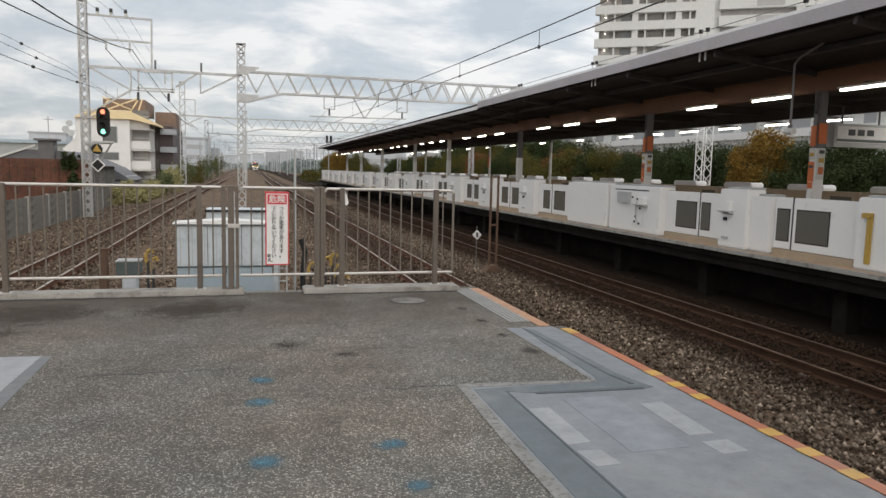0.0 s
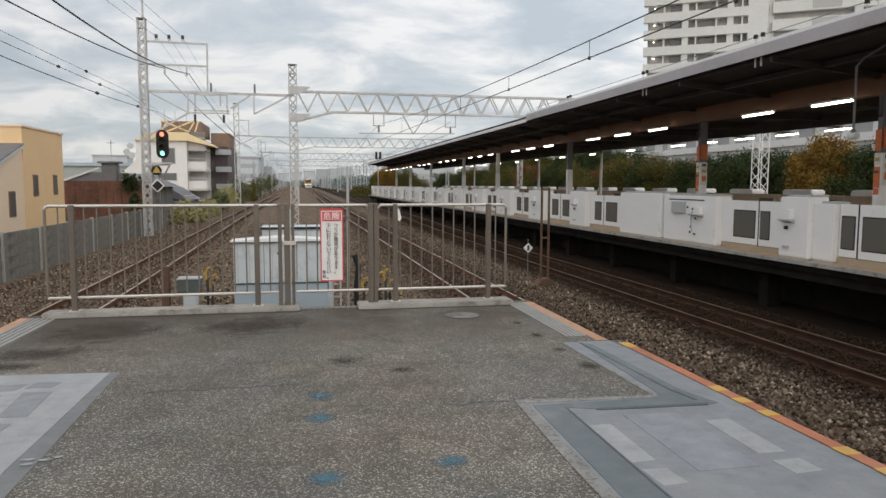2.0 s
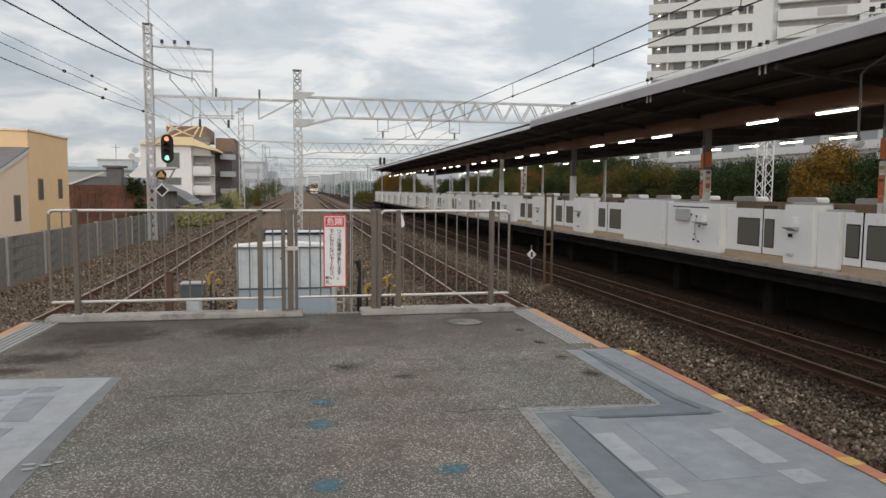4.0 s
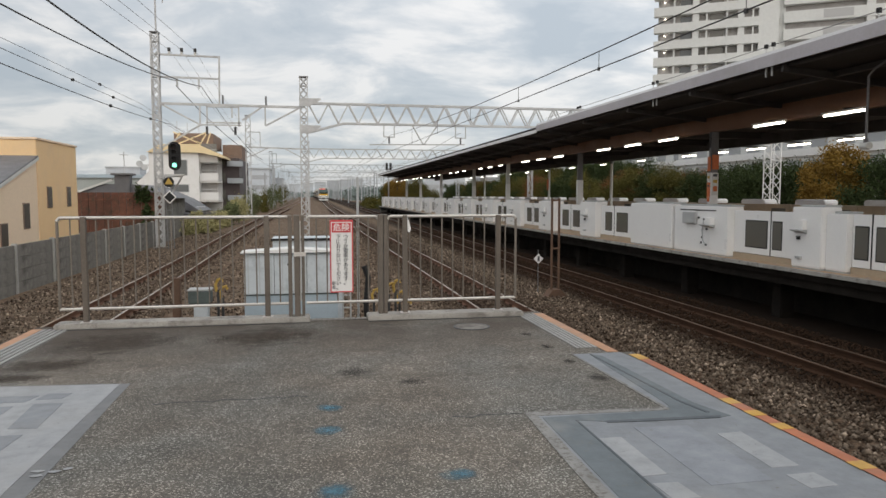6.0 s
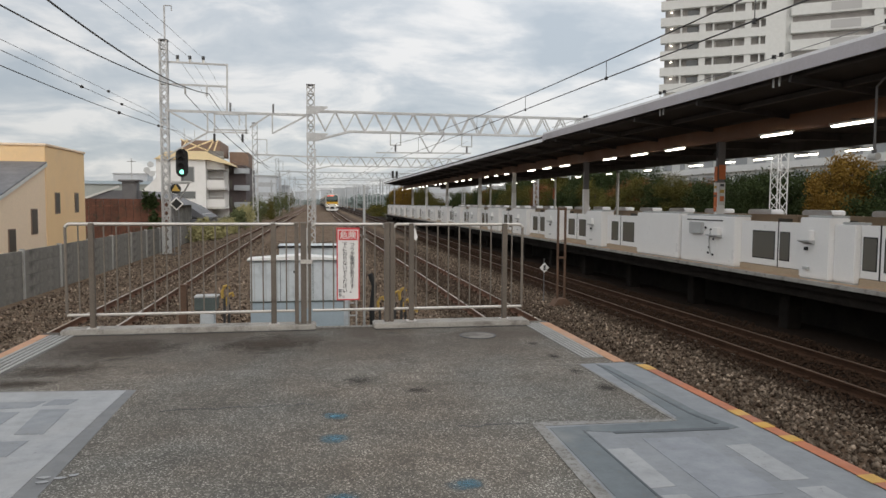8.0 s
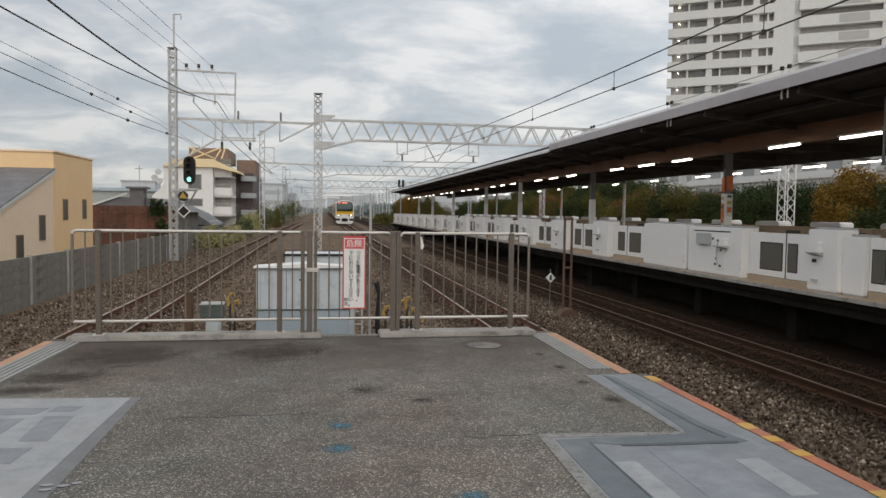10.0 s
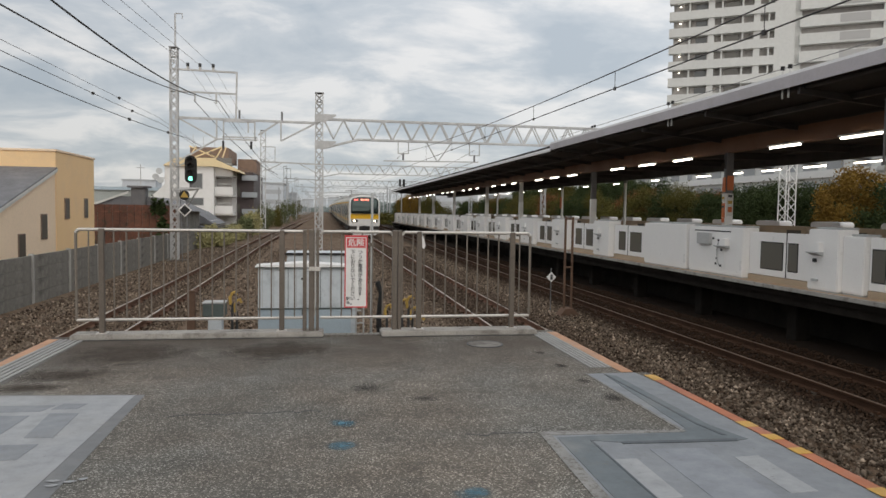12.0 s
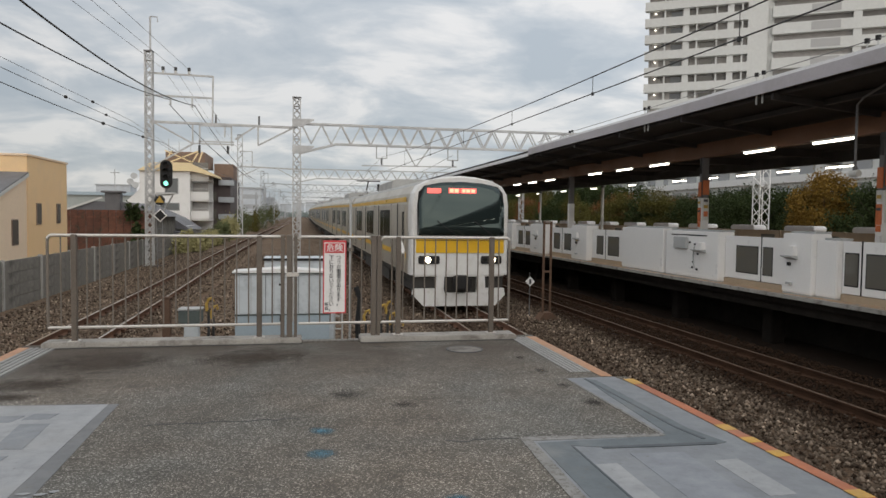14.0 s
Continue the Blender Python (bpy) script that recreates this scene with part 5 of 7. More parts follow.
def make_tree(height, spread, material, seed, label):
    root = thing("tree", (0, 0, 0), label, "tree", "trees behind the station")
    rng = random.Random(seed)
    bm = bar((0, 0, 0), (0.1, 0, height * 0.45), 0.16, 8, None, 0.10)
    bar((0.1, 0, height * 0.45), (0.0, 0.1, height * 0.8), 0.10, 8, bm, 0.04)
    for i in range(6):
        a = i * 1.05 + rng.random()
        z = height * rng.uniform(0.3, 0.6)
        bar((0.05, 0, z), (math.cos(a) * spread * 0.6, math.sin(a) * spread * 0.6, z + height * 0.22), 0.05, 6, bm, 0.02)
    part("trunk", bm, M_BARK, root)
    crown = leaf_clump("crown", 15000, (0, 0, height * 0.60), (spread, spread, height * 0.44), 0.075, material, seed, 34, 0.15)
    crown.parent = root
    return root


def build_trees():
    kinds = [make_tree(5.0, 2.5, M_LEAFG, 11, "dense dark green tree behind the station"), make_tree(5.2, 2.6, M_LEAFO, 12, "olive and brown autumn tree behind the station"),
             make_tree(5.6, 1.6, M_LEAFY, 13, "golden yellow autumn tree behind the station"), make_tree(4.8, 2.5, M_LEAFG, 14, "dense dark green tree behind the station"),
             make_tree(5.3, 2.1, M_LEAFR, 15, "rust-brown autumn tree behind the station")]
    rng = random.Random(8)
    order = [0, 3, 0, 3, 0, 3, 0, 3, 2, 3, 0, 3, 0, 3, 1, 0, 1, 4, 1, 3, 0, 1, 4, 1, 1, 3, 1, 0, 1, 4, 0, 1, 1, 3, 1, 0]
    used = set()
    y = 12.0
    for i, k in enumerate(order):
        m = pose(31.5 + rng.uniform(-1.0, 2.0), y, GROUND_Z, 0, 0, rng.uniform(0, 360))
        if k not in used:
            used.add(k)
            kinds[k].matrix_basis = m
        else:
            copy_thing(kinds[k], m)
        y += rng.uniform(2.4, 3.6) * (1 + i * 0.02)
    # second, taller row behind
    y = 20.0
    for i in range(24):
        copy_thing(kinds[rng.choice((0, 1, 3, 3, 4, 0))], pose(38 + rng.uniform(-1, 2), y, GROUND_Z, 0, 0, rng.uniform(0, 360)) @ Matrix.Scale(0.95 if y < 82 else 1.5, 4))
        y += rng.uniform(4.0, 6.0)
    # trees past the end of the opposite platform
    for i in range(14):
        y = 122 + 4.6 * i
        copy_thing(kinds[(1, 2, 1, 1, 0)[i % 5]], pose(y * (0.112 + 0.05 * rng.random()), y, GROUND_Z, 0, 0, rng.uniform(0, 360)) @ Matrix.Scale(0.85 + 0.25 * rng.random(), 4))
    # bushes on the left bank
    for i, (x, y, s, m) in enumerate(((-6.9, 52, 0.7, M_GRASS), (-6.8, 58, 0.75, M_GRASS), (-6.9, 64, 1.2, M_SCRUB), (-7.0, 72, 1.3, M_GRASS), (-7.0, 84, 1.6, M_SCRUB), (-7.0, 98, 1.7, M_LEAFO), (-7.2, 115, 1.9, M_SCRUB), (-7.6, 50, 0.75, M_GRASS), (-7.5, 135, 2.2, M_SCRUB), (-7.5, 160, 2.4, M_LEAFO))):
        ob = leaf_clump("bush", 2600, (x + drift(0, y), y, GROUND_Z + rise(y) + 0.75 * s), (0.6 * s, 3.2, 0.95 * s), 0.085, m, 40 + i)
        tagged(ob, "straggly bush and grass on the track bank", "bush", "bank bushes")
    for i, (x, y) in enumerate(((11.5, 104), (12.5, 110), (10.8, 118), (13, 128), (11.5, 140), (14, 155))):
        ob = leaf_clump("bush", 1800, (x, y, GROUND_Z + 0.9), (1.6, 3.0, 1.3), 0.12, M_LEAFG if i % 2 else M_LEAFO, 60 + i)
        tagged(ob, "dark bush beyond the platform end", "bush", "bank bushes")


# ---- lattice masts and portals ----
def lattice(x, y, z0, z1, w, pitch, leg=0.05, lace=0.022, double=False):
    """Four angle legs and zigzag lacing, as separate meshes."""
    legs, laces = [], bmesh.new()
    h = w / 2
    for sx in (-h, h):
        for sy in (-h, h):
            legs.append(box(x + sx - leg / 2, x + sx + leg / 2, y + sy - leg / 2, y + sy + leg / 2, z0, z1))
    n = max(2, int((z1 - z0) / pitch))
    for i in range(n):
        a, b = z0 + (z1 - z0) * i / n, z0 + (z1 - z0) * (i + 1) / n
        s = 1 if i % 2 else -1
        for f in (-h, h):
            beam((x - s * h, y + f, a), (x + s * h, y + f, b), lace, lace * 2, laces)
            beam((x + f, y - s * h, a), (x + f, y + s * h, b), lace, lace * 2, laces)
            if double:
                beam((x + s * h, y + f, a), (x - s * h, y + f, b), lace, lace * 2, laces)
        if i % 4 == 0:
            box(x - h, x + h, y - h, y + h, a - 0.01, a + 0.01, 0, laces)
    return legs, laces


def mast(x, y, z1, w, material, label, z0=GROUND_Z, pitch=0.36, double=False):
    root = thing("lattice_mast", (x, y, z0), label, "mast", "overhead line masts")
    legs, laces = lattice(x, y, z0, z1, w, pitch, double=double)
    for bm in legs:
        part("leg", bm, material, root)
    tagged(part("lacing", laces, material, root), kind="stuff")
    part("cap", box(x - w / 2 - 0.04, x + w / 2 + 0.04, y - w / 2 - 0.04, y + w / 2 + 0.04, z1, z1 + 0.05), M_WIREG, root)
    part("footing", box(x - w, x + w, y - w, y + w, z0 - 0.1, z0 + 0.12, 0.02), M_SLAB, root)
    return root


def truss(x0, x1, y, zt, zb, material, label, bays, end_rise=0.0):
    root = thing("portal_truss", ((x0 + x1) / 2, y, zb), label, "truss", "overhead portal trusses")
    r = 0.05
    for dy in (-0.2, 0.2):
        part("top_chord", beam((x0, y + dy, zt), (x1, y + dy, zt), 0.07, 0.09), material, root)
        xa = x0 + 1.8
        part("bottom_chord", beam((xa, y + dy, zb), (x1, y + dy, zb), 0.07, 0.09), material, root)
        part("knee", beam((x0, y + dy, zb - end_rise), (xa, y + dy, zb), 0.07, 0.09), material, root)
        bm = bmesh.new()
        n = bays * 2
        for i in range(n):
            a, b = x0 + (x1 - x0) * i / n, x0 + (x1 - x0) * (i + 1) / n
            za, zc = (zt, zb) if i % 2 == 0 else (zb, zt)
            beam((a, y + dy, za), (b, y + dy, zc), 0.05, 0.06, bm)
        tagged(part("web", bm, material, root), kind="stuff")
    return root


def hanger(x, y, zt, z, root):
    """A square drop frame with an insulator arm below a truss."""
    fr = bmesh.new()
    for a, b in (((x - 0.28, zt), (x - 0.28, z)), ((x + 0.28, zt), (x + 0.28, z)), ((x - 0.3, z), (x + 0.3, z))):
        beam((a[0], y, a[1]), (b[0], y, b[1]), 0.05, 0.05, fr)
    part("drop_frame", fr, M_GALV, root)
    part("insulator", bar((x, y, z - 0.35), (x, y, z), 0.05, 8), M_WIREG, root)


def build_first_portal():
    y = 38.0
    m = mast(-7.42, y, 9.6, 0.35, M_GALV, "tall galvanised lattice mast carrying the signal", double=True, pitch=0.42)
    part("top_pole", bar((-7.35, y, 9.6), (-7.35, y, 11.35), 0.045), M_GALV, m)
    part("top_hook", polyline([(-7.35, y, 11.35), (-7.0, y, 11.35), (-7.0, y, 11.1)], 0.03), M_GALV, m)
    f = bmesh.new()
    for a, b in (((-7.4, 8.56), (-4.33, 8.52)), ((-4.33, 8.56), (-4.37, 6.1)), ((-7.4, 7.45), (-4.35, 7.42)), ((-6.4, 7.45), (-6.4, 7.0)), ((-5.35, 7.45), (-5.35, 6.9))):
        beam((a[0], y, a[1]), (b[0], y, b[1]), 0.08, 0.09, f)
    part("feeder_frame", f, M_GALV, m, "galvanised side frame")
    for x in (-6.75, -6.15, -5.5):
        ins = part("insulator", bar((x, y, 8.55), (x, y, 8.72), 0.06, 10), M_COLW, m, "white porcelain insulator")
        part("insulator_cap", bar((x, y, 8.72), (x, y, 8.9), 0.075, 10), M_WIRE, ins)
    mid = mast(-0.13, y, 7.62, 0.38, M_GALV, "galvanised lattice mast between the tracks", double=True, pitch=0.42)
    for z in (4.72, 6.12):
        part("gusset", prism([(-0.36, z), (0.16, z), (0.75, z + 0.34), (0.75, z + 0.42), (-0.36, z + 0.42)], "y", y - 0.25, y - 0.235), M_GALV, mid, "flat gusset plate")
    arm = thing("portal_beam", (-3.8, y, 6.2), "slim galvanised portal beam with hanging frames", "beam")
    part("main", beam((-7.4, y, 6.12), (-0.2, y, 6.08), 0.12, 0.12), M_GALV, arm)
    for a, b in (((-7.2, 6.08), (-5.32, 5.08)), ((-5.32, 5.08), (-7.3, 3.86)), ((-3.25, 5.36), (-2.26, 6.05)), ((-2.08, 5.1), (-0.4, 6.02)), ((-5.34, 6.1), (-5.34, 5.06)), ((-2.1, 6.1), (-2.1, 5.08))):
        part("brace", beam((a[0], y, a[1]), (b[0], y, b[1]), 0.075, 0.08), M_GALV, arm)
    g = bmesh.new()
    for a, b in (((-4.98, 6.12), (-4.98, 5.05)), ((-3.42, 6.1), (-3.42, 5.02)), ((-3.75, 6.1), (-3.75, 5.45)), ((-5.35, 5.08), (-3.3, 5.08)), ((-5.05, 5.20), (-3.3, 5.20)), ((-5.0, 6.0), (-3.42, 6.0))):
        beam((a[0], y - 0.1, a[1]), (b[0], y - 0.1, b[1]), 0.07, 0.07, g)
    part("hanging_frame", g, M_GALV, arm)
    for x in (-4.2, -2.05):
        part("insulator", bar((x, y, 6.1), (x, y, 6.6), 0.05, 8), M_WIREG, arm)
    for x in (-5.0, -3.6):
        part("insulator", bar((x, y - 0.1, 4.6), (x, y - 0.1, 5.0), 0.06, 8), M_WIRE, arm)
    t = truss(0.1, 27.2, y, 6.30, 5.28, M_GALV, "galvanised lattice truss spanning the tracks", 26, 0.5)
    for x, z in ((4.35, 4.62), (8.28, 4.62)):
        hanger(x, y, 5.28, z, t)
    tri = bmesh.new()
    for a, b in (((5.6, 5.28), (6.2, 4.24)), ((7.0, 5.28), (6.25, 4.24)), ((3.3, 4.2), (8.5, 4.26))):
        beam((a[0], y, a[1]), (b[0], y, b[1]), 0.06, 0.06, tri)
    part("registration_arm", tri, M_GALV, t)
    mast(27.45, y, 7.2, 0.66, M_WHITE2, "white lattice mast behind the opposite platform", pitch=0.6)


def build_far_portals():
    for i, y in enumerate((78, 118, 158, 200, 245, 295, 350)):
        # past the first portal the steel has distance haze in its colour
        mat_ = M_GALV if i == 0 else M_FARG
        mast(-6.4 + drift(0, y) * 0.5, y, 9.9 if i == 0 else 8.5, 0.5, mat_, "galvanised lattice mast along the line", pitch=0.5)
        mast(0.0, y, 7.2, 0.46, mat_, "galvanised lattice mast between the tracks", pitch=0.5)
        truss(0.1, 25.0, y, 6.5, 5.5, mat_, "galvanised lattice truss spanning the tracks", 20, 0.4)
        mast(25.2, y, 7.4, 0.46, mat_, "galvanised lattice mast along the line", pitch=0.5)
        arm = thing("portal_beam", (-3.4, y, 6.4), "slim galvanised portal beam", "beam")
        part("main", beam((-6.4 + drift(0, y) * 0.5, y, 6.6), (0, y, 6.45), 0.14, 0.16), mat_, arm)
        part("brace", beam((-6.2 + drift(0, y) * 0.5, y, 5.6), (-4.4 + drift(0, y) * 0.5, y, 6.5), 0.08, 0.09), mat_, arm)
        part("brace", beam((-0.3, y, 5.4), (-2.4, y, 6.5), 0.08, 0.09), mat_, arm)
        part("frame", beam((-4.9, y, 8.2), (-4.9, y, 6.5), 0.09, 0.09), mat_, arm)
        part("frame", beam((-6.4 + drift(0, y) * 0.5, y, 8.2), (-4.9, y, 8.2), 0.09, 0.09), mat_, arm)
    rng = random.Random(21)
    for i in range(48):
        y = rng.uniform(105, 420)
        x = rng.choice((-6.4, -7.5, -9, 9.8, 11.5, 13, 15, 18)) + rng.uniform(-0.6, 0.6)
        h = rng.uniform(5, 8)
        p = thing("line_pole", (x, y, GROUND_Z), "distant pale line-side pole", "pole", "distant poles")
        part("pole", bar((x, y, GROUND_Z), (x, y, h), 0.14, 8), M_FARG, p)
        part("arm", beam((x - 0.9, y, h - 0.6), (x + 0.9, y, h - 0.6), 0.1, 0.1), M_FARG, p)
    s = thing("far_signal", (11.2, 99, GROUND_Z), "pair of dark signal backs on a pole", "signal")
    part("pole", bar((11.2, 99, GROUND_Z), (11.2, 99, 5.2), 0.08, 8), M_GALV, s)
    for x in (10.95, 11.5):
        part("head", box(x - 0.15, x + 0.15, 98.8, 99.1, 5.0, 6.0, 0.04), M_BLACK, s)
    part("bracket", box(10.8, 11.7, 99.1, 99.2, 5.0, 5.2), M_GALV, s)


def build_signal():
    x, y = -6.46, 37.0
    root = thing("colour_light_signal", (x, y, 2.4), "black colour-light railway signal with a green lamp lit", "signal")
    r = 0.285
    outline = [(x - r * math.cos(radians(d)), 3.86 + r * math.sin(radians(d))) for d in range(0, 181, 20)]
    outline += [(x + r * math.cos(radians(d)), 3.02 - r * math.sin(radians(d))) for d in range(0, 181, 20)]
    head = part("housing", prism(outline, "y", y, y + 0.14), M_BLACK, root, "black oval housing")
    for i, z in enumerate((3.92, 3.62, 3.30, 2.99)):
        arc = [radians(d) for d in range(-20, 201, 20)]
        rim = [(x + 0.136 * math.cos(a), z + 0.136 * math.sin(a)) for a in arc] + [(x + 0.124 * math.cos(a), z + 0.124 * math.sin(a)) for a in arc[::-1]]
        hood = prism(rim, "y", y - 0.24, y + 0.001)
        part("hood", hood, M_BLACK, root)
        lens = M_SIGR if i == 0 else (M_SIGG if i == 3 else M_BLACK)
        part("lens", disc((x, y - 0.001, z), (0, -1, 0), 0.11, 0.02, 18), lens, root, ("red lens", "dark lens", "dark lens", "lit green lens")[i])
    part("stand", box(x - 0.5, x + 0.45, y, y + 0.2, 2.46, 2.54), M_GALV, root)
    part("neck", bar((x, y + 0.1, 2.5), (x, y + 0.1, 2.75), 0.06), M_WIREG, root)
    part("arm", beam((-7.4, 37.8, 2.42), (x + 0.35, y + 0.1, 2.46), 0.08, 0.1), M_GALV, root)
    part("arm", beam((-7.3, 37.8, 3.6), (x, y + 0.16, 3.9), 0.05, 0.06), M_GALV, root)
    part("brace", beam((-6.9, 37.7, 1.3), (x + 0.3, y + 0.1, 2.4), 0.06, 0.06), M_GALV, root)
    pl = thing("triangle_plate", (-6.75, 36.95, 2.1), "round black plate with a yellow triangle", "sign")
    part("plate", disc((-6.76, 37.0, 2.14), (0, -1, 0), 0.25, 0.03, 20), M_BLACK, pl)
    part("triangle", prism([(-6.96, 2.03), (-6.56, 2.03), (-6.76, 2.36)], "y", 36.955, 36.968), M_YEL, pl, "yellow triangle")
    part("bracket", beam((-7.3, 37.6, 2.3), (-6.76, 37.03, 2.3), 0.04, 0.04), M_GALV, pl)
    d = thing("diamond_plate", (-6.74, 36.95, 1.4), "black diamond plate with a white border", "sign")
    part("border", prism([(-7.08, 1.40), (-6.74, 1.06), (-6.40, 1.40), (-6.74, 1.74)], "y", 36.98, 37.0), M_SIGNW, d, "white border")
    part("face", prism([(-7.0, 1.40), (-6.74, 1.14), (-6.48, 1.40), (-6.74, 1.66)], "y", 36.965, 36.979), M_BLACK, d)
    part("bracket", beam((-7.3, 37.6, 1.5), (-6.74, 37.02, 1.5), 0.04, 0.04), M_GALV, d)
    lad = thing("signal_ladder", (-6.9, 37.4, GROUND_Z), "narrow steel ladder below the signal", "ladder")
    for sx in (-0.14, 0.14):
        part("stile", beam((-6.72 + sx, 37.0, GROUND_Z), (-6.85 + sx, 37.2, 2.4), 0.04, 0.04), M_WIREG, lad)
    for i in range(10):
        t_ = (i + 0.5) / 10
        part("rung", bar((-6.86 - 0.13 * t_, 37.0 + 0.2 * t_, GROUND_Z + 3.67 * t_), (-6.58 - 0.13 * t_, 37.0 + 0.2 * t_, GROUND_Z + 3.67 * t_), 0.015, 6), M_WIREG, lad)
    # added disc, slid over the red lens to make it look switched off
    lens_blocker = tagged(solid("added_lens_cover", disc((0, 0, 0), (0, -1, 0), 0.122, 0.012, 18), M_BLACK), "small black disc added in the hood to cover the glowing red lens", "shutter")
    return lens_blocker


def wire(a, b, r, sag, label, material=M_WIRE, n=14):
    a, b = Vector(a), Vector(b)
    pts = [a.lerp(b, i / n) - Vector((0, 0, 4 * sag * (i / n) * (1 - i / n))) for i in range(n + 1)]
    return solid("overhead_wire", polyline(pts, r, 6), material, label, "wire", "overhead wires")


def build_wires():
    dark, thin = "thick dark overhead feeder cable", "thin dark overhead line wire"
    wire((-5.22, 38, 7.02), (-5.22, -2, 6.29), 0.022, 1.11, dark, M_WIRE, 30)
    wire((-6.45, 38, 7.27), (-6.45, -2, 5.51), 0.019, 0.73, dark, M_WIRE, 30)
    wire((-5.22, 38, 6.99), (-4.6, 78, 5.2), 0.020, 0.5, dark)
    wire((-6.45, 38, 7.02), (-4.9, 78, 5.4), 0.020, 0.5, dark)
    wire((-6.81, 38, 5.10), (-6.81, -2, 4.77), 0.012, 0.44, thin, M_WIRE, 30)
    wire((-6.81, 38, 5.10), (-6.6, 78, 5.4), 0.011, 0.3, thin)
    wire((-8.2, 38, 5.84), (-8.2, -2, 5.35), 0.010, 0.12, thin)
    wire((-8.2, 38, 5.88), (-7.6, 118, 6.4), 0.010, 0.8, thin)
    wire((-8.2, 38, 6.1), (-8.2, -2, 5.4), 0.008, 0.0, thin, M_WIREG)
    wire((-8.2, 38, 6.1), (-7.6, 118, 6.7), 0.008, 0.8, thin, M_WIREG)
    for x, z in ((-5.5, 8.8), (-6.15, 8.8), (-6.75, 8.8)):
        wire((x, 38, z), (x, -2, z - 2.5), 0.008, 0.0, thin, M_WIREG)
        wire((x, 38, z), (x + 0.2, 118, 8.0), 0.008, 1.2, thin, M_WIREG)
    # carrier and auxiliary wire over the middle track
    wire((4.42, -5, 3.64), (4.42, 38, 4.72), 0.0085, 0.36, thin, M_WIRE, 36)
    wire((4.42, -5, 3.20), (4.42, 38, 3.86), 0.0085, 0.0, thin, M_WIRE, 36)
    wire((4.42, 38, 4.72), (3.75, 118, 5.3), 0.010, 0.9, thin, M_WIREG, 24)
    wire((4.42, 38, 3.86), (3.75, 118, 4.5), 0.010, 0.1, thin, M_WIREG, 24)
    wire((8.28, 38, 4.26), (8.2, 118, 4.9), 0.011, 0.3, thin)
    wire((8.28, 38, 4.9), (8.2, 118, 5.5), 0.010, 0.9, thin, M_WIREG)
    wire((-4.63, 38, 5.05), (-4.0, 118, 5.5), 0.012, 0.5, thin)
    for x, y, z in ((-8.2, 27.6, 5.62), (-8.2, 33.0, 5.726), (-6.81, 27.0, 4.658), (-6.81, 33.5, 4.887), (-8.2, 31.0, 5.978)):
        d = thing("line_bead", (x, y, z), "small dark clamp on the overhead wire", "clamp", "wire clamps")
        part("bead", bar((x, y - 0.09, z - 0.002), (x, y + 0.09, z + 0.002), 0.045, 8), M_WIRE, d)
        part("collar", bar((x, y - 0.03, z), (x, y + 0.03, z), 0.06, 8), M_WIRE, d)
    for y in (6.6, 10.3, 14.5, 19.0, 24.0, 30.0):
        u = (y + 5) / 43
        lo, hi = 3.20 + 0.66 * u, 3.64 + 1.08 * u - 1.44 * u * (1 - u)
        d = thing("wire_dropper", (4.42, y, lo), "short wire dropper with clip", "dropper", "wire droppers")
        part("rod", bar((4.42, y, lo - 0.01), (4.42, y, hi + 0.01), 0.005, 6), M_WIRE, d)
        part("clip", box(4.405, 4.435, y - 0.02, y + 0.02, lo - 0.03, lo + 0.02), M_WIRE, d)
    # lead along the canopy edge on small insulator pairs
    for y in (10.6, 13.63, 18.66, 24.36):
        d = thing("canopy_insulator", (9.7, y, 4.5), "pair of small black insulators on the canopy edge", "insulator", "canopy insulators")
        for dy in (-0.12, 0.12):
            part("stem", bar((9.7, y + dy, 4.44), (9.7, y + dy, 4.64), 0.012, 6), M_GALV, d)
            part("bell", bar((9.7, y + dy, 4.63), (9.7, y + dy, 4.71), 0.045, 8), M_BLACK, d)
    wire((9.7, -5, 4.66), (9.7, 28, 4.66), 0.008, 0.0, thin, M_WIREG)
    for x, y, n in ((9.7, 13.63, 2), (9.7, 18.66, 2)):
        for k in range(n):
            d = thing("drop_pipe", (x, y + 0.2 * k, 4.02), "short pale pipe hanging below the canopy edge", "pipe", "drop pipes")
            part("pipe", bar((x, y - 0.1 + 0.2 * k, 4.02), (x, y - 0.1 + 0.2 * k, 4.30), 0.022, 8), M_GREYBOX, d)
    p = thing("speaker_pipe", (10.7, 12.0, 2.4), "bent pale pipe holding a small speaker under the canopy", "speaker")
    part("pipe", polyline([(10.7, 11.3, 4.10), (10.7, 11.85, 3.92), (10.7, 12.0, 3.80), (10.7, 12.0, 2.55)], 0.024, 8), M_COLG, p)
    part("speaker", disc((10.7, 12.1, 2.46), (0, -1, 0), 0.07, 0.2, 14), M_COLW, p)
    part("clamp", box(10.67, 10.73, 11.97, 12.03, 2.46, 2.6), M_COLG, p)


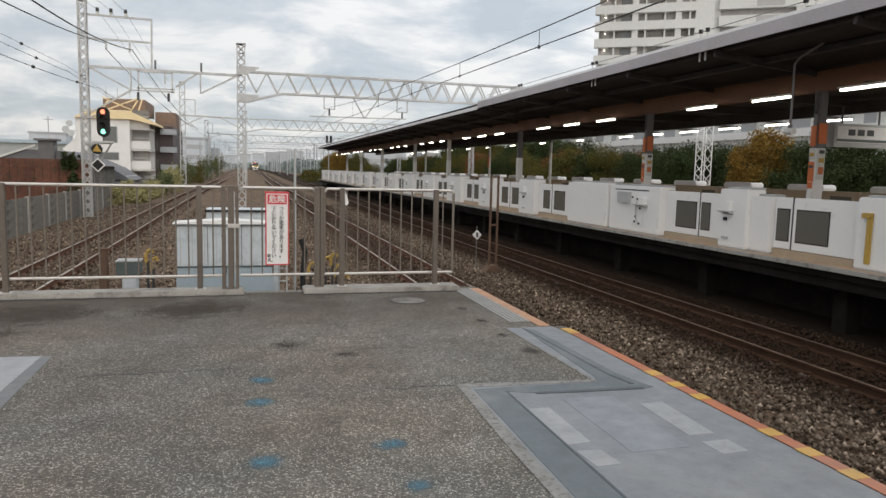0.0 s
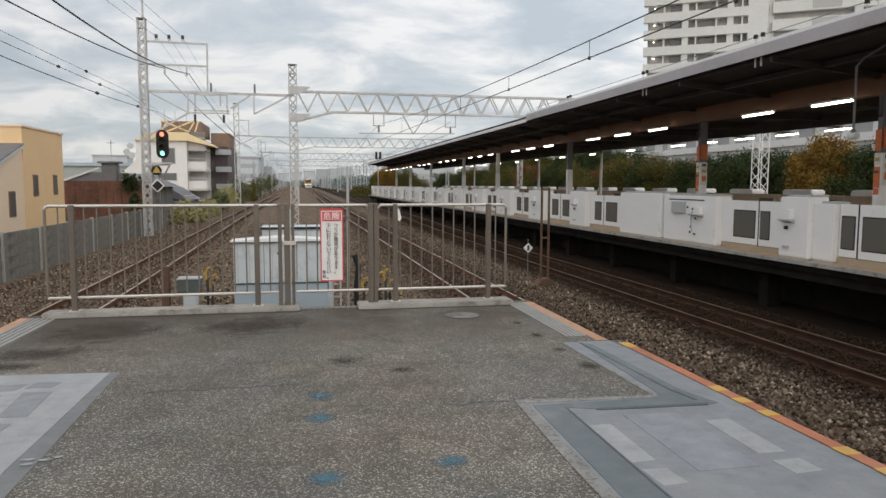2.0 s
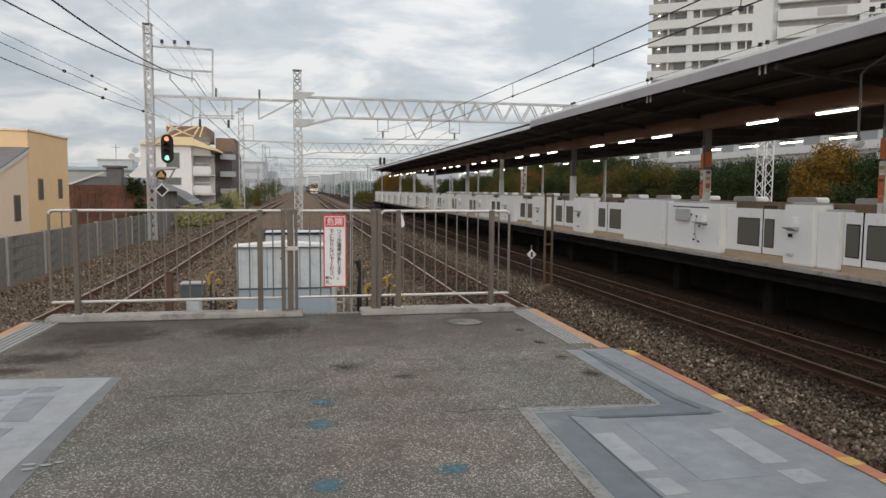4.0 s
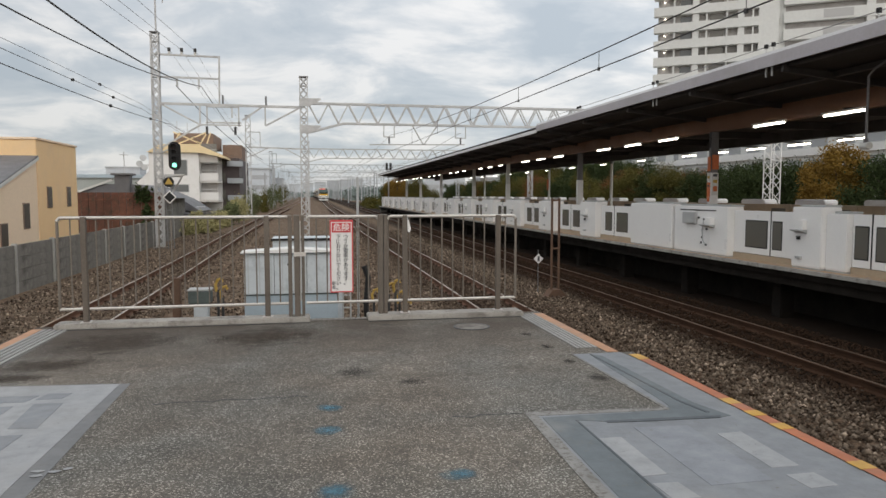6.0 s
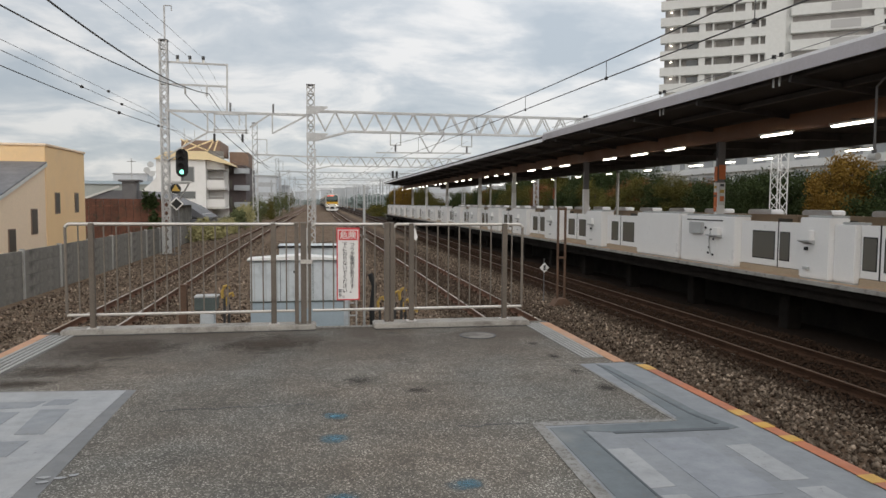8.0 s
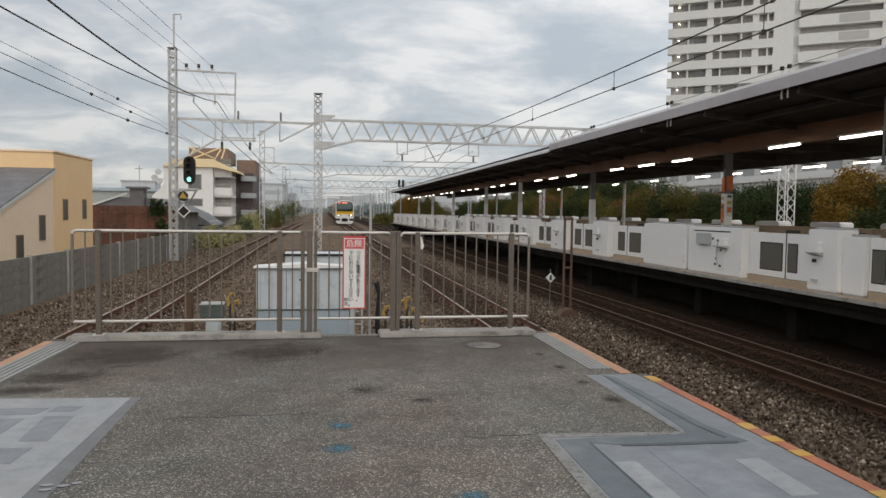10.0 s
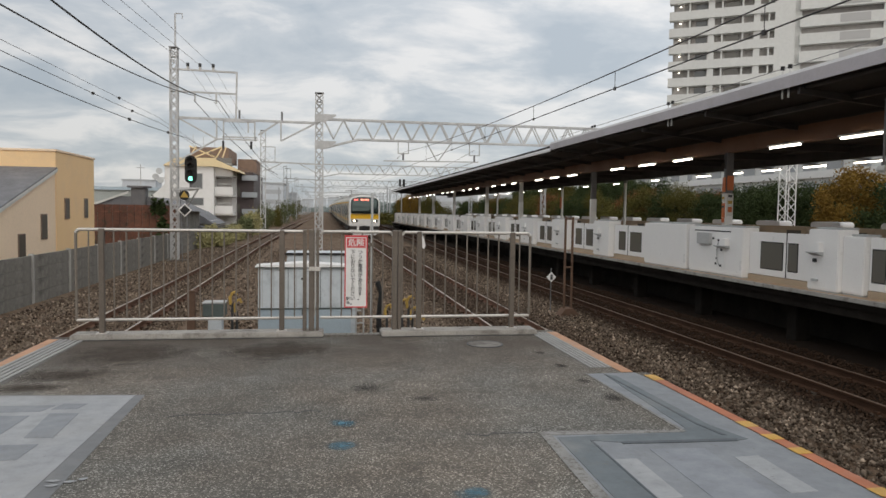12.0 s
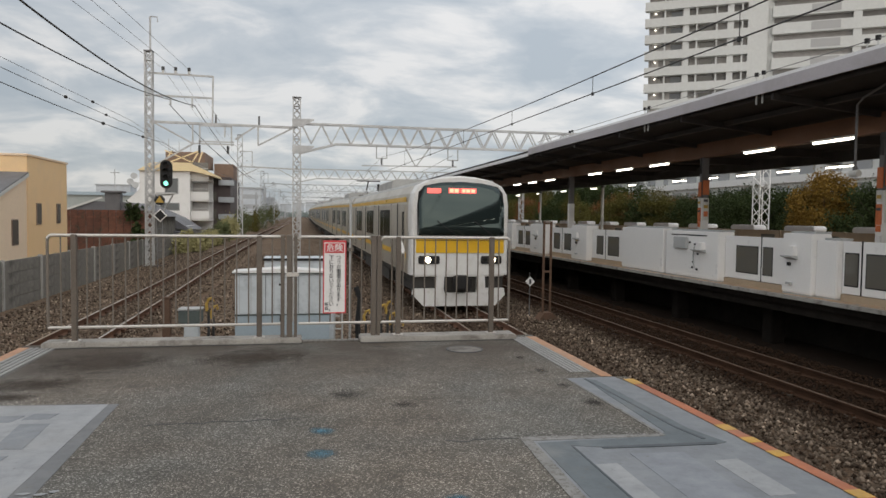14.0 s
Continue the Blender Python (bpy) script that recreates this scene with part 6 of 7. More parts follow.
# ---- equipment below the fence ----
def build_equipment():
    g = GROUND_Z
    s = thing("equipment_cabinet", (-0.26, 11.6, g), "pale blue-grey sheet metal equipment cabinet with shallow roof", "cabinet")
    part("body", box(-0.96, 0.45, 11.0, 11.42, -0.02, 0.60, 0.01), M_SHED, s)
    part("lower_body", box(-0.96, 0.45, 11.0, 11.42, g, -0.03, 0.01), M_SHEDLOW, s, "darker blue-grey lower body")
    part("seam", box(-0.965, 0.455, 10.99, 11.42, -0.035, -0.015), M_GREENBOX, s)
    part("roof", prism([(-1.0, 0.62), (0.49, 0.62), (0.49, 0.638), (-0.25, 0.688), (-1.0, 0.638)], "y", 10.95, 11.46), M_WHITE2, s, "shallow pale roof")
    part("gable", prism([(-0.96, 0.60), (0.45, 0.60), (0.45, 0.619), (-0.96, 0.619)], "y", 11.0, 11.42), M_SHED, s)
    part("drip", prism([(-1.0, 0.605), (0.49, 0.605), (0.49, 0.619), (-1.0, 0.619)], "y", 10.96, 10.995), M_GREENBOX, s, "dark eaves line")
    for x in (-0.51, -0.02):
        part("door_gap", box(x - 0.004, x + 0.004, 10.992, 11.0, -0.01, 0.59), M_GREENBOX, s)
    for k in range(8):
        part("rib", box(-0.90 + k * 0.17, -0.892 + k * 0.17, 10.994, 11.0, 0.0, 0.585), M_GREYBOX, s)
    h = part("handle", box(-0.30, -0.24, 10.97, 11.0, -0.13, -0.02, 0.008), M_BLACK, s, "black handle")
    part("lock", disc((-0.30, 10.985, 0.44), (0, -1, 0), 0.018, 0.02, 10), M_BLACK, h)
    b = thing("equipment_cabinet", (0, 13.5, g), "blue-grey cabinet behind the pale one", "cabinet")
    part("body", box(-0.62, 0.62, 12.9, 13.7, g, 0.70, 0.015), M_SHED, b)
    part("lid", box(-0.64, 0.64, 12.88, 13.72, 0.70, 0.722, 0.006), M_SHED, b, "pale lid")
    part("lid_edge", box(-0.645, 0.645, 12.862, 12.878, 0.685, 0.726, 0.003), M_BLACK, b, "black lid edge")
    c = thing("junction_box", (-1.42, 9.6, g), "green-grey junction box on a pale pedestal", "box")
    part("pedestal", box(-1.47, -1.29, 9.5, 9.68, g, 0.09, 0.02), M_SHED, c, "pale grey pedestal")
    part("box", box(-1.53, -1.25, 9.46, 9.70, 0.09, 0.26, 0.012), M_GREENBOX, c)
    part("lid", box(-1.54, -1.24, 9.45, 9.71, 0.26, 0.28, 0.008), M_GREYBOX, c, "pale lid")
    d = thing("steel_stub_post", (-1.68, 9.5, g), "dark rusty square stub post", "post")
    part("post", box(-1.72, -1.62, 9.44, 9.54, g, 0.42, 0.01), M_RUST, d)
    part("cap", box(-1.73, -1.61, 9.43, 9.55, 0.42, 0.435), M_RUST, d)
    p = thing("marker_pole", (0.84, 12.0, g), "thin pale grey marker pole beside the cabinet", "pole")
    part("pole", bar((0.84, 12, g), (0.84, 12, 1.80), 0.022, 10), M_GREYBOX, p)
    part("clamp", box(0.79, 0.89, 11.94, 12.04, 0.9, 0.96), M_BRONZE, p)
    part("conduit", polyline([(0.93, 11.9, 0.3), (1.0, 11.9, 0.1), (0.96, 11.9, -0.3), (1.0, 11.85, g)], 0.045, 8), M_BLACK, p, "black cable conduit")
    # yellow and pale cable clips and marker stakes round the cabinet
    rng = random.Random(4)
    for x, y, h in ((-1.22, 10.0, 0.36), (-1.17, 10.1, 0.24), (1.14, 10.0, 0.24), (1.24, 10.05, 0.28), (1.31, 10.15, 0.10), (1.40, 10.0, -0.02), (0.95, 10.3, 0.12)):
        st = thing("marker_stake", (x, y, g), "small yellow cable marker stake beside the cabinet", "stake", "cable markers")
        part("stake", bar((x, y, g), (x, y, h - 0.16), 0.018, 8), M_WIRE, st)
        part("flag", polyline([(x - 0.02, y, h - 0.18), (x - 0.03, y, h - 0.08), (x, y, h - 0.02), (x + 0.045, y, h), (x + 0.06, y, h - 0.05)], 0.021, 8), M_YEL, st, "yellow bent tube end")
    rack = thing("cable_rack", (0.60, 11.2, g), "small grey steel cable rack beside the cabinet", "rack")
    for x in (0.54, 0.66):
        part("upright", box(x - 0.012, x + 0.012, 11.18, 11.22, g, 0.02, 0.003), M_GREYBOX, rack)
    for k in range(6):
        part("rung", box(0.552, 0.648, 11.19, 11.21, -0.1 - k * 0.2, -0.08 - k * 0.2), M_GREYBOX, rack)
    for i in range(9):
        x, y = rng.uniform(-1.9, 1.8), rng.uniform(9.2, 10.4)
        k = thing("cable_loop", (x, y, g), "black cable loop lying on the ballast", "cable", "cables")
        pts = [(x + 0.22 * math.cos(a), y + 0.12 * math.sin(a), g + 0.06 + 0.25 * max(0, math.sin(a * 0.5))) for a in np.linspace(0, 5.4, 12)]
        part("cable", polyline(pts, 0.022, 6), M_BLACK if i % 3 else M_YEL, k)
    # twin rusty posts with a cross-bar between the tracks
    t = thing("twin_rusty_posts", (6.5, 17.9, g), "pair of thin rusty posts with a cross-bar", "post")
    for x in (6.41, 6.61):
        part("post", box(x - 0.025, x + 0.025, 17.86, 17.92, g, 1.42, 0.006), M_RUST, t)
    for z in (0.05, 1.34):
        part("cross_bar", box(6.40, 6.62, 17.87, 17.91, z, z + 0.05), M_RUST, t)
    part("footing", prism([(6.2, g), (6.85, g), (6.62, g + 0.25), (6.40, g + 0.25)], "y", 17.7, 18.1), M_RUST, t)
    q = thing("diamond_marker", (6.32, 18.7, g), "small white diamond marker on a thin post", "sign")
    part("post", bar((6.32, 18.74, g), (6.32, 18.74, -0.02), 0.014, 8), M_WIREG, q)
    part("plate", prism([(6.18, -0.27), (6.32, -0.41), (6.46, -0.27), (6.32, -0.13)], "y", 18.70, 18.72), M_SIGNW, q, "white diamond plate")
    part("figure", box(6.29, 6.35, 18.69, 18.699, -0.34, -0.20), M_INK, q)


# ---- town behind the station ----
M_PALEGLASS = glass_dark("frosted_balcony_glass", (0.42, 0.42, 0.42), 0.4)


def build_tower():
    """Off-white slab tower: two facades set at an angle to the line."""
    a = Vector((59.2, 115.0, 0))
    along = Vector((math.cos(radians(-33)), math.sin(radians(-33)), 0))
    back = Vector((-along.y, along.x, 0))
    root = thing("apartment_tower", (a.x, a.y, GROUND_Z), "tall off-white apartment tower with long balconies", "building")

    def slab(u0, u1, v0, v1, z0, z1, bm=None):
        pts = [a + along * u + back * v for u, v in ((u0, v0), (u1, v0), (u1, v1), (u0, v1))]
        return prism([(p.x, p.y) for p in pts], "z", z0, z1, bm)
    part("wall", slab(0.6, 16.6, 1.3, 14, GROUND_Z, 52), M_TOWER, root)
    part("stair_shaft", slab(16.6, 19.6, 0.2, 14, GROUND_Z, 52), M_TOWER, root)
    part("wall", slab(19.6, 62, 1.0, 14, GROUND_Z, 58), M_TOWER, root)
    sto = 2.82
    for k in range(17):
        z = 4.0 + k * sto
        if z > 50:
            break
        b = part("balcony", slab(0, 16.6, 0, 1.3, z, z + 1.45), M_TOWER, root)
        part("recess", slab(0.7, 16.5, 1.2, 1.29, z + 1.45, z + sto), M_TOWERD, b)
        for u in (3.2, 6.3, 8.4, 11.6, 13.4, 15.6):
            part("divider", slab(u, u + (1.0 if u in (6.3, 13.4) else 0.25), 0.25, 1.25, z + 1.45, z + sto), M_TOWER, b)
        part("window", slab(4.3, 6.1, 1.12, 1.19, z + 1.5, z + 2.6), M_GLASSG, b)
        part("window", slab(9.0, 11.2, 1.12, 1.19, z + 1.5, z + 2.6), M_GLASS, b)
        part("lamp", slab(1.6, 1.85, 0.9, 1.1, z + 2.4, z + 2.48), M_TUBE, b)
        c = part("balcony", slab(20.3, 62, 0, 1.0, z, z + 1.75), M_TOWER, root)
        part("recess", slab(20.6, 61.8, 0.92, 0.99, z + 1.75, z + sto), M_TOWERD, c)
        for u in (26, 38, 50):
            part("glazed_front", slab(u, u + 4.2, -0.05, -0.01, z + 0.3, z + 1.6), M_PALEGLASS, c)
            part("divider", slab(u + 6, u + 7.2, 0.1, 0.9, z + 1.75, z + sto), M_TOWER, c)


M_OFFICEGLASS = glass_dark("pale_reflecting_office_glass", (0.33, 0.34, 0.35), 0.2)


def build_back_town():
    b = thing("low_white_building", (62, 80, GROUND_Z), "long low white building behind the trees", "building")
    part("wall", box(58, 72, 40, 150, GROUND_Z, 8.6), M_TOWER, b)
    part("roof_edge", box(57.6, 72.4, 39.6, 150.4, 8.6, 9.0), M_GREYBOX, b)
    for k in range(3):
        z = 1.2 + k * 2.6
        part("ledge", box(57.5, 58, 40, 150, z - 0.25, z + 0.55), M_WHITE2, b)
        for i in range(26):
            y = 42 + i * 4.1
            part("window", box(57.94, 57.99, y, y + (2.6 if i % 3 else 1.4), z + 0.7, z + 1.9), M_OFFICEGLASS, b)
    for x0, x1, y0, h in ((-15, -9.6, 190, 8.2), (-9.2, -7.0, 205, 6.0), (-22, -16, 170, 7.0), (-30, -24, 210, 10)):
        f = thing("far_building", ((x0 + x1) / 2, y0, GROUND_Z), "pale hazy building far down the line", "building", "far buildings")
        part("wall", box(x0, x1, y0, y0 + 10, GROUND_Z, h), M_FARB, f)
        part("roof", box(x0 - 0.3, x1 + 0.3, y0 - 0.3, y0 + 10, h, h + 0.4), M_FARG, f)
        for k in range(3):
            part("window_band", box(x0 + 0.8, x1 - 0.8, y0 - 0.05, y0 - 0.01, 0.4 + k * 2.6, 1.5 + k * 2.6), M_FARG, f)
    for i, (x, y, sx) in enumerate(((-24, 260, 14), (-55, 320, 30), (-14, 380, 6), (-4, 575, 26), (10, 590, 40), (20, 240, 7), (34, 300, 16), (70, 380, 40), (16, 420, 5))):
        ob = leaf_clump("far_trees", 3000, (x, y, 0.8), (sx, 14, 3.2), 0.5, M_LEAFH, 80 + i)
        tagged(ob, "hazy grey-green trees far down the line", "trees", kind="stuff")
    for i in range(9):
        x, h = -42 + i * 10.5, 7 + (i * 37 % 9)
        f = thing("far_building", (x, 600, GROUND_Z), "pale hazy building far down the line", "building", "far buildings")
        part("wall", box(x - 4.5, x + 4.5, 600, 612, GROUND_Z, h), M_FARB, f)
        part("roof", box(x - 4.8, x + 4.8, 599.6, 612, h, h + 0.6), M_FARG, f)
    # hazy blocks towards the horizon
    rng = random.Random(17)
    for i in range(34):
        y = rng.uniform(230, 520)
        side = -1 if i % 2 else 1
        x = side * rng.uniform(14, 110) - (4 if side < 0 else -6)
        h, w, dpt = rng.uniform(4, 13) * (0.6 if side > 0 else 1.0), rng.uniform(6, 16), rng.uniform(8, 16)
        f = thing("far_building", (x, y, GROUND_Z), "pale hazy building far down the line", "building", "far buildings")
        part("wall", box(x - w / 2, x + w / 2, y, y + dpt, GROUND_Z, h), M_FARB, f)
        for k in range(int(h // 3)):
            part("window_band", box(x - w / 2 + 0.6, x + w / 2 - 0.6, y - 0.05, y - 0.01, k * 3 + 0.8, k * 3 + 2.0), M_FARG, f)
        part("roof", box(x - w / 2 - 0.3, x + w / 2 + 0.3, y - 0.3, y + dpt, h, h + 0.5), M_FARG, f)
    s = thing("station_sign", (18.4, 17.4, 2.5), "hanging station sign box with a pale face", "sign")
    part("box", box(17.0, 19.8, 17.3, 17.6, 2.5, 3.2, 0.02), M_GREYBOX, s)
    part("face", box(17.1, 19.7, 17.28, 17.3, 2.64, 3.12), M_SIGNW, s)
    for i in range(3):
        part("lettering", box(17.5 + i * 0.35, 17.75 + i * 0.35, 17.27, 17.28, 2.85, 3.03), M_INK, s)
    part("stripe", box(17.1, 19.7, 17.272, 17.28, 2.66, 2.74), M_GREENBOX, s)
    for x in (17.4, 18.8):
        part("hanger", bar((x, 17.45, 3.2), (x, 17.45, 4.0), 0.03, 8), M_COLG, s)


# ---- the train ----
CAR_LEN = 19.6


def section(half, top, low, y):
    """Cross-section of a car body at y."""
    pts = [(-half, low), (-half, 2.95), (-half + 0.05, 3.25), (-half + 0.20, 3.47), (-half + 0.52, 3.63), (-half + 1.0, top - 0.03), (0, top),
           (half - 1.0, top - 0.03), (half - 0.52, 3.63), (half - 0.20, 3.47), (half - 0.05, 3.25), (half, 2.95), (half, low)]
    return [(x, y, z) for x, z in pts]


def loft(sections, cap=(True, True)):
    bm = bmesh.new()
    rows = [[bm.verts.new(p) for p in s] for s in sections]
    for a, b in zip(rows, rows[1:]):
        n = len(a)
        for i in range(n):
            bm.faces.new((a[i], a[(i + 1) % n], b[(i + 1) % n], b[i]))
    if cap[0]:
        bm.faces.new(rows[0][::-1])
    if cap[1]:
        bm.faces.new(rows[-1])
    bmesh.ops.recalc_face_normals(bm, faces=bm.faces[:])
    return bm


def rounded(x0, x1, z0, z1, r, n=5):
    out = []
    for cx, cz, a0 in ((x1 - r, z1 - r, 0), (x0 + r, z1 - r, 90), (x0 + r, z0 + r, 180), (x1 - r, z0 + r, 270)):
        for i in range(n):
            a = radians(a0 + 90 * i / (n - 1))
            out.append((cx + r * math.cos(a), cz + r * math.sin(a)))
    return out


def make_car(lead):
    root = thing("train_car", (0, 0, 0), "stainless commuter train car with yellow bands" + (" and a white driving cab" if lead else ""), "train car", "train")
    y0 = 0.42 if lead else 0.1
    body = part("body", loft([section(1.475, 3.74, 0.98, y0), section(1.475, 3.74, 0.98, CAR_LEN)]), M_TRAINS, root, "brushed stainless body shell")
    part("roof", loft([[(x * 0.985, yr, z + 0.012) for x, yy, z in section(1.475, 3.74, 3.40, yr)[2:-2]] for yr in (y0 + 0.03, CAR_LEN - 0.02)]), M_TRAINR, root, "grey roof sheet")
    ac = part("air_conditioner", prism([(-0.95, 3.60), (0.95, 3.60), (0.9, 3.92), (0.75, 4.0), (-0.75, 4.0), (-0.9, 3.92)], "y", 7.6, 11.8), M_TRAINR, root)
    part("grille", box(-0.5, 0.5, 8.0, 11.4, 4.0, 4.02), M_UNDER, ac)
    for sx in (-1, 1):
        f = sx * 1.478
        lo, hi = min(f, f + sx * 0.006), max(f, f + sx * 0.006)
        part("upper_band", box(lo, hi, y0 + 0.4, CAR_LEN - 0.02, 3.02, 3.16), M_TRAINY, body, "yellow upper band")
        part("lower_band", box(lo, hi, y0 + 0.4, CAR_LEN - 0.02, 1.40, 1.56), M_TRAINY, body, "yellow lower band")
        for k in range(4):
            yd = 3.15 + k * 4.84 - (0.6 if not lead else 0.0)
            d = part("door", box(f - 0.02, f + 0.012, yd - 0.66, yd + 0.66, 1.08, 2.96, 0.01), M_TRAINS, root, "pair of stainless sliding doors")
            part("door_seam", box(f - 0.02, f + 0.018, yd - 0.012, yd + 0.012, 1.08, 2.96), M_BLACK, d)
            part("door_edge", box(f - 0.02, f + 0.016, yd - 0.70, yd - 0.655, 1.08, 2.98), M_BLACK, d)
            part("door_edge", box(f - 0.02, f + 0.016, yd + 0.655, yd + 0.70, 1.08, 2.98), M_BLACK, d)
            for s2 in (-0.34, 0.34):
                part("door_window", box(f - 0.01, f + 0.02, yd + s2 - 0.22, yd + s2 + 0.22, 1.85, 2.78, 0.006), M_TRAINGLASS, d, "dark door window")
            if k < 3:
                ww = part("side_window", box(f - 0.01, f + 0.014, yd + 1.15, yd + 3.7, 1.85, 2.80, 0.01), M_TRAINGLASS, root, "dark side window")
                part("mullion", box(f - 0.01, f + 0.022, yd + 2.7, yd + 2.78, 1.85, 2.80), M_TRAINS, ww)
            part("side_lamp", box(f - 0.01, f + 0.03, yd + 0.95, yd + 1.02, 1.62, 1.72), M_GREYBOX, root)
        if lead:
            part("cab_door", box(f - 0.02, f + 0.010, 0.95, 1.6, 1.05, 2.9, 0.01), M_TRAINS, root)
            part("cab_window", box(f - 0.02, f + 0.016, 1.04, 1.5, 1.95, 2.75, 0.01), M_TRAINGLASS, root, "dark cab side window")
    under = part("underframe", box(-1.25, 1.25, 1.2 if lead else 0.3, CAR_LEN - 0.2, 0.72, 0.98), M_UNDER, root)
    for ya, yb in ((5.6, 8.2), (8.6, 10.8), (11.2, 13.8)):
        part("equipment_box", box(-1.3, 1.3, ya, yb, 0.32, 0.75, 0.03), M_UNDER, under)
    for yc in (2.9, 16.7):
        bg = part("bogie", box(-1.15, 1.15, yc - 1.4, yc + 1.4, 0.36, 0.62, 0.04), M_UNDER, root)
        for dy in (-1.05, 1.05):
            for sx in (-1, 1):
                part("wheel", disc((sx * 0.50, yc + dy, 0.43), (sx, 0, 0), 0.43, 0.13, 20), M_UNDER, bg)
            part("axle", bar((-0.5, yc + dy, 0.43), (0.5, yc + dy, 0.43), 0.07), M_UNDER, bg)
    if not lead:
        part("gangway", box(-0.6, 0.6, -0.3, 0.12, 1.0, 3.2), M_UNDER, root)
        return root
    # driving front
    mask = loft([section(1.40, 3.70, 0.98, 0.0), section(1.45, 3.745, 0.98, 0.05), section(1.480, 3.76, 0.98, 0.20), section(1.480, 3.76, 0.98, 0.44)], (True, False))
    part("front_mask", mask, M_TRAINW, root, "white moulded cab front")
    glass = [(-1.26, 2.10), (1.26, 2.10), (1.28, 2.9), (1.24, 3.28), (1.08, 3.45), (0.6, 3.54), (0, 3.57), (-0.6, 3.54), (-1.08, 3.45), (-1.24, 3.28), (-1.28, 2.9)]
    # the screen bows outwards across the front and leans back a little
    pane = bmesh.new()
    half = sorted(p for p in glass if p[1] > 2.5)
    cols = []
    for i in range(17):
        x = -1.27 + 2.54 * i / 16
        top = float(np.interp(x, [p[0] for p in half], [p[1] for p in half]))
        cols.append([(x, -0.21 + 0.05 * (x / 1.27) ** 2 + 0.15 * ((z - 2.1) / 1.47) ** 2, z) for z in [2.10 + (top - 2.10) * k / 6 for k in range(7)]])
    grid = [[pane.verts.new(p) for p in col] for col in cols]
    rear = [[pane.verts.new((p[0], 0.01, p[2])) for p in col] for col in cols]
    for i in range(16):
        for k in range(6):
            pane.faces.new((grid[i][k], grid[i + 1][k], grid[i + 1][k + 1], grid[i][k + 1])).smooth = True
        pane.faces.new((rear[i][0], rear[i + 1][0], grid[i + 1][0], grid[i][0]))
        pane.faces.new((rear[i][6], grid[i][6], grid[i + 1][6], rear[i + 1][6]))
    for k in range(6):
        for e in (0, 16):
            pane.faces.new((rear[e][k], grid[e][k], grid[e][k + 1], rear[e][k + 1]))
    bmesh.ops.recalc_face_normals(pane, faces=pane.faces[:])
    ws = part("windshield", pane, M_WINDSHIELD, root, "large dark reflecting windshield")
    part("window_surround", prism([(x * 1.015, 2.83 + (z - 2.83) * 1.02) for x, z in glass], "y", -0.015, 0.02), M_BLACK, root)
    part("wiper", beam((-0.2, -0.222, 2.12), (-0.75, -0.197, 2.5), 0.025, 0.02), M_BLACK, ws)
    part("wiper", beam((0.9, -0.20, 2.12), (0.35, -0.21, 2.5), 0.025, 0.02), M_BLACK, ws)
    part("display", box(-1.02, -0.62, -0.102, -0.05, 3.25, 3.39), M_LEDR, ws, "red number display")
    for x0, x1, z0, z1 in ((-0.37, -0.26, 3.28, 3.38), (-0.23, -0.11, 3.28, 3.38), (0.0, 0.09, 3.285, 3.375), (0.12, 0.23, 3.285, 3.375), (0.27, 0.38, 3.285, 3.375)):
        part("display_character", box(x0, x1, -0.131, -0.1265, z0, z1), M_LEDO, ws, "glowing orange character block")
    part("display", box(-0.40, -0.08, -0.126, -0.10, 3.26, 3.40), M_LEDR, ws, "red destination display")
    part("display", box(-0.05, 0.42, -0.126, -0.09, 3.26, 3.40), M_LEDR, ws, "red destination display")
    part("front_band", prism(rounded(-1.32, 1.32, 1.60, 2.04, 0.03), "y", -0.025, 0.02), M_TRAINY, root, "yellow front band")
    part("band_line", box(-1.31, 1.31, -0.028, -0.024, 1.94, 1.955), M_UNDER, root)
    for sx in (-1, 1):
        h = part("headlamp_housing", prism(rounded(min(sx * 0.62, sx * 1.25), max(sx * 0.62, sx * 1.25), 1.29, 1.52, 0.06), "y", -0.03, 0.02), M_BLACK, root, "black lamp housing")
        part("headlamp", disc((sx * 0.97, -0.02, 1.405), (0, -1, 0), 0.085, 0.03, 18), M_LAMPW, h, "lit headlamp")
        part("tail_lamp", disc((sx * 0.75, -0.02, 1.405), (0, -1, 0), 0.06, 0.02, 14), M_TRAINGLASS, h)
    part("apron", box(-1.36, 1.36, 0.02, 0.4, 0.93, 1.02, 0.02), M_TRAINW, root)
    part("coupler_pocket", box(-1.34, 1.34, 0.13, 0.6, 0.3, 0.93), M_UNDER, root)
    cp = part("coupler", box(-0.20, 0.20, -0.25, 0.4, 0.62, 0.98, 0.04), M_UNDER, root, "black coupler")
    part("coupler_head", box(-0.28, 0.28, -0.35, -0.2, 0.58, 0.95, 0.05), M_BLACK, cp)
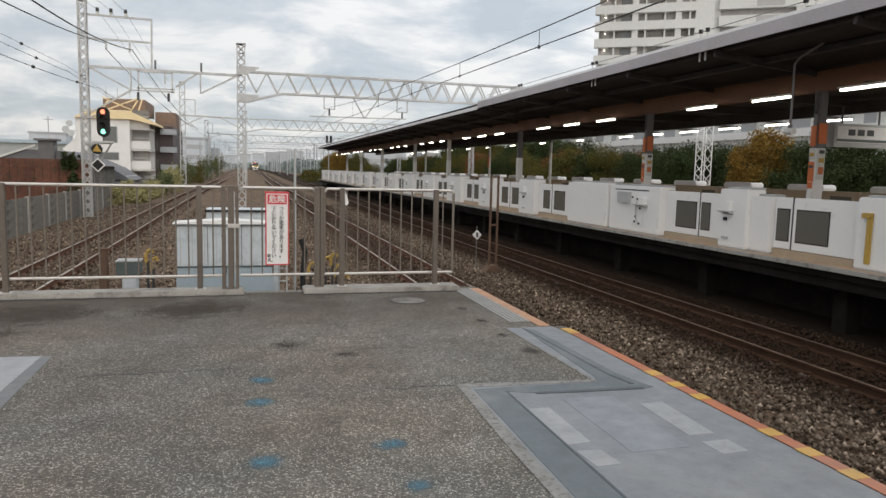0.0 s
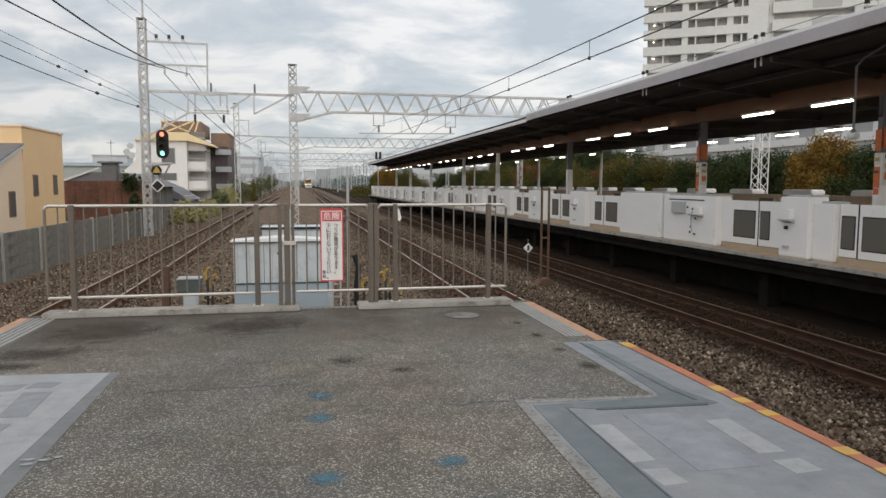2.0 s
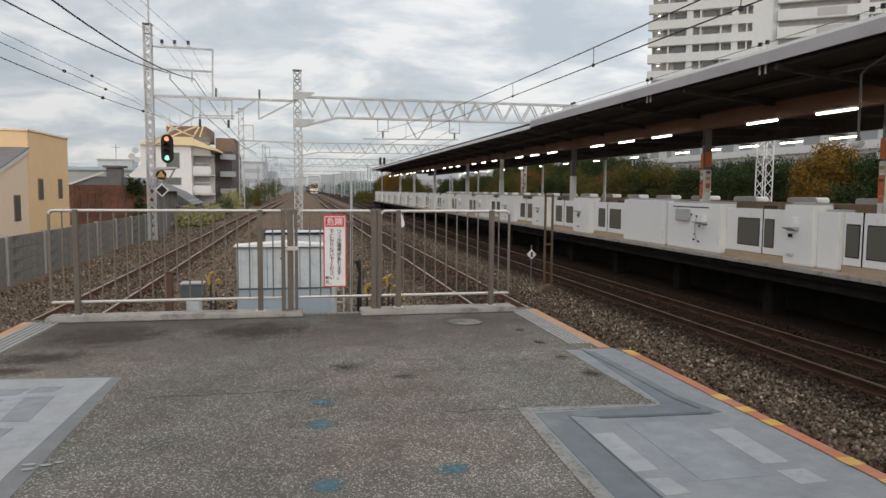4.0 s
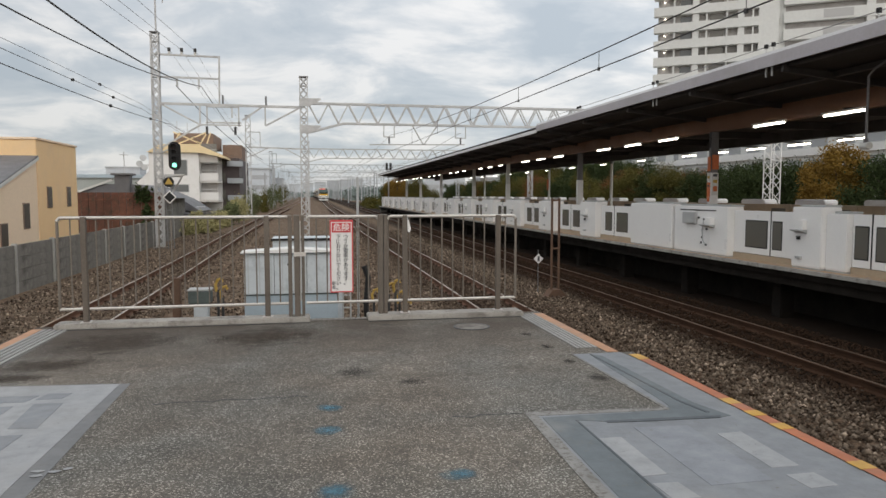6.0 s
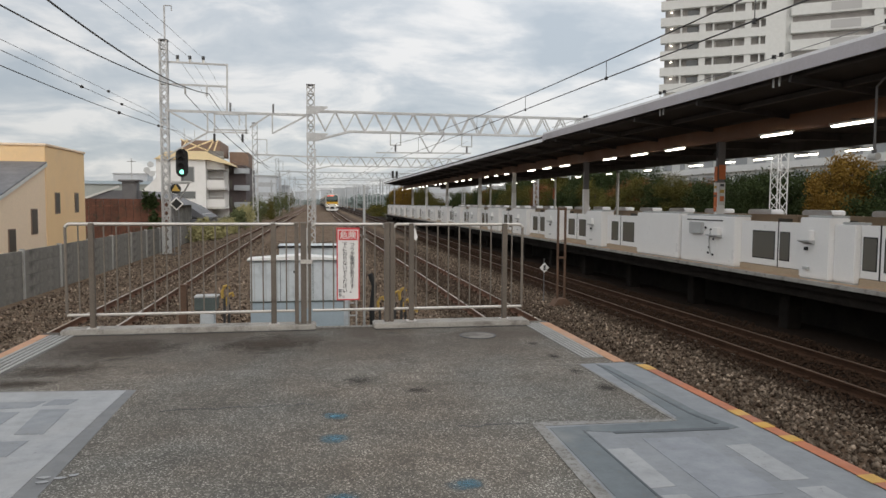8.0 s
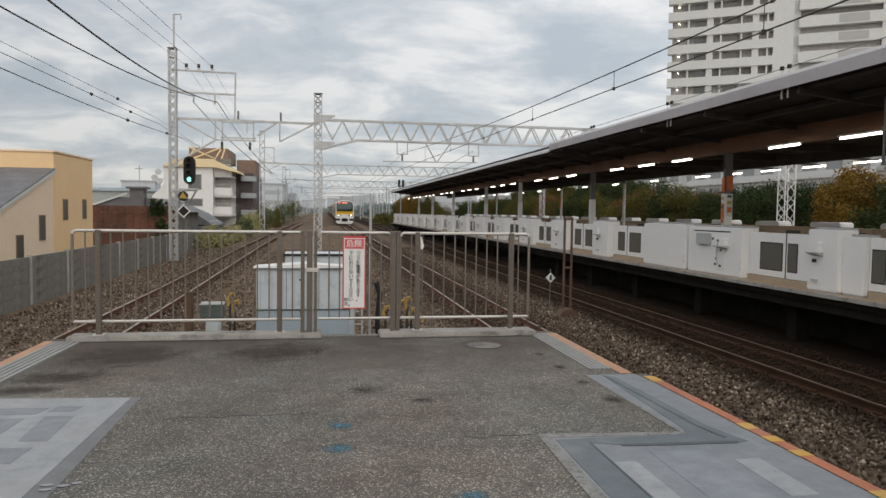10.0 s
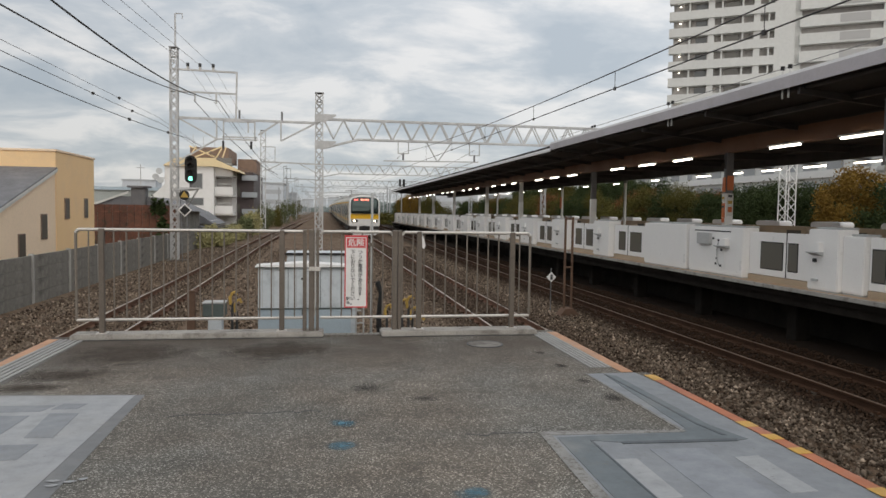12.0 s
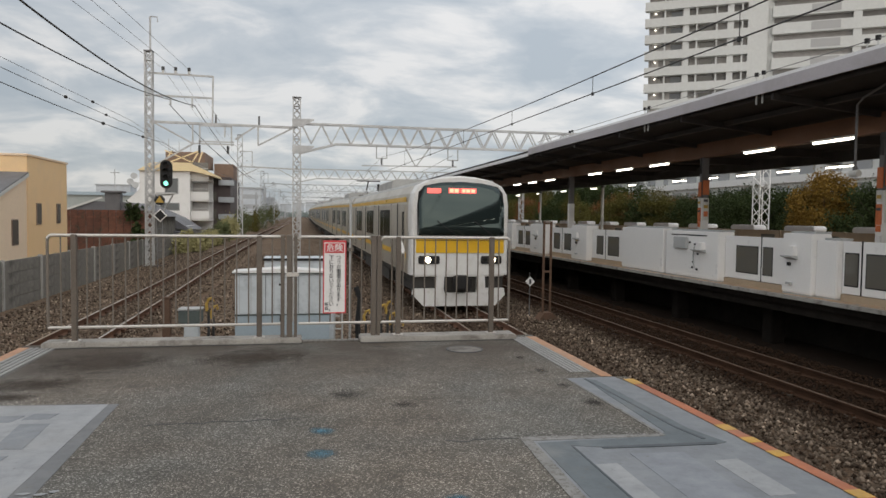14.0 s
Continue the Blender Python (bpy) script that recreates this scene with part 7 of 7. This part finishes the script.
    skirt = [(-1.38, 0.60), (-0.72, 0.60), (-0.70, 0.95), (-0.47, 0.95), (-0.45, 0.48), (0.50, 0.48), (0.52, 0.95), (0.75, 0.95), (0.77, 0.60), (1.34, 0.60), (1.38, 0.42), (1.08, 0.11), (-1.08, 0.11), (-1.42, 0.45)]
    part("skirt", prism(skirt, "y", -0.02, 0.12), M_TRAINW, root, "white plough skirt")
    part("hose", polyline([(-0.45, -0.05, 0.9), (-0.48, -0.1, 0.6), (-0.42, -0.08, 0.42)], 0.025), M_BLACK, root)
    return root


def add_pantograph(car):
    p = part("pantograph", polyline([(0, 4.4, 3.7), (0, 5.2, 4.15), (0, 4.3, 4.62)], 0.04), M_UNDER, car, "raised pantograph")
    part("collector", bar((-0.75, 4.3, 4.64), (0.75, 4.3, 4.64), 0.035), M_UNDER, p)
    part("insulator_base", box(-0.5, 0.5, 4.0, 5.4, 3.66, 3.78), M_UNDER, p)


build_wall()
build_ochre_house()
build_white_house()
build_left_back()
build_trees()
build_first_portal()
build_far_portals()
shutter = build_signal()
build_wires()
build_equipment()
build_tower()
build_back_town()
cars = [make_car(True), make_car(False)]
add_pantograph(cars[1])
plain_car = make_car(False)
for car_ in (*cars, plain_car):
    car_.scale = (0.957, 1.0, 1.0)
cars.append(plain_car)
for i_ in range(3, 10):
    cars.append(copy_thing(cars[1] if i_ in (4, 7) else plain_car, Matrix.Identity(4)))


def motions():
    def front(t):
        return 19.2 + 22.6 * (14.0 - t)

    def on_track(y):
        return Vector((TRACKS[1] + drift(1, y), y, RAIL_Z + rise(y)))
    for i, car in enumerate(cars):
        rows = []
        for t in [k * 0.5 for k in range(29)]:
            y = front(t) + 20.0 * i
            a = on_track(y)
            way = on_track(y + 19.0) - a
            rows.append((t, pose(*a, math.degrees(math.atan2(way.z, way.y)), 0, -math.degrees(math.atan2(way.x, way.y)))))
        walk(car, rows)
    lamp = (-6.46, 36.965, 3.92)
    up = (-6.46, 36.965, 3.62)
    walk(shutter, [(0.0, pose(*up)), (5.7, pose(*up)), (5.86, pose(*up)), (5.93, pose(*lamp)), (6.1, pose(*lamp)), (14.0, pose(*lamp))])


motions()
